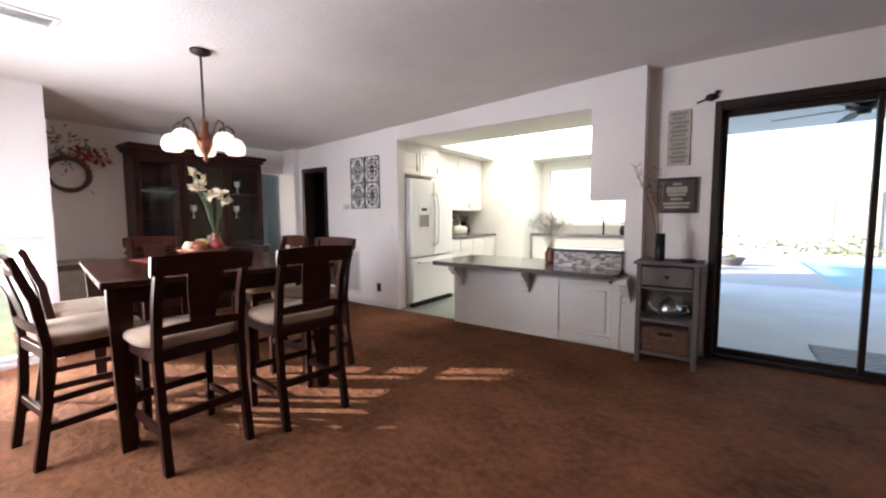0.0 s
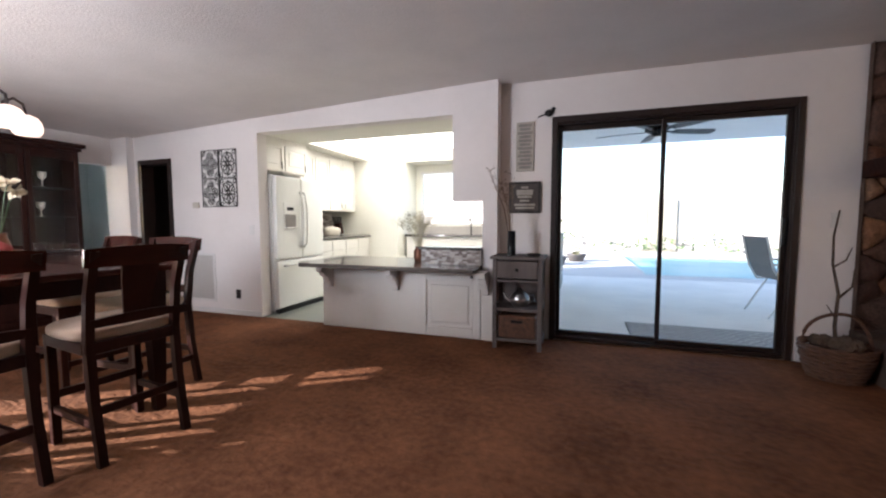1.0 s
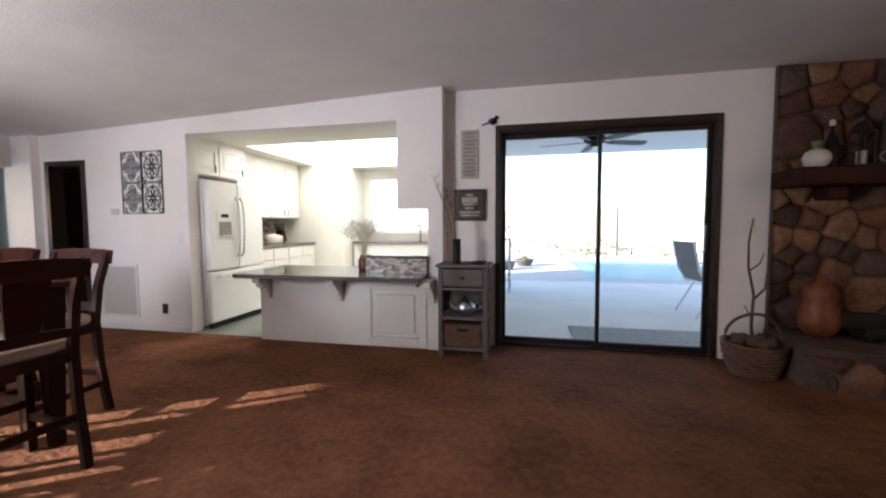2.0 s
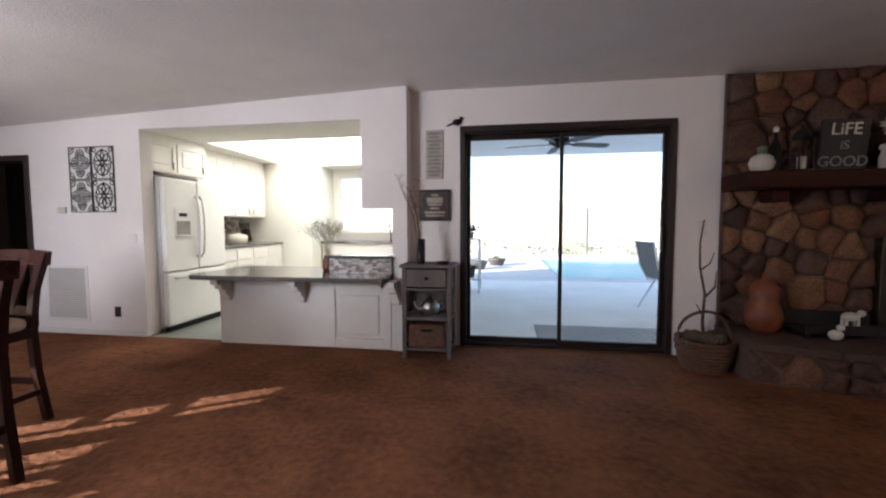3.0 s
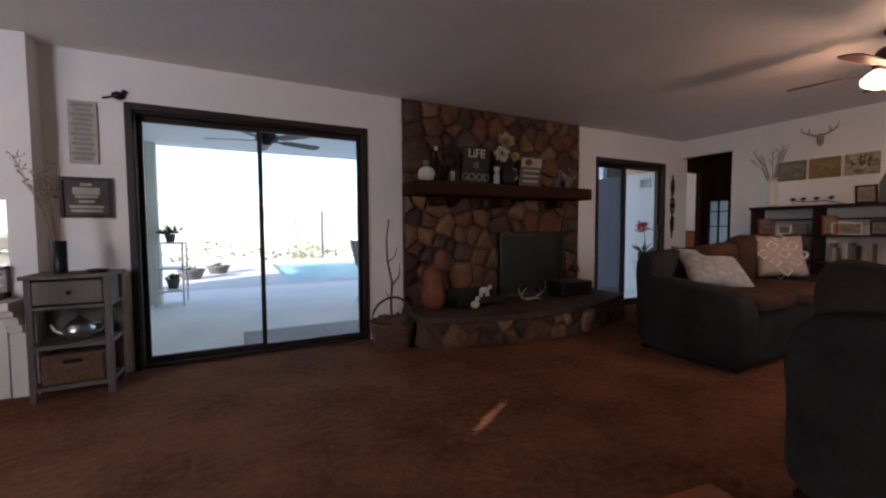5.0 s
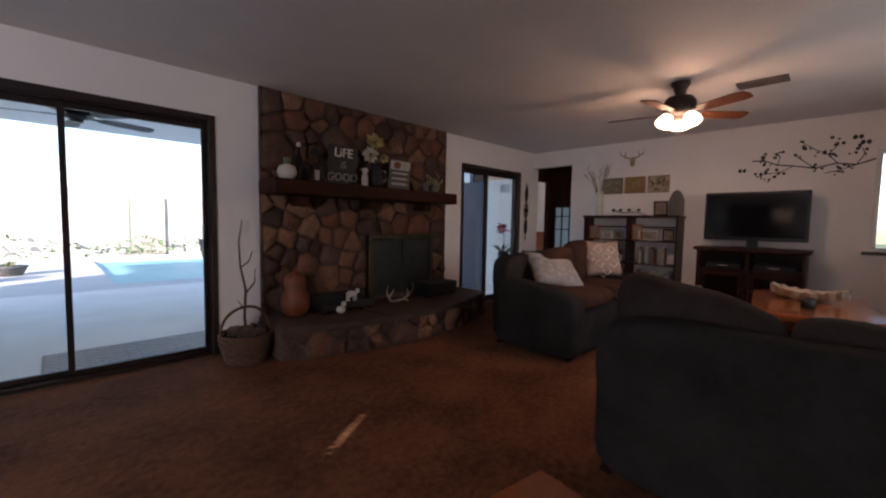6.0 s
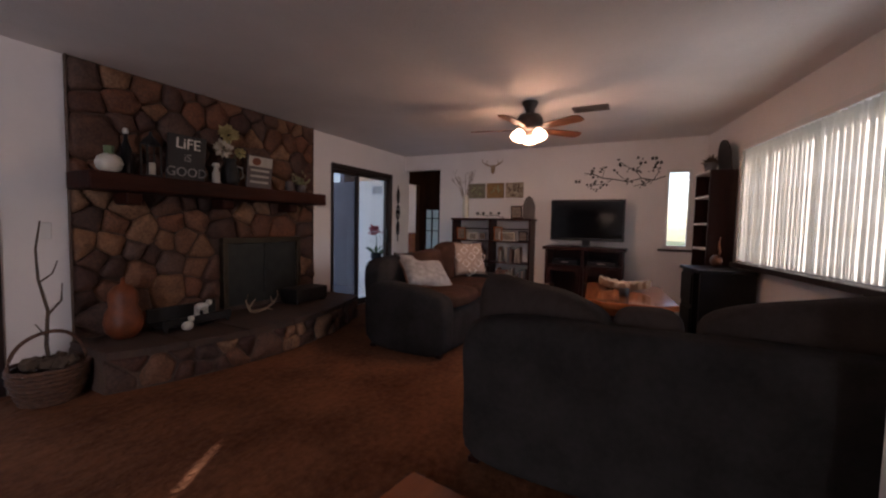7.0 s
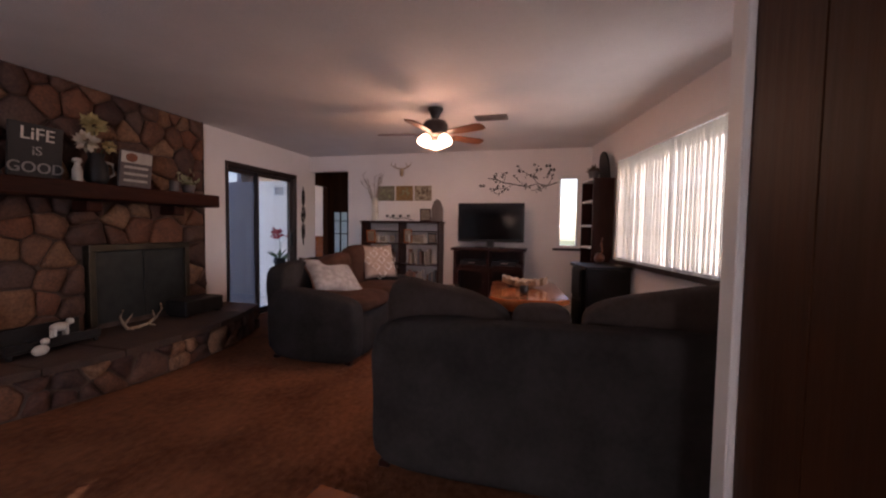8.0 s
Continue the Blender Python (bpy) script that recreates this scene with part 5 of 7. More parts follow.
def sling_chair(m):
    c = thing("patio_chair", m, "grey sling patio chair with white metal frame", "chair")
    for sx in (-1, 1):
        x = sx * 0.27
        part("side_frame", tube([(x, 0.30, 0.98), (x, 0.22, 0.60), (x, 0.12, 0.42), (x, -0.28, 0.44), (x, -0.34, 0.40), (x, -0.40, 0.0)], 0.013), M["paintwhite"], c)
        part("leg", tube([(x, 0.0, 0.42), (x, 0.24, 0.0)], 0.012), M["paintwhite"], c)
        part("armrest", tube([(x, 0.22, 0.64), (x * 1.08, -0.1, 0.66), (x * 1.08, -0.32, 0.62), (x, -0.33, 0.44)], 0.014), M["paintwhite"], c)
    bm = bmesh.new()
    pr = [(0.29, 0.96), (0.215, 0.62), (0.13, 0.45), (-0.1, 0.42), (-0.28, 0.445)]
    vs = [[bm.verts.new((sx * 0.26, y - d, z)) for sx, d in ((-1, 0), (1, 0), (1, 0.012), (-1, 0.012))] for y, z in pr]
    for a, b in zip(vs, vs[1:]):
        for k in range(4):
            bm.faces.new((a[k], a[(k + 1) % 4], b[(k + 1) % 4], b[k]))
    bm.faces.new(vs[0]), bm.faces.new(vs[-1])
    part("sling", bm, M["sling"], c, "grey mesh sling")


sling_chair(pose(3.32, 5.32, -0.02, 0, 0, 96))
ps = thing("plant_stand", pose(0.55, 6.75, -0.02), "white metal plant stand with pots", "shelf")
for sx in (-1, 1):
    for sy in (-1, 1):
        part("upright", B((sx * 0.17 - 0.012, sy * 0.25 - 0.012, 0, sx * 0.17 + 0.012, sy * 0.25 + 0.012, 0.95)), M["paintwhite"], ps)
for z in (0.22, 0.55, 0.93):
    part("shelf", B((-0.185, -0.265, z, 0.185, 0.265, z + 0.02), bevel=0.003), M["paintwhite"], ps)


def pot_plant(m, r, h, leaf, label, grow=0.3):
    p = thing("potted_plant", m, label, "plant", "patio pots")
    part("pot", lathe([(r * 0.7, 0), (r, h * 0.85), (r * 1.08, h * 0.87), (r * 1.08, h), (r * 0.9, h), (r * 0.85, h * 0.9), (0, h * 0.9)], 18), M["pot"], p, smooth=True)
    bm = bmesh.new()
    for k in range(60):
        d = Vector((random.gauss(0, 0.7), random.gauss(0, 0.7), random.uniform(0.3, 1)))
        leaf_quad(bm, Vector((0, 0, h * 0.9)) + d * grow * 0.4 * random.random(), d, grow * random.uniform(0.3, 0.6), 0.35)
    part("leaves", bm, leaf, p)


pot_plant(pose(0.55, 6.70, 0.93), 0.07, 0.12, M["leaf"], "small green potted plant on the stand", 0.22)
pot_plant(pose(0.55, 6.82, 0.22), 0.09, 0.14, M["leaf"], "potted plant on the lower shelf", 0.16)
pot_plant(pose(0.45, 10.4, -0.03), 0.27, 0.22, M["sage"], "low stone planter by the patio edge", 0.2)
pot_plant(pose(0.95, 11.5, -0.03), 0.27, 0.20, M["sage"], "low stone planter by the patio edge", 0.2)
bm = bmesh.new()
for k in range(900):
    x = random.uniform(-7, 24)
    z = random.uniform(0, 0.5 + 0.4 * noise.noise((x * 0.6, 0, 0)))
    leaf_quad(bm, (x, 15.6 + random.uniform(-0.25, 0.25), max(0, z)), (random.gauss(0, 1), random.gauss(0, 1), random.uniform(0, 1)), random.uniform(0.1, 0.22), 0.5)
tagged(link_mesh("garden_shrubs", bm, M["shrub"]), "low green shrubs along the garden wall", "shrubs", kind="stuff")

# ---- fireplace ----
FX0, FX1, FY = 3.00, 5.42, 3.36
fire = thing("fireplace", pose(0, 0, 0), "floor-to-ceiling brown fieldstone fireplace with raised hearth", "fireplace", kind="structure")
OX0, OX1, OZ0, OZ1 = 4.18, 5.14, 0.34, 1.05
part("backing", B((FX0, FY - 0.02, 0.0, OX0, FY, CEIL), (OX1, FY - 0.02, 0.0, FX1, FY, CEIL), (OX0, FY - 0.02, OZ1, OX1, FY, CEIL), (OX0, FY - 0.02, 0, OX1, FY, OZ0)), M["mortar"], fire, "dark mortar")
part("side_return", B((FX0 - 0.004, FY - 0.045, 0, FX0, FY, CEIL), (FX1, FY - 0.045, 0, FX1 + 0.004, FY, CEIL)), M["mortar"], fire)


def clip(poly, p, n):
    """The part of a polygon on the far side of the line through p, away from n."""
    out = []
    for i in range(len(poly)):
        a, b = poly[i], poly[(i + 1) % len(poly)]
        da, db = (a - p).dot(n), (b - p).dot(n)
        if da <= 0:
            out.append(a)
        if da * db < 0:
            out.append(a + (b - a) * (da / (da - db)))
    return out


def cells(u0, u1, v0, v1, size, rng, hole=None):
    """Stone outlines of very uneven size filling a rectangle round a hole: cells about weighted seeds."""
    seeds = []
    for tries in range(2600):
        r = size * rng.choice((0.30, 0.36, 0.44, 0.52, 0.66, 0.82))
        p = Vector((rng.uniform(u0, u1), rng.uniform(v0, v1)))
        if hole and hole[0] - 0.04 < p.x < hole[1] + 0.04 and p.y < hole[2] + 0.04:
            continue
        if all((p - q).length > (r + k) * 0.92 for q, k in seeds):
            seeds.append((p, r))
    out = []
    for i, (p, r) in enumerate(seeds):
        poly = [Vector((u0, v0)), Vector((u1, v0)), Vector((u1, v1)), Vector((u0, v1))]
        for j, (q, k) in enumerate(seeds):
            d = q - p
            if i != j and d.length < size * 4 and poly:
                poly = clip(poly, p + d * (0.5 + (r * r - k * k) / (2 * d.length_squared)), d.normalized())
        if hole and any(hole[0] < q.x < hole[1] and q.y < hole[2] for q in poly + [(a + b) / 2 for a, b in zip(poly, poly[1:] + poly[:1])]):
            if p.y > hole[2]:
                poly = clip(poly, Vector((0, hole[2])), Vector((0, -1)))
            elif p.x < hole[0]:
                poly = clip(poly, Vector((hole[0], 0)), Vector((1, 0)))
            else:
                poly = clip(poly, Vector((hole[1], 0)), Vector((-1, 0)))
        if len(poly) >= 3:
            out.append(poly)
    return out


def stone_mesh(poly, gap, depth, rng):
    """A stone lying in the xy plane, its face up; corners worn round, cut back by the joint, the face domed and uneven."""
    poly = [p for p, q in zip(poly, poly[1:] + poly[:1]) if (p - q).length > 0.006]
    c = sum(poly, Vector((0, 0))) / len(poly)
    ring = []
    for p, q in zip(poly, poly[1:] + poly[:1]):
        ring += [p.lerp(q, 0.18), p.lerp(q, 0.82)] if (q - p).length < 0.12 else [p.lerp(q, 0.11), p.lerp(q, 0.5), p.lerp(q, 0.89)]
    ring = [c + (p - c) * max(0.3, 1 - gap / max(0.02, (p - c).length)) * rng.uniform(0.93, 1.02) for p in ring]
    bm = bmesh.new()
    tilt = Vector((rng.uniform(-0.09, 0.09), rng.uniform(-0.09, 0.09)))
    base = [bm.verts.new((p.x, p.y, 0)) for p in ring]
    mid = [bm.verts.new((p.x, p.y, depth * 0.55)) for p in ring]
    top = [bm.verts.new((c.x + (p.x - c.x) * 0.84, c.y + (p.y - c.y) * 0.84, depth * rng.uniform(0.9, 1.12) + tilt.dot(p - c))) for p in ring]
    cv = bm.verts.new((c.x, c.y, depth * rng.uniform(1.0, 1.25)))
    n = len(ring)
    for i in range(n):
        j = (i + 1) % n
        bm.faces.new((base[i], base[j], mid[j], mid[i]))
        bm.faces.new((mid[i], mid[j], top[j], top[i]))
        bm.faces.new((top[i], top[j], cv))
    return bm


rng = random.Random(7)
UP = Matrix(((1, 0, 0, 0), (0, 0, -1, 0), (0, 1, 0, 0), (0, 0, 0, 1)))      # plan outline to a wall that faces -y
for poly in cells(FX0, FX1, 0.30, CEIL - 0.005, 0.21, rng, (OX0 - 0.02, OX1 + 0.02, OZ1)):
    bm = stone_mesh(poly, 0.004, rng.uniform(0.022, 0.058), rng)
    part("stone", moved(bm, pose(0, FY - 0.02, 0) @ UP), M["stone"], fire, smooth=True)
# firebox with its metal surround
part("firebox", B((OX0, FY - 0.005, OZ0, OX1, FY + 0.002, OZ1)), M["soot"], fire, "black firebox")
part("surround", B((OX0 - 0.02, FY - 0.10, OZ0, OX0 + 0.035, FY - 0.02, OZ1 - 0.045), (OX1 - 0.035, FY - 0.10, OZ0, OX1 + 0.02, FY - 0.02, OZ1 - 0.045), (OX0 - 0.02, FY - 0.10, OZ1 - 0.045, OX1 + 0.02, FY - 0.02, OZ1 + 0.015), bevel=0.004),
     M["brass"], fire, "aged brass surround")
for a, b in ((OX0 + 0.035, (OX0 + OX1) / 2 - 0.003), ((OX0 + OX1) / 2 + 0.003, OX1 - 0.035)):
    part("fire_door", B((a, FY - 0.075, OZ0 + 0.01, b, FY - 0.06, OZ1 - 0.05), bevel=0.003), M["screen"], fire, "dark glass fire door")

# raised hearth with a bowed front
HX0, HX1, HZ = 2.96, 5.72, 0.30


def hearth_front(u):
    """Depth of the hearth's front edge at 0 (west) to 1 (east)."""
    return 2.90 - 0.46 * math.sin(math.pi * (0.06 + 0.86 * u)) ** 0.8 + 0.10 * u


edge = [(HX0 + (HX1 - HX0) * i / 18, hearth_front(i / 18)) for i in range(19)]
part("hearth_core", slab_poly([(HX0, FY - 0.03)] + [(x, y + 0.012) for x, y in edge] + [(HX1, FY - 0.03)], 0.0, HZ - 0.05), M["mortar"], fire)
run = [0.0]          # length along the bowed front, in 60 steps
for k in range(60):
    run.append(run[-1] + math.hypot((HX1 - HX0) / 60, hearth_front((k + 1) / 60) - hearth_front(k / 60)))
for poly in cells(0.0, run[-1], 0.0, 0.25, 0.20, rng):
    mid_u = float(np.interp(sum(p.x for p in poly) / len(poly), run, np.linspace(0, 1, 61)))
    a, b = max(0.0, mid_u - 0.02), min(1.0, mid_u + 0.02)
    ang = math.atan2(hearth_front(b) - hearth_front(a), (HX1 - HX0) * (b - a))
    at = sum(p.x for p in poly) / len(poly)
    bm = stone_mesh([Vector((p.x - at, p.y)) for p in poly], 0.004, rng.uniform(0.045, 0.065), rng)
    part("stone", moved(bm, pose(HX0 + (HX1 - HX0) * mid_u, hearth_front(mid_u) + 0.045, 0) @ Matrix.Rotation(ang, 4, "Z") @ UP), M["stone"], fire, smooth=True)
for k in range(6):
    a, b = k / 6, (k + 1) / 6
    pts = [(HX0 + (HX1 - HX0) * a + 0.004, FY - 0.05)]
    for s in range(5):
        u = a + (b - a) * s / 4
        x = HX0 + (HX1 - HX0) * u + (0.004 if s == 0 else -0.004 if s == 4 else 0)
        pts.append((x, hearth_front(u) - 0.02 + rng.uniform(-0.008, 0.008)))
    pts.append((HX0 + (HX1 - HX0) * b - 0.004, FY - 0.05))
    part("hearth_slab", slab_poly(pts, HZ - 0.05, HZ + rng.uniform(-0.002, 0.004), 0.006), M["slab"], fire, "flat brown flagstone")

mt = thing("mantel_shelf", pose(4.13, 3.10, 1.45), "thick dark rough-hewn wooden mantel beam", "mantel")
bm = B((-1.15, -0.14, 0, 1.15, 0.24, 0.13), bevel=0.012, seg=2)
bmesh.ops.subdivide_edges(bm, edges=[e for e in bm.edges if e.calc_length() > 1], cuts=24, use_grid_fill=True)
for v in bm.verts:
    if v.co.y < 0.1:
        v.co += Vector((0, 0.012, 0.006)) * noise.noise(v.co * 4.0)
part("beam", bm, M["mantel"], mt)
for x in (-0.8, 0.0, 0.8):
    part("corbel", B((x - 0.06, 0.02, -0.10, x + 0.06, 0.24, 0.0), bevel=0.012), M["mantel"], mt, "dark wooden support block")

# things on the mantel (top at 1.58)
MZ = 1.581
o = thing("round_vase", pose(3.15, 3.09, MZ), "round cream vase with a pale green neck", "vase")
part("body", lathe([(0.04, 0), (0.075, 0.03), (0.088, 0.075), (0.07, 0.12), (0.035, 0.14), (0.0, 0.14)], 20), M["cream"], o, smooth=True)
part("neck", lathe([(0.033, 0.135), (0.030, 0.15), (0.034, 0.20), (0.028, 0.20), (0, 0.15)], 16), M["greenglass"], o, smooth=True)
o = thing("lantern", pose(3.45, 3.12, MZ), "dark metal candle lantern", "lantern")
part("base", B((-0.06, -0.06, 0, 0.06, 0.06, 0.02)), M["iron"], o)
for sx in (-1, 1):
    for sy in (-1, 1):
        part("post", B((sx * 0.05 - 0.005, sy * 0.05 - 0.005, 0.02, sx * 0.05 + 0.005, sy * 0.05 + 0.005, 0.26)), M["iron"], o)
part("roof", lathe([(0.085, 0.26), (0.05, 0.31), (0.015, 0.34), (0.012, 0.37), (0, 0.375)], 4), M["iron"], o)
part("candle", lathe([(0.03, 0.02), (0.03, 0.12), (0, 0.125)], 12), M["cream"], o, smooth=True)
o = thing("bottle", pose(3.31, 3.20, MZ), "tall dark bottle with a pale stopper", "bottle")
part("body", lathe([(0.035, 0), (0.038, 0.02), (0.038, 0.22), (0.015, 0.28), (0.015, 0.33), (0, 0.33)], 16), M["black"], o, smooth=True)
part("stopper", lathe([(0.014, 0.33), (0.022, 0.345), (0.016, 0.375), (0, 0.38)], 12), M["cream"], o, smooth=True)
o = thing("lettered_sign", pose(3.745, 3.16, MZ, 6, 0, 0), "dark board sign with white capital lettering", "sign")
part("board", B((-0.165, -0.012, 0, 0.165, 0.012, 0.40), bevel=0.003), M["ink"], o)
FACE = Matrix(((1, 0, 0, 0), (0, 0, -1, -0.016), (0, 1, 0, 0), (0, 0, 0, 1)))
for wd_, z, s in (("LiFE", 0.285, 0.128), ("iS", 0.175, 0.095), ("GOOD", 0.045, 0.112)):
    plain_text(wd_, s, M["cream"] if wd_ == "LiFE" else M["softgrey"], o, Matrix.Translation((0, 0, z)) @ FACE)
o = thing("milk_bottle", pose(3.95, 3.04, MZ), "small pale glass bottle with a white cap", "bottle")
part("body", lathe([(0.03, 0), (0.034, 0.01), (0.034, 0.09), (0.02, 0.13), (0.02, 0.15), (0, 0.15)], 14), M["paper"], o, smooth=True)
part("cap", lathe([(0.03, 0.15), (0.034, 0.16), (0.026, 0.185), (0, 0.19)], 14), M["cream"], o, smooth=True)
o = thing("flower_pitcher", pose(4.15, 3.13, MZ), "dark pitcher of pale yellow flowers", "flowers")
part("pitcher", lathe([(0.06, 0), (0.085, 0.05), (0.08, 0.16), (0.05, 0.22), (0.06, 0.26), (0.05, 0.26), (0, 0.2)], 18), M["iron"], o, smooth=True)
part("handle", tube([(0.07, 0, 0.20), (0.13, 0, 0.19), (0.14, 0, 0.10), (0.08, 0, 0.06)], 0.01), M["paper"], o)
for p, r, k in (((-0.10, -0.05, 0.34), 0.085, "petal_white"), ((0.0, 0.02, 0.50), 0.10, "petal"), ((0.09, -0.03, 0.33), 0.055, "petal")):
    st = part("stem", tube([(0, 0, 0.2), (p[0] * 0.5, p[1] * 0.5, p[2] * 0.9), p], 0.005), M["leaf"], o)
    bm = bmesh.new()
    for k2 in range(60):
        d = Vector((random.gauss(0, 1), random.gauss(0, 1), random.gauss(0, 1))).normalized()
        leaf_quad(bm, Vector(p) + d * r * 0.25, d, r * random.uniform(0.6, 0.95), 0.6)
    part("bloom", bm, M[k], st)
o = thing("harvest_plaque", pose(4.48, 3.15, MZ, 7, 0, 0), "grey wooden plaque with an orange painted top", "sign")
part("board", B((-0.15, -0.01, 0, 0.15, 0.01, 0.34), bevel=0.003), M["greywood"], o)
part("painted_top", B((-0.14, -0.014, 0.23, 0.14, -0.01, 0.33)), M["paper"], o)
part("painted_pumpkin", ball((-0.05, -0.014, 0.28), 0.05, squash=(1.1, 0.15, 0.8)), M["pumpkin"], o)
for z in (0.06, 0.12, 0.18):
    part("text_bar", B((-0.11, -0.013, z, 0.11, -0.01, z + 0.022)), M["paper"], o)
pot = thing("trailing_plant", pose(5.03, 3.12, MZ), "small grey pot of dry greenery", "plant")
part("pot", lathe([(0.05, 0), (0.065, 0.09), (0.055, 0.09), (0, 0.08)], 16), M["greywood"], pot, smooth=True)
bm = bmesh.new()
for k in range(90):
    d = Vector((random.gauss(0, 0.5), random.gauss(0, 0.4), random.uniform(0.2, 1)))
    leaf_quad(bm, Vector((0, 0, 0.08)) + d * random.uniform(0, 0.15), (random.gauss(0, 1), random.gauss(0, 1), random.gauss(0.3, 1)), 0.06, 0.45)
part("leaves", bm, M["sage"], pot)
o = thing("pewter_mug", pose(4.82, 3.07, MZ), "small grey pewter mug", "mug")
part("mug", lathe([(0.04, 0), (0.042, 0.11), (0.038, 0.11), (0.035, 0.01), (0, 0.01)], 16), M["greywood"], o, smooth=True)
part("handle", tube([(0.04, 0, 0.09), (0.075, 0, 0.08), (0.075, 0, 0.04), (0.04, 0, 0.03)], 0.007), M["greywood"], o)

# things on the hearth
HT = HZ + 0.005
o = thing("gourd_figure", pose(3.22, 3.10, HT), "tall orange carved gourd on the hearth", "gourd")
part("gourd", lathe([(0.07, 0), (0.115, 0.05), (0.130, 0.12), (0.118, 0.20), (0.092, 0.25), (0.100, 0.30), (0.094, 0.36), (0.055, 0.41), (0.018, 0.425), (0.012, 0.475), (0, 0.475)], 22), M["pumpkin"], o, smooth=True)
o = thing("log_cradle", pose(3.72, 3.06, HT), "black iron cradle on the hearth", "log holder")
part("tray", B((-0.30, -0.12, 0.03, 0.30, 0.14, 0.05), (-0.30, 0.12, 0.05, 0.30, 0.14, 0.17), (-0.30, -0.12, 0.05, 0.30, -0.105, 0.10), bevel=0.004), M["iron"], o)
for sx in (-1, 1):
    for sy in (-1, 1):
        part("foot", B((sx * 0.27 - 0.012, sy * 0.10 - 0.012, 0, sx * 0.27 + 0.012, sy * 0.10 + 0.012, 0.03)), M["iron"], o)
o = thing("cow_figurine", pose(3.80, 3.05, HT + 0.05), "cream cow figurine with dark spots", "figurine")
bm = ball((0, 0, 0.10), 0.045, squash=(1.4, 0.9, 0.8))
ball((0.065, -0.01, 0.13), 0.027, bm=bm)
for sx in (-0.04, 0.04):
    for sy in (-0.02, 0.02):
        tube([(sx, sy, 0.0), (sx, sy, 0.09)], 0.011, bm=bm)
part("figure", bm, M["cream"], o, smooth=True)
o = thing("white_figurine", pose(3.58, 2.88, HT), "small white animal figurine", "figurine")
bm = ball((0, 0, 0.045), 0.04, squash=(1.3, 0.8, 1))
ball((0.03, 0, 0.10), 0.026, bm=bm)
part("figure", bm, M["cream"], o, smooth=True)
o = thing("antlers", pose(4.36, 2.98, HT), "pair of shed deer antlers lying on the hearth", "antlers")
for s in (-1, 1):
    bm = tube([(0, 0, 0.02), (s * 0.09, 0.02, 0.025), (s * 0.15, -0.02, 0.08), (s * 0.19, -0.04, 0.15), (s * 0.17, -0.05, 0.21)], 0.017, 0.007, 8)
    tube([(s * 0.09, 0.02, 0.025), (s * 0.10, -0.07, 0.02)], 0.011, 0.005, 7, bm)
    tube([(s * 0.14, -0.015, 0.07), (s * 0.09, -0.05, 0.16)], 0.011, 0.004, 7, bm)
    part("antler", bm, M["antler"], o, smooth=True)
o = thing("coal_hod", pose(5.05, 3.06, HT), "black iron log bin beside the fire doors", "log bin")
part("bin", B((-0.24, -0.12, 0.02, 0.24, 0.15, 0.17), bevel=0.015, seg=2), M["iron"], o)
for sx in (-0.2, 0.2):
    part("foot", B((sx - 0.015, -0.1, 0, sx + 0.015, 0.13, 0.02)), M["iron"], o)

# wicker basket with pine cones and a bare branch
o = thing("gathering_basket", pose(2.76, 3.04, 0), "round wicker basket with hoop handle and pine cones", "basket")
bm = bmesh.new()
for k in range(9):
    z = 0.012 + k * 0.028
    r = 0.15 + 0.055 * math.sin(min(1, k / 8) * 1.5)
    tube([(r * math.cos(t) + 0.004 * math.cos(9 * t + k * 3.1), r * math.sin(t), z + 0.004 * math.sin(9 * t + k * 3.1)) for t in np.linspace(0, 6.283, 34)], 0.014, n=6, bm=bm)
part("weave", bm, M["wicker"], o)
part("bottom", lathe([(0.15, 0.0), (0.16, 0.015), (0, 0.016)], 20), M["wicker"], o)
part("handle", tube([(0.20 * math.cos(t), 0.02 * math.sin(3 * t), 0.23 + 0.24 * math.sin(t)) for t in np.linspace(0, math.pi, 18)], 0.012, n=7), M["wicker"], o)
for k in range(14):
    a, r = random.uniform(0, 6.28), random.uniform(0, 0.13)
    part("pine_cone", ball((r * math.cos(a), r * math.sin(a), 0.22 + random.uniform(-0.02, 0.05)), 0.045, sub=2, rough=0.5), M["bark"], o)
o = thing("bare_branch", pose(2.76, 3.05, 0.02), "tall bare forked branch standing in the basket", "branch")
bm = tube([(0.02, 0, 0), (0.0, 0.03, 0.35), (0.02, 0.05, 0.58), (-0.02, 0.06, 0.80), (-0.03, 0.05, 1.0), (0.0, 0.06, 1.19)], 0.014, 0.005, 7)
tube([(0.02, 0.05, 0.55), (0.09, 0.04, 0.64), (0.10, 0.05, 0.76)], 0.009, 0.004, 6, bm)
tube([(-0.01, 0.06, 0.78), (0.05, 0.05, 0.83), (0.08, 0.05, 0.92)], 0.007, 0.003, 6, bm)
tube([(0.005, 0.03, 0.40), (-0.05, 0.04, 0.50)], 0.008, 0.003, 6, bm)
part("wood", bm, M["bark"], o)

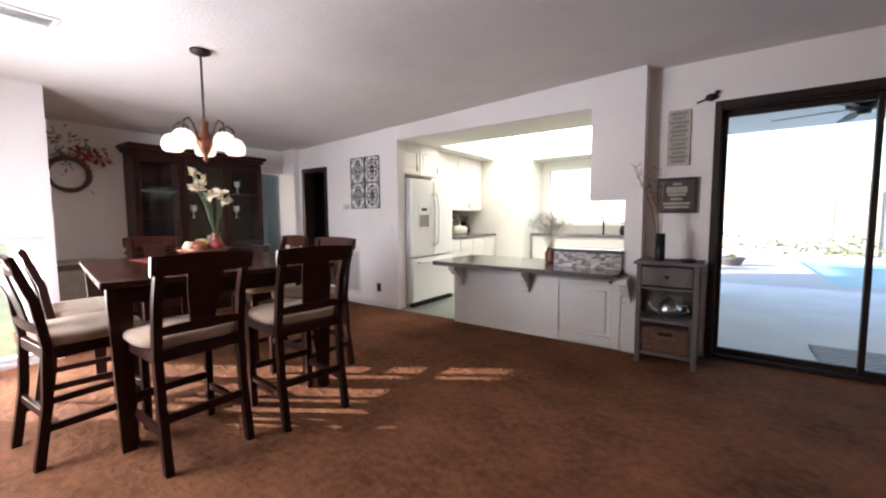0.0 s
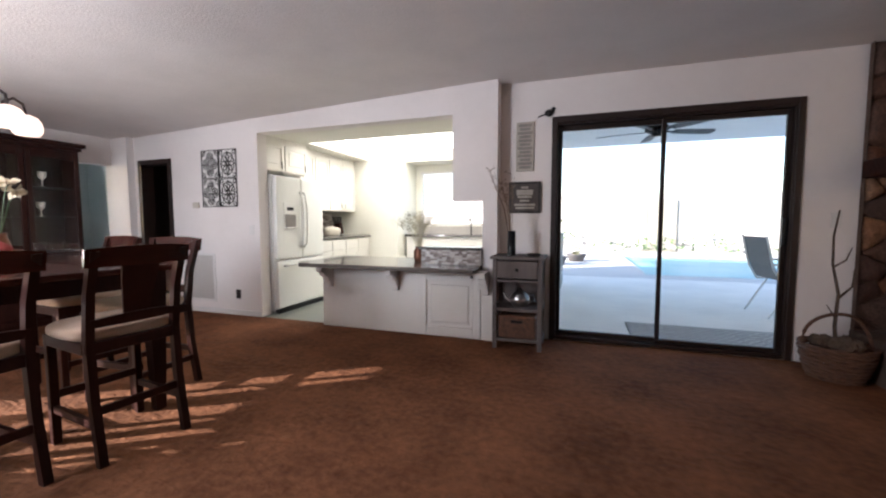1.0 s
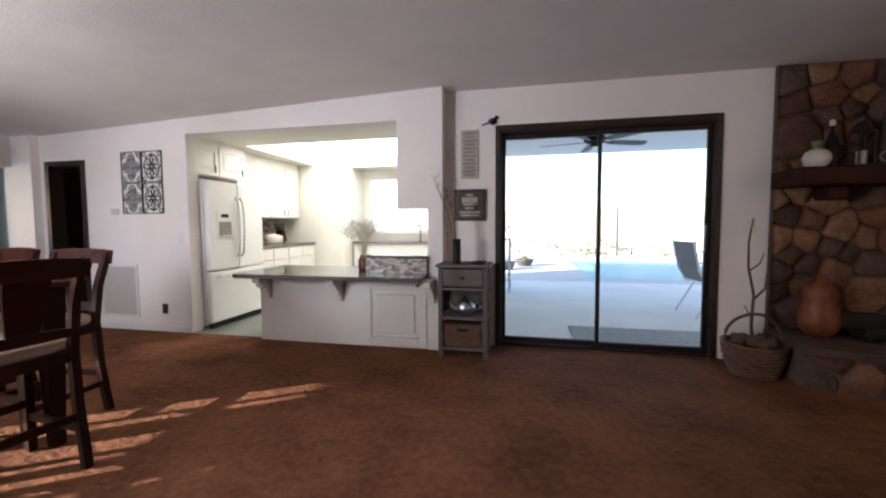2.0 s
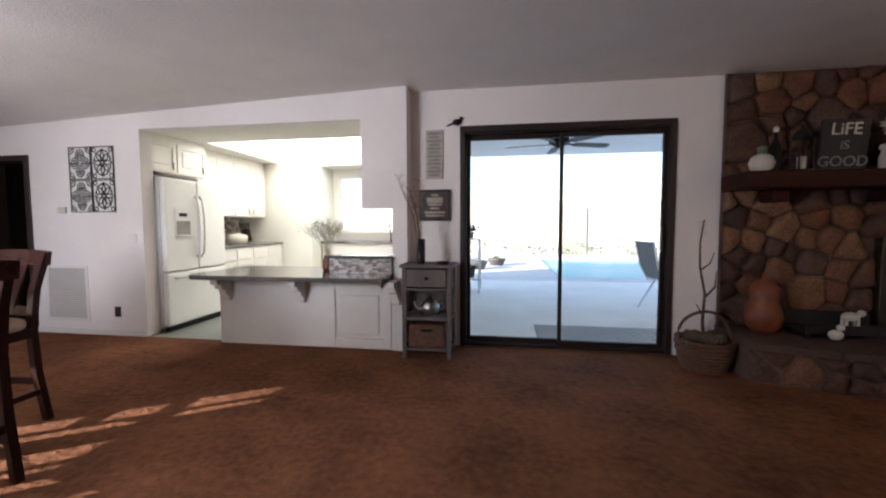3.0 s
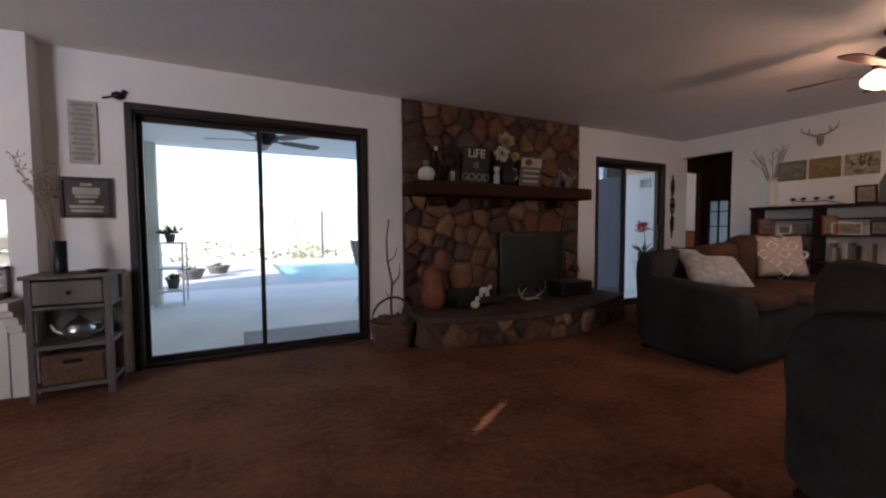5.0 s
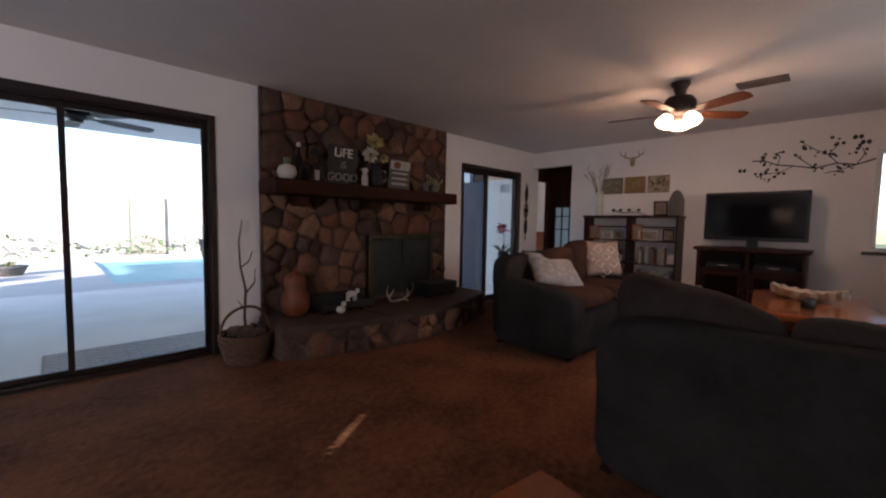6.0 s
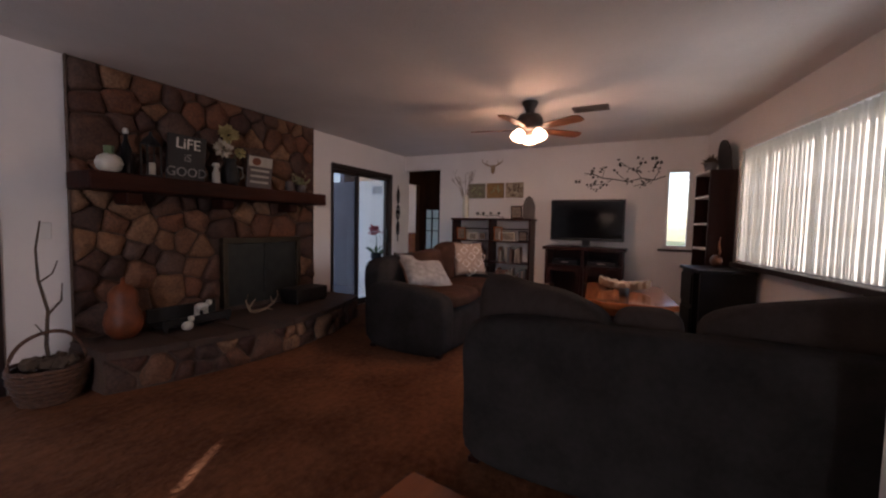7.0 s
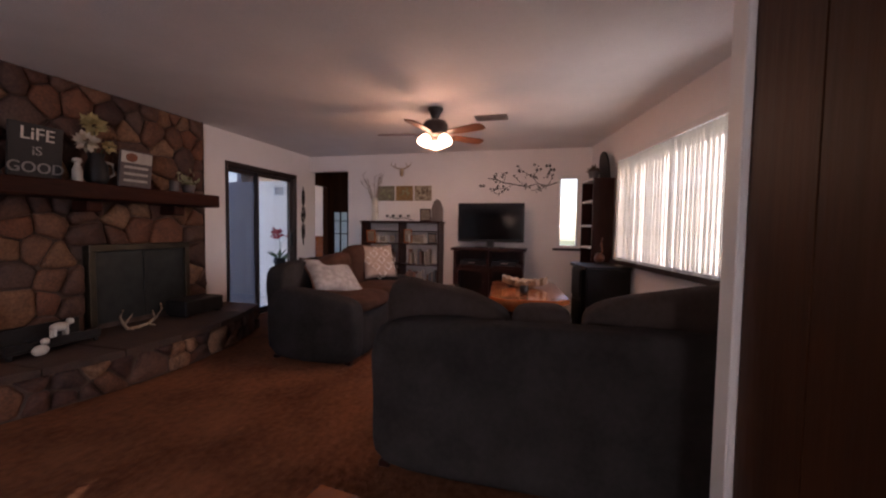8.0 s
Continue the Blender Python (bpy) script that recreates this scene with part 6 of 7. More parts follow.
# ---- living room ----
def sofa(name, m, length, cushions, label, arm_h, back_h, back_mat, seats=2):
    """A sofa facing +x, its back along y at x = 0, from y = 0 to -length. cushions: (start, end, height at start, height at end)."""
    s = thing(name, m, label, "sofa")
    fab = M["sofa"]
    part("base", moved(cushion_mesh(0.86, length - 0.10, 0.42, 0.0, 6, k=12), pose(0.49, -length / 2, 0.02)), fab, s, smooth=True)
    bk = cushion_mesh(0.22, length - 0.02, back_h - 0.02, 0.04, 10, k=9)
    for v in bk.verts:
        v.co.x -= 0.04 * (v.co.z / back_h) ** 2
        v.co.z += 0.010 * noise.noise(v.co * 2.3) * v.co.z / back_h
        v.co.y *= 1 - 0.03 * (v.co.z / back_h) ** 3
    part("back", moved(bk, pose(0.12, -length / 2, 0.02)), fab, s, smooth=True)
    for y in (-0.10, -length + 0.10):
        a = cushion_mesh(0.88, 0.22, arm_h - 0.02, 0.10, 9, k=7)
        for v in a.verts:
            v.co.y *= 1 + 0.16 * math.exp(-((v.co.z - arm_h * 0.72) / 0.10) ** 2)
            v.co.z -= 0.05 * (v.co.x / 0.44) * v.co.z / arm_h
        part("arm", moved(a, pose(0.50, y, 0.02)), fab, s, smooth=True)
    w = (length - 0.40) / seats
    for i in range(seats):
        y = -0.20 - w * (i + 0.5)
        part("seat_cushion", moved(cushion_mesh(0.66, w - 0.01, 0.16, 0.22, 7), pose(0.60, y, 0.42)), back_mat, s, smooth=True)
    for y0, y1, h0, h1 in cushions:
        wid = y0 - y1
        b = cushion_mesh(0.24, wid, 1.0, 0.06, 11, k=5)
        for v in b.verts:
            t = 0.5 - v.co.y / wid
            z = v.co.z * ((h0 + (h1 - h0) * t) - 0.50 + 0.012 * noise.noise(Vector((v.co.y * 5, v.co.x * 5, h0 * 9))))
            v.co = Vector((v.co.x - 0.06 * z + 0.03 * math.sin(t * 3.1), v.co.y, z))
        part("back_cushion", moved(b, pose(0.27, (y0 + y1) / 2, 0.50)), back_mat, s, smooth=True)
    for x in (0.10, 0.85):
        for y in (-0.07, -length + 0.07):
            part("foot", B((x - 0.03, y - 0.03, 0, x + 0.03, y + 0.03, 0.03), bevel=0.004), M["espresso"], s)
    return s


sofa("sofa", pose(3.42, 0.30, 0), 2.05, [(-0.04, -0.70, 1.0, 0.85), (-0.70, -1.00, 0.87, 0.86), (-1.04, -1.95, 0.90, 1.04)], "long charcoal fabric sofa seen from behind", 0.70, 0.80, M["sofa_top"], 3)
sofa("loveseat", pose(6.66, 2.0, 0, 0, 0, -90), 1.88, [(-0.10, -0.75, 1.03, 1.0), (-0.78, -1.40, 0.97, 0.90)], "charcoal loveseat with brown back cushions", 0.63, 0.89, M["cushion"])


def throw_pillow(m, material, label, trim=None, size=(0.46, 0.44, 0.15), piping=None):
    p = thing("throw_pillow", m, label, "pillow")
    part("cover", pillow_mesh(*size), material, p, smooth=True)
    if piping:
        w, h = size[0] / 2, size[1]
        edge_pts = []
        for (ua, va), (ub, vb) in (((-1, -1), (1, -1)), ((1, -1), (1, 1)), ((1, 1), (-1, 1)), ((-1, 1), (-1, -1))):
            for q in range(8):
                u, v = ua + (ub - ua) * q / 8, va + (vb - va) * q / 8
                pin = 1 - 0.10 * (1 - abs(u * v))
                edge_pts.append((u * w * pin, 0, (v * pin + 1) * h / 2))
        part("piping", tube(edge_pts + edge_pts[:1], 0.011, n=6), piping, p, "dark corded edge", True)
    if trim:
        bm = bmesh.new()
        for i in range(-2, 3):
            for j in range(-2, 3):
                if (i + j) % 2 == 0 and abs(i) + abs(j) < 3:
                    for s in (-1, 1):
                        u, v = i * 0.085, j * 0.085
                        puff = ((1 - (u / 0.23) ** 2) * (1 - (v / 0.22) ** 2)) ** 0.45 * 0.075 + 0.001
                        ring = [(u + 0.05 * math.cos(t), s * puff, 0.22 + v + 0.05 * math.sin(t)) for t in (0, 1.571, 3.1416, 4.712, 6.283)]
                        tube(ring, 0.008, n=4, bm=bm)
        part("print", bm, trim, p, "pale lattice print")
    return p


throw_pillow(pose(5.22, 1.42, 0.585, -56, 10, -30), M["pillow"], "silvery grey throw pillow slumped over the sofa arm", None, (0.60, 0.52, 0.17), M["wicker"])
throw_pillow(pose(6.22, 1.42, 0.62, -22, 0, -38), M["pillow_pink"], "faded pink lattice throw pillow", M["pillow_light"])

throw_pillow(pose(3.99, 0.09, 0.565, -16, 0, 96), M["pillow_pink"], "faded cream throw pillow leaning on the long sofa's back", None, (0.30, 0.375, 0.13))

ct = thing("coffee_table", pose(6.05, -0.36, 0, 0, 0, 6), "orange oak coffee table with clipped corners", "coffee table")
part("top", slab_poly([(-0.72, -0.24), (-0.60, -0.38), (0.60, -0.38), (0.72, -0.24), (0.72, 0.24), (0.60, 0.38), (-0.60, 0.38), (-0.72, 0.24)], 0.55, 0.60, 0.010), M["oak"], ct)
part("apron", B((-0.58, -0.30, 0.46, 0.58, 0.30, 0.55)), M["oak"], ct)
for sx in (-1, 1):
    for sy in (-1, 1):
        part("leg", lathe([(0.03, 0), (0.035, 0.05), (0.028, 0.12), (0.045, 0.30), (0.045, 0.46)], 12, (sx * 0.54, sy * 0.27, 0)), M["oak"], ct, smooth=True)
o = thing("driftwood_bowl", pose(6.18, -0.34, 0.601, 0, 0, 82), "long carved driftwood bowl on the coffee table", "bowl")
bm = bmesh.new()
rings = []
for k in range(15):
    u = -1 + k / 7
    wid, lift = 0.035 + 0.085 * (1 - u * u) ** 0.6, 0.045 * u * u
    wob = 0.018 * math.sin(k * 2.3)
    rings.append([bm.verts.new((0.25 * u, q * wid + wob, 0.004 + lift + z + 0.010 * math.sin(k * 3.1 + q * 4) * (z > 0.02))) for q, z in
                  ((-0.45, 0), (-0.8, 0.03), (-1.0, 0.075), (-0.85, 0.078), (-0.5, 0.035), (0, 0.022), (0.5, 0.035), (0.85, 0.078), (1.0, 0.075), (0.8, 0.03), (0.45, 0))])
for a, b in zip(rings, rings[1:]):
    for q in range(11):
        bm.faces.new((a[q], b[q], b[(q + 1) % 11], a[(q + 1) % 11]))
bm.faces.new(rings[0])
bm.faces.new(rings[-1][::-1])
bmesh.ops.recalc_face_normals(bm, faces=bm.faces)
part("bowl", bm, M["antler"], o)
o = thing("glass_candle", pose(5.72, -0.36, 0.601), "small dark candle jar on the coffee table", "candle")
part("jar", lathe([(0.04, 0), (0.045, 0.01), (0.045, 0.08), (0.04, 0.08), (0, 0.05)], 14), M["iron"], o, smooth=True)

# wooden board on the carpet behind the sofa
o = thing("wooden_chest", pose(2.94, 0.18, 0, 0, 0, -8), "low orange wooden box on the carpet", "box")
part("box", B((-0.26, -0.42, 0, 0.26, 0.30, 0.035), bevel=0.006), M["oak"], o)

# ---- television wall ----
def tv_stand():
    s = thing("tv_stand", pose(7.43, 0.235, 0), "dark cherry television cabinet with glass doors", "tv stand")
    part("body", B((-0.20, -0.50, 0.04, 0.20, 0.50, 0.12), (-0.20, -0.50, 0.12, 0.20, -0.47, 0.94), (-0.20, 0.47, 0.12, 0.20, 0.50, 0.94), (0.18, -0.47, 0.12, 0.20, 0.47, 0.94), (-0.20, -0.02, 0.12, 0.18, 0.02, 0.94)), M["espresso"], s)
    part("top", B((-0.23, -0.535, 0.94, 0.215, 0.535, 0.98), bevel=0.006), M["espresso"], s)
    part("plinth", B((-0.18, -0.48, 0, 0.19, 0.48, 0.04)), M["espresso"], s)
    for a, b in ((-0.465, -0.025), (0.025, 0.465)):
        d = part("door", B((-0.215, a, 0.13, -0.20, a + 0.05, 0.70), (-0.215, b - 0.05, 0.13, -0.20, b, 0.70), (-0.215, a + 0.05, 0.13, -0.20, b - 0.05, 0.18), (-0.215, a + 0.05, 0.65, -0.20, b - 0.05, 0.70), bevel=0.003), M["espresso"], s)
        part("pane", B((-0.21, a + 0.05, 0.18, -0.206, b - 0.05, 0.65)), M["pane"], d)
        part("shelf", B((-0.19, a + 0.005, 0.71, 0.18, b - 0.005, 0.73)), M["espresso"], s)
        part("knob", ball((-0.228, (b if a < 0 else a) * 0.92 + (-0.03 if a < 0 else 0.03), 0.50), 0.013), M["brass"], d)
    return s


tv_stand()
for y, w in ((0.0, 0.36), (0.47, 0.34)):
    o = thing("media_player", pose(7.40, y, 0.731), "black media box on the stand's shelf", "media player")
    part("case", B((-0.15, -w / 2, 0, 0.12, w / 2, 0.07), bevel=0.004), M["black"], o)
    part("display", B((-0.153, -0.05, 0.03, -0.15, 0.05, 0.045)), M["softgrey"], o)
tv = thing("television", pose(7.38, 0.22, 0.98), "black flat-screen television, switched off", "television")
part("stand_foot", slab_poly([(0.09 * math.cos(t), 0.22 * math.sin(t)) for t in np.linspace(0, 6.0, 20)], 0, 0.015, 0.004), M["black"], tv)
part("neck", B((-0.02, -0.05, 0.015, 0.02, 0.05, 0.12)), M["black"], tv)
part("bezel", B((-0.03, -0.48, 0.085, 0.03, 0.48, 0.65), bevel=0.008, seg=2), M["black"], tv)
part("screen", B((-0.0335, -0.455, 0.125, -0.0295, 0.455, 0.628)), M["tvscreen"], tv, "glossy black screen")


def bookcase():
    s = thing("bookcase", pose(7.49, 1.62, 0), "low dark double bookcase with photographs and books", "bookcase")
    for y in (-0.62, 0.0, 0.62):
        part("side_panel", B((-0.15, y - 0.012, 0, 0.15, y + 0.012, 1.33)), M["espresso"], s)
    part("top", B((-0.165, -0.65, 1.33, 0.16, 0.65, 1.36), bevel=0.004), M["espresso"], s)
    part("kick_board", B((0.14, -0.608, 0.0, 0.15, 0.608, 0.36)), M["espresso"], s)
    for a, b in ((-0.608, -0.012), (0.012, 0.608)):
        for z in (0.05, 0.36, 0.68, 1.0):
            part("shelf", B((-0.15, a, z, 0.14, b, z + 0.02)), M["espresso"], s)
        part("rear_shelf", B((0.0, a, 1.19, 0.14, b, 1.21)), M["espresso"], s)
    return s


bookcase()
bkm = {}
for (a, b) in ((1.02, 1.59), (1.65, 2.20)):
    for z in (0.38, 0.70):
        y = a + random.uniform(0.01, 0.06)
        while y < b - 0.06:
            if random.random() < 0.12:
                y += random.uniform(0.04, 0.10)
                continue
            w, h = random.choice((0.02, 0.03, 0.04)), random.choice((0.17, 0.20, 0.23))
            o = tagged(new("book", bkm[(w, h)]) if (w, h) in bkm else link_mesh("book", B((-0.07, 0, 0, 0.07, w, h), bevel=0.002), M["book"]), "worn book on a bookcase shelf", "book", "books in the bookcase")
            bkm[(w, h)] = o.data
            o.matrix_world = pose(7.44, y, z + 0.001)
            y += w + 0.003


def photo_frame(m, w, h, label, rim="espresso", pic="photo"):
    p = thing("photo_frame", m, label, "photo frame")
    part("frame", B((-0.008, -w / 2, 0, 0.008, -w / 2 + 0.018, h), (-0.008, w / 2 - 0.018, 0, 0.008, w / 2, h), (-0.008, -w / 2 + 0.018, 0, 0.008, w / 2 - 0.018, 0.018), (-0.008, -w / 2 + 0.018, h - 0.018, 0.008, w / 2 - 0.018, h)), M[rim], p)
    part("print", B((-0.003, -w / 2 + 0.018, 0.018, 0.006, w / 2 - 0.018, h - 0.018)), M[pic], p)
    return p


for y, z, w, h, rim in ((2.12, 1.02, 0.15, 0.20, "oak"), (1.92, 1.02, 0.14, 0.12, "cream"), (1.76, 1.02, 0.12, 0.13, "steel"), (1.50, 1.02, 0.14, 0.22, "oak"), (1.36, 1.02, 0.26, 0.14, "paper"), (1.11, 1.02, 0.14, 0.16, "black")):
    photo_frame(pose(7.42, y, z, 0, -6, 0), w, h, "small framed photograph on the bookcase shelf", rim)
photo_frame(pose(7.42, 1.22, 1.362, 0, -8, 0), 0.17, 0.19, "dark framed photograph on the bookcase top")
o = thing("carved_plaque", pose(7.46, 1.05, 1.362), "pointed grey wooden plaque leaning on the wall", "plaque")
bm = slab_poly([(-0.09, 0), (0.09, 0), (0.09, 0.20), (0.05, 0.30), (0, 0.34), (-0.05, 0.30), (-0.09, 0.20)], -0.01, 0.01)
part("board", moved(bm, Matrix(((0, 0, 1, 0), (1, 0, 0, 0), (0, 1, 0, 0), (0, 0, 0, 1)))), M["greywood"], o)
o = thing("birch_vase", pose(7.46, 2.08, 1.361), "tall white birch-bark vase with bare branches", "vase")
part("vase", lathe([(0.05, 0), (0.055, 0.02), (0.05, 0.30), (0.045, 0.36), (0.04, 0.36), (0, 0.30)], 16), M["cream"], o, smooth=True)
bm = bmesh.new()
for k in range(9):
    tip = Vector((random.uniform(-0.08, 0.08), random.uniform(-0.20, 0.24), random.uniform(0.6, 0.78)))
    mid = Vector((tip.x * 0.3, tip.y * 0.45, 0.48))
    tube([(0, 0, 0.2), mid, tip], 0.006, 0.002, 5, bm)
    for j in range(3):
        q = mid.lerp(tip, random.uniform(0.2, 0.9))
        tube([q, q + Vector((0, random.uniform(-0.06, 0.06), 0.07))], 0.004, 0.002, 4, bm)
part("branches", bm, M["twig"], o)
o = thing("bird_branch_ornament", pose(7.44, 1.66, 1.361), "black metal branch ornament with small birds", "ornament")
bm = tube([(0, -0.24, 0.01), (0, -0.1, 0.05), (0, 0.05, 0.04), (0, 0.22, 0.07)], 0.006, n=5)
for y in (-0.15, -0.02, 0.1, 0.2):
    ball((0, y, 0.08), 0.022, bm=bm, sub=1, squash=(0.8, 1.4, 0.9))
    tube([(0, y, 0.03), (0, y, 0.08)], 0.003, n=4, bm=bm)
part("metalwork", bm, M["iron"], o)
for k, (y, art) in enumerate(((1.965, "art1"), (1.65, "art2"), (1.335, "art3"))):
    o = thing("canvas_print", pose(7.66, y, 1.69), "square leaf-print canvas on the wall", "picture", "three square canvases")
    part("canvas", B((-0.03, -0.14, 0, 0, 0.14, 0.235), bevel=0.003), M[art], o)
    bm = bmesh.new()
    for j in range(14):
        leaf_quad(bm, (-0.032, random.uniform(-0.09, 0.09), random.uniform(0.04, 0.17)), (0.0, random.gauss(0, 1), random.gauss(0.4, 1)), 0.07, 0.4)
    for v in bm.verts:
        v.co.x = -0.0325
        v.co.y, v.co.z = max(-0.135, min(0.135, v.co.y)), max(0.005, min(0.23, v.co.z))
    part("leaf_motif", bm, M["bark"] if k == 2 else M["sage"], o)
o = thing("antler_mount", pose(7.65, 1.69, 2.08), "small mounted antler skull on the wall", "antlers")
bm = ball((-0.03, 0, 0.06), 0.05, squash=(0.6, 0.7, 1.5))
for s in (-1, 1):
    tube([(-0.03, s * 0.03, 0.11), (-0.06, s * 0.10, 0.13), (-0.07, s * 0.16, 0.17), (-0.06, s * 0.17, 0.22)], 0.012, 0.005, 6, bm)
    tube([(-0.06, s * 0.10, 0.13), (-0.07, s * 0.09, 0.20)], 0.009, 0.004, 6, bm)
part("skull", bm, M["antler"], o)

# dark blossom branch decal
o = thing("branch_decal", pose(7.657, -0.15, 1.95), "dark blossoming branch decal with butterflies on the wall", "wall decal")
bm = bmesh.new()


def decal_stroke(pts, w):
    pts = [Vector((0, y, z)) for y, z in pts]
    for a, b in zip(pts, pts[1:]):
        tube([a, b], w, w * 0.8, 5, bm)


decal_stroke([(-0.56, 0.0), (-0.42, -0.05), (-0.28, -0.02), (-0.10, -0.06), (0.08, -0.02), (0.22, 0.0), (0.34, 0.06), (0.46, 0.07)], 0.008)
for st in ([(-0.42, -0.05), (-0.30, -0.10), (-0.18, -0.12)], [(-0.28, -0.02), (-0.20, 0.08), (-0.10, 0.14), (0.0, 0.22)], [(-0.20, 0.08), (-0.26, 0.16), (-0.25, 0.22)], [(0.08, -0.02), (0.18, -0.08), (0.26, -0.14)],
           [(0.22, 0.0), (0.20, 0.10), (0.26, 0.15)], [(-0.10, -0.06), (0.0, 0.03), (0.06, 0.09)], [(0.18, -0.08), (0.36, -0.10)], [(-0.42, -0.05), (-0.48, 0.06), (-0.46, 0.12)]):
    decal_stroke(st, 0.005)
for k in range(85):
    t = random.choice(((-0.10, 0.14), (-0.22, 0.08), (-0.25, 0.2), (0.0, 0.2), (0.2, -0.08), (0.3, -0.12), (0.22, 0.12), (0.05, 0.07), (-0.3, -0.09), (-0.46, 0.1), (0.36, 0.07), (-0.12, -0.06), (0.36, -0.1)))
    ball((0, t[0] + random.gauss(0, 0.035), t[1] + random.gauss(0, 0.03)), random.uniform(0.010, 0.02), bm=bm, sub=1, squash=(0.2, 1, 1))
for y, z in ((-0.42, 0.23), (0.55, -0.05), (-0.48, 0.17)):
    bf = bmesh.new()
    for s in (-1, 1):
        ball((0, y + s * 0.022, z + 0.01), 0.024, bm=bf, sub=1, squash=(0.05, 0.9, 1.1))
    part("butterfly", bf, M["ink"], o)
for v in bm.verts:
    v.co.x *= 0.25
part("branch", bm, M["ink"], o)

# wall ornament between door and hall
o = thing("metal_wall_ornament", pose(7.42, 3.355, 1.45), "tall dark scrolled iron wall ornament", "wall ornament")
bm = bmesh.new()
for z in (-0.28, 0.0, 0.28):
    tube([(0.05 * math.cos(t) * (1 - abs(z)), -0.012, z + 0.12 * math.sin(t)) for t in np.linspace(0, 6.283, 14)], 0.009, n=5, bm=bm)
    ball((0, -0.012, z), 0.035, bm=bm, sub=1, squash=(1, 0.4, 1.6))
tube([(0, -0.010, -0.5), (0, -0.010, 0.46)], 0.008, n=5, bm=bm)
part("ironwork", bm, M["iron"], o)

# corner desk and tower shelf along the south wall
o = thing("corner_desk", SM @ pose(1.275, -0.03, 0, 0, 0, 180), "black low desk with an open bay beside the tower shelf", "desk")
part("top", B((-0.31, 0, 0.835, 0.305, 0.48, 0.87), bevel=0.004), M["black"], o)
part("drawer_unit", B((-0.06, 0.01, 0.04, 0.295, 0.45, 0.835)), M["black"], o)
part("drawer", B((-0.05, 0.45, 0.50, 0.285, 0.465, 0.80), bevel=0.004), M["black"], o)
part("drawer", B((-0.05, 0.45, 0.10, 0.285, 0.465, 0.46), bevel=0.004), M["black"], o)
part("side_panel", B((-0.30, 0.01, 0, -0.265, 0.46, 0.835)), M["black"], o)
part("plinth", B((-0.04, 0.03, 0, 0.275, 0.40, 0.04)), M["black"], o)
tw = thing("tower_shelf", SM @ pose(0.725, -0.015, 0, 0, 0, 180), "tall dark shelf unit with white shelf edges", "shelf")
part("side_panel", B((-0.235, 0, 0, -0.21, 0.25, 1.885), bevel=0.003), M["espresso"], tw)
part("side_panel", B((0.21, 0, 0, 0.235, 0.25, 1.885), bevel=0.003), M["espresso"], tw)
part("back_panel", B((-0.21, 0, 0.03, 0.21, 0.012, 1.885)), M["espresso"], tw)
for z in (0.04, 0.40, 0.76, 1.03, 1.30, 1.60, 1.862):
    part("shelf", B((-0.21, 0.012, z, 0.21, 0.252, z + 0.022)), M["trim"], tw, "white shelf board")
o = thing("potted_fern", SM @ pose(0.62, -0.16, 1.885), "small dark pot of dry brown sprigs on the tower shelf", "plant")
part("pot", lathe([(0.05, 0), (0.07, 0.12), (0.06, 0.12), (0, 0.1)], 14), M["pot"], o, smooth=True)
bm = bmesh.new()
for k in range(40):
    d = Vector((random.gauss(0, 0.6), random.gauss(0, 0.6), random.uniform(0.2, 1)))
    leaf_quad(bm, (0, 0, 0.1), d, random.uniform(0.06, 0.13), 0.3)
part("leaves", bm, M["bark"], o)
o = thing("arched_panel", SM @ pose(0.80, -0.07, 1.885, 6, 0, 0), "dark arched metal panel on the tower shelf", "ornament")
bm = slab_poly([(-0.19, 0), (0.15, 0)] + [(-0.02 + 0.17 * math.cos(t), 0.14 + 0.20 * math.sin(t)) for t in np.linspace(0, math.pi, 12)], -0.008, 0.008)
part("panel", moved(bm, Matrix.Rotation(radians(90), 4, "X")), M["iron"], o)
o = thing("bent_ornament", SM @ pose(1.12, -0.22, 0.872), "small copper ornament on the desk", "ornament")
bm = ball((0, 0, 0.06), 0.07, squash=(1.5, 0.7, 0.9), rough=0.2)
tube([(0.05, 0, 0.08), (0.09, 0, 0.16), (0.05, 0, 0.24), (0.08, 0, 0.30)], 0.014, 0.008, 7, bm)
part("figure", bm, M["copper"], o, smooth=True)

# vertical blinds
vb = thing("vertical_blinds", SM @ pose(1.24, -0.055, 0), "white vertical fabric blinds, half turned", "blinds")
part("headrail", B((0, -0.03, 2.03, 2.54, 0.035, 2.08), bevel=0.003), M["trim"], vb)
vm = None
for k in range(-1, 39):
    if vm is None:
        bm = bmesh.new()
        a = [bm.verts.new((u * 0.038, 0.008 * (1 - u * u), z)) for z in (0.0, 1.07) for u in (-1, -0.5, 0, 0.5, 1)]
        b = [bm.verts.new((u * 0.038, 0.008 * (1 - u * u) + 0.0015, z)) for z in (0.0, 1.07) for u in (-1, -0.5, 0, 0.5, 1)]
        for q, fl in ((a, 0), (b, 1)):
            for i in range(4):
                f = (q[i], q[i + 1], q[i + 6], q[i + 5])
                bm.faces.new(f[::-1] if fl else f)
        ob = part("slat", bm, M["blind"], vb)
        vm = ob.data
    else:
        ob = new("slat", vm)
        ob.parent = vb
    ob.location, ob.rotation_euler = (0.055 + k * 0.0643 + (0.02 if k < 0 else 0), 0, 0.955), (0, 0, radians(85 if k < 0 else 55 + random.uniform(-8, 8)))

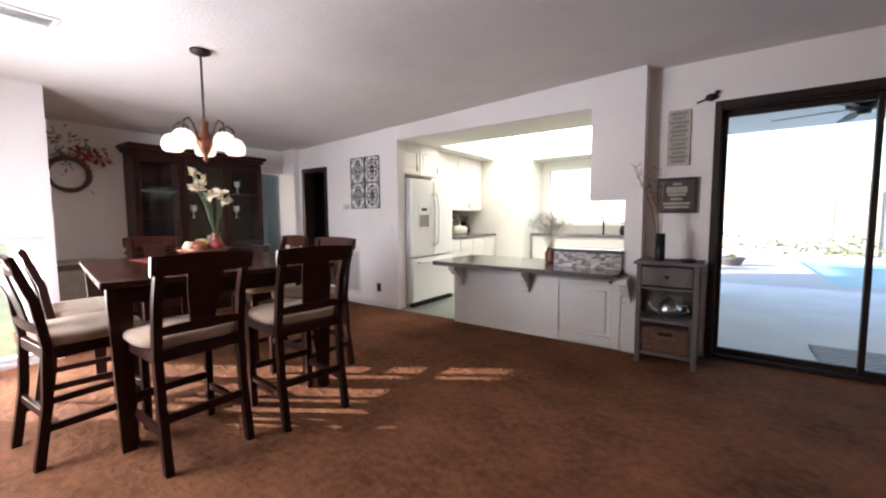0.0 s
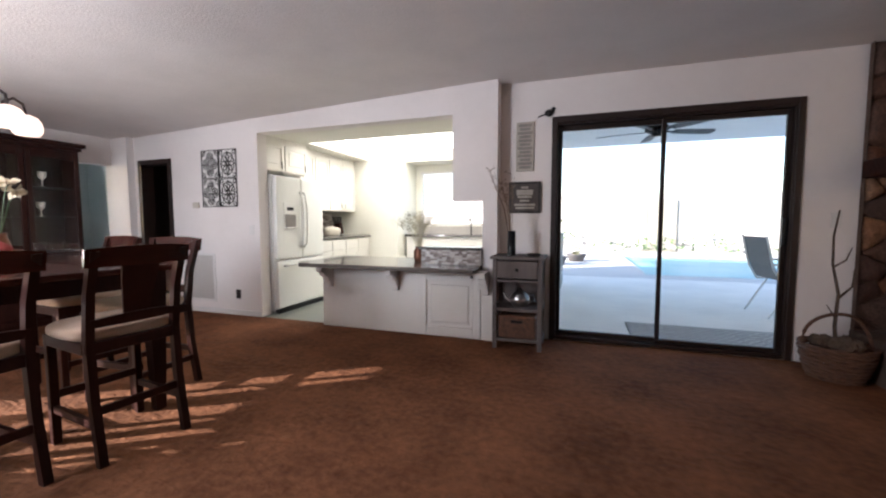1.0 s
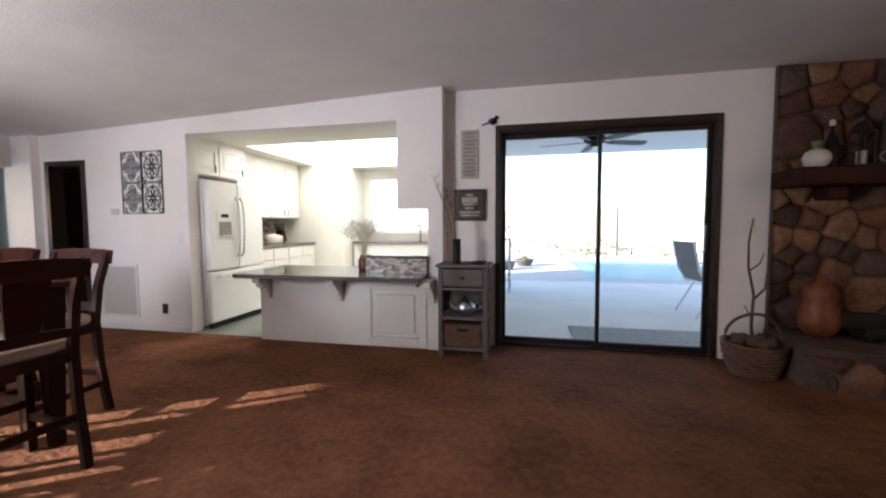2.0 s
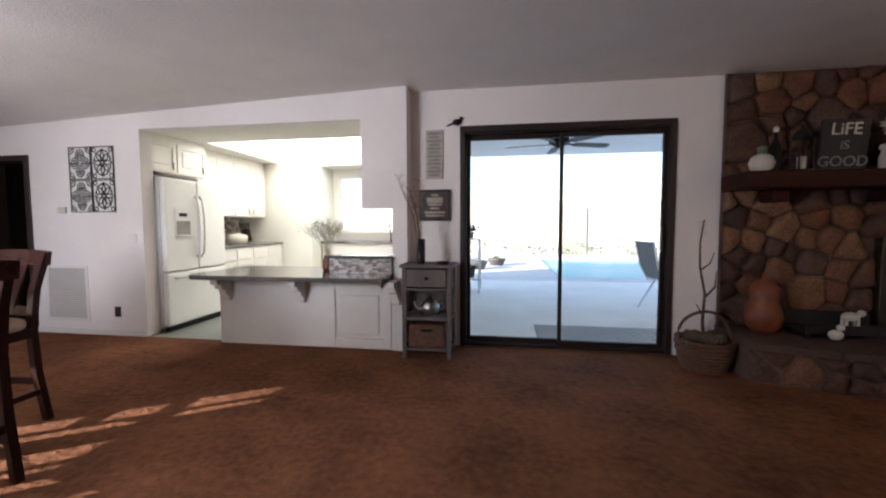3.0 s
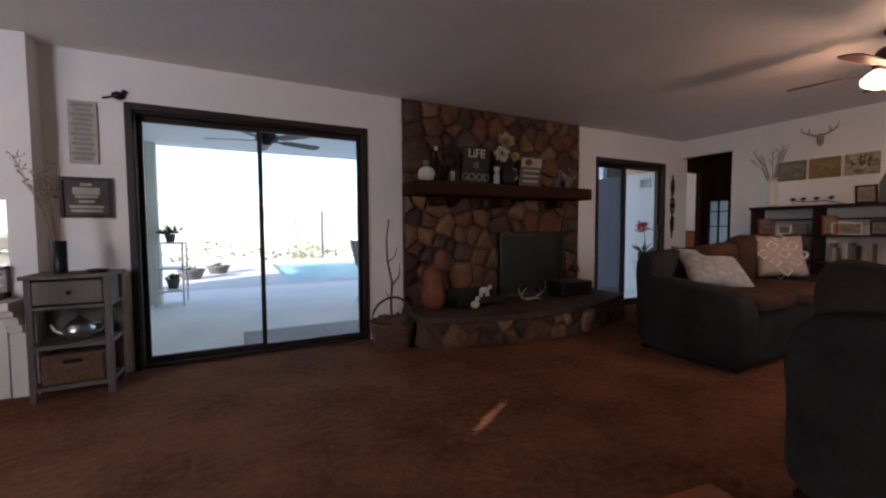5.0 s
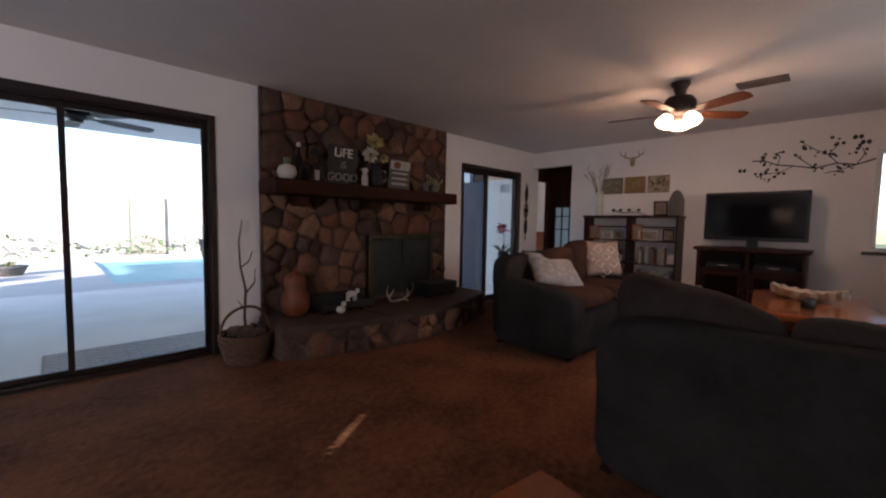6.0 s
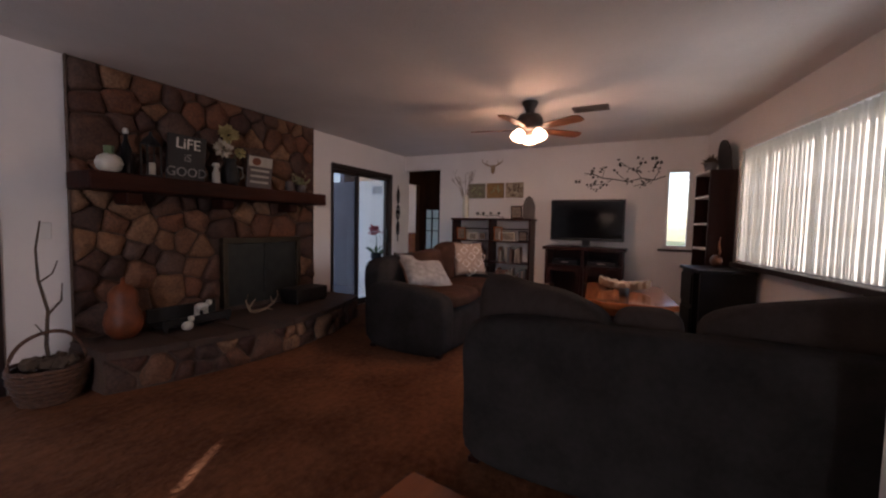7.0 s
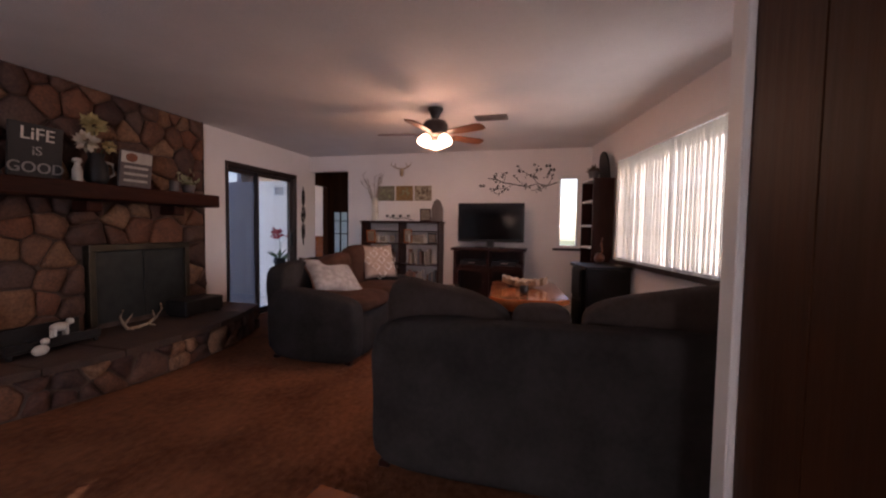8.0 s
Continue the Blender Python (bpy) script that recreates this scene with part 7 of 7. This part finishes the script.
# ceiling registers
for n, m_ in (("ceiling_vent", pose(5.88, 0.03, CEIL - 0.001)), ("ceiling_vent", pose(-2.40, -0.10, 2.3255))):
    o = thing(n, m_, "slotted metal ceiling air register", "vent")
    vmat = M["greywood"] if m_.translation.x > 0 else M["trim"]
    part("frame", B((-0.09, -0.17, -0.012, 0.09, -0.15, 0), (-0.09, 0.15, -0.012, 0.09, 0.17, 0), (-0.09, -0.15, -0.012, -0.07, 0.15, 0), (0.07, -0.15, -0.012, 0.09, 0.15, 0)), vmat, o)
    for k in range(7):
        part("slat", moved(B((-0.008, -0.15, -0.001, 0.008, 0.15, 0.001)), pose(-0.06 + 0.02 * k, 0, -0.006, 0, 35, 0)), vmat, o)
    part("backing", B((-0.07, -0.15, -0.002, 0.07, 0.15, -0.001)), M["iron"], o)

# ---- hall beyond the living room ----
structure("wall_hall_panelled", B((8.36, 2.45, 0, 8.46, 3.02, 2.44), (8.36, 3.02, 1.55, 8.46, 3.35, 2.44), (8.36, 3.02, 0, 8.46, 3.35, 0.35), (8.36, 3.35, 0, 8.46, 3.5, 2.44), (7.78, 2.45, 0, 8.36, 2.55, 2.44), (8.27, 3.40, 0, 8.36, 3.5, 2.44), (7.80, 3.40, 2.0, 8.27, 3.5, 2.44), (7.80, 3.40, 0, 7.83, 3.5, 2.0)),
          M["panel"], "dark wood-panelled hall walls", "wall")
structure("wall_far_room", B((7.92, 5.0, 0, 9.6, 5.1, 2.4), (9.5, 3.5, 0, 9.6, 5.0, 2.4), (7.92, 3.5, 2.3, 9.6, 5.0, 2.4), (7.92, 3.36, -0.1, 9.6, 5.0, -0.005)), M["wall"], "light walls of the room off the hall", "wall")
lamp("far_room_light", "POINT", 0.9, (1.0, 0.70, 0.5), pose(8.6, 4.2, 2.1), soft=0.1)
o = thing("door_3", pose(8.36, 3.185, 0), "dark half-glazed hall door panel with small panes", "door", kind="structure")
# translucent sheet added to tone down the sky behind the panes
part("dimming_cloth", B((0.075, -0.165, 0.35, 0.078, 0.165, 1.55)), M["dimcloth"], o, "pale cloth added to dim the daylight in the panes")
part("frame", B((-0.012, -0.165, 0.35, 0.02, -0.145, 1.55), (-0.012, 0.145, 0.35, 0.02, 0.165, 1.55), (-0.012, -0.008, 0.35, 0.02, 0.008, 1.55),
                *[(-0.010, -0.145, z, 0.018, 0.145, z + 0.016) for z in (0.36, 0.74, 1.12, 1.36, 1.53)]), M["espresso"], o)
for a in (-0.145, 0.008):
    for z, z2 in ((0.376, 0.74), (0.756, 1.12), (1.136, 1.36), (1.376, 1.53)):
        g = part("pane", B((0.002, a, z, 0.006, a + 0.137, z2)), M["pane"], o)
        g.visible_shadow = False
o = thing("hall_bench", pose(9.22, 4.2, 0.0, 0, 0, -90), "wooden bench in the far room", "bench")
part("seat", B((-0.5, -0.2, 0.42, 0.5, 0.2, 0.46), bevel=0.004), M["oak"], o)
part("backrest", B((-0.5, 0.17, 0.46, 0.5, 0.2, 1.05), bevel=0.004), M["oak"], o)
for sx in (-0.46, 0.46):
    part("leg", B((sx - 0.03, -0.18, 0, sx + 0.03, 0.18, 0.42)), M["oak"], o)

# orchid behind the side door
o = thing("orchid", pose(7.57, 3.92, 0.545), "red orchid in a dark pot", "plant")
part("pot", lathe([(0.07, 0), (0.10, 0.08), (0.095, 0.16), (0.085, 0.16), (0, 0.13)], 18), M["black"], o, smooth=True)
bm = bmesh.new()
for k in range(9):
    d = Vector((random.gauss(0, 1), random.gauss(0, 1), random.uniform(0.25, 0.9)))
    leaf_quad(bm, (0, 0, 0.14), d, random.uniform(0.22, 0.32), 0.28)
part("leaves", bm, M["leaf"], o)
st = part("stem", tube([(0, 0, 0.13), (0.02, 0, 0.40), (-0.06, -0.02, 0.60)], 0.006), M["leaf"], o)
bm = bmesh.new()
for k in range(60):
    p = Vector((-0.05 + random.gauss(0, 0.06), random.gauss(0, 0.04), 0.60 + random.gauss(0, 0.045)))
    leaf_quad(bm, p, (random.gauss(0, 1), random.gauss(0, 1), random.gauss(0, 1)), 0.06, 0.9)
part("blossoms", bm, M["petal_red"], st, "deep red blossoms")
o = thing("plant_table", pose(7.57, 3.92, -0.125), "white metal plant table on the patio", "table")
part("top", lathe([(0.19, 0.64), (0.19, 0.668), (0, 0.668)], 20), M["paintwhite"], o)
for k in range(3):
    a = k * 2.094
    part("leg", tube([(0.15 * math.cos(a), 0.15 * math.sin(a), 0.64), (0.08 * math.cos(a), 0.08 * math.sin(a), 0.3), (0.17 * math.cos(a), 0.17 * math.sin(a), 0.105)], 0.01), M["paintwhite"], o)

o = thing("wall_vent", pose(7.798, 4.08, 1.88), "grey louvred vent on the white patio wall", "vent")
part("frame", B((-0.02, -0.10, -0.08, 0, 0.10, -0.065), (-0.02, -0.10, 0.065, 0, 0.10, 0.08), (-0.02, -0.10, -0.065, 0, -0.085, 0.065), (-0.02, 0.085, -0.065, 0, 0.10, 0.065)), M["greywall"], o)
for k in range(5):
    part("slat", moved(B((-0.012, -0.085, -0.001, 0.012, 0.085, 0.001)), pose(-0.012, 0, -0.05 + 0.025 * k, 0, 40, 0)), M["greywall"], o)

# shrubs outside the south window
bm = bmesh.new()
for k in range(1500):
    x = random.uniform(2.4, 8.6)
    top = 1.15 + 0.55 * noise.noise((x * 0.9, 3.1, 0)) + 0.3 * noise.noise((x * 2.7, 1.1, 0))
    leaf_quad(bm, (x, -4.3 + random.uniform(-0.4, 0.4), -0.16 + random.uniform(0, 1) ** 0.7 * max(0.3, top)), (random.gauss(0, 1), random.gauss(0, 1), random.uniform(-0.2, 1)), random.uniform(0.10, 0.2), 0.5)
tagged(link_mesh("hedge_shrubs", bm, M["sage"]), "dry yellow-green shrubs outside the window", "shrubs", kind="stuff")

# ---- entrance panelling and closing shell ----
pnl = structure("panelling_entry", B((-1.0, -1.13, 0, 2.93, -1.124, 2.44)), M["panel"], "dark wood panelling by the entrance", "panelling")
x = -0.97
pm = None
while x < 2.94 - 0.30:
    if pm is None:
        ob = part("plank", B((0.002, -0.012, 0.0, 0.298, 0, 2.44), bevel=0.002), M["panel"], pnl)
        pm = ob.data
    else:
        ob = new("plank", pm)
        ob.parent = pnl
    ob.location = (x, -1.112, 0)
    x += 0.30
structure("roof", slab_poly([(-6.3, 0.1), (-3.9, 0.1), (-3.9, -1.3), (2.9, -1.3), (2.9, -2.25), (7.85, -1.3), (7.85, 2.3), (9.6, 2.3), (9.6, 5.2), (7.8, 5.2), (7.8, 3.5), (0.3, 3.5), (0.3, 6.9), (-6.3, 6.9)], 2.66, 2.78), M["shell"],
          "flat roof over the house", "roof")
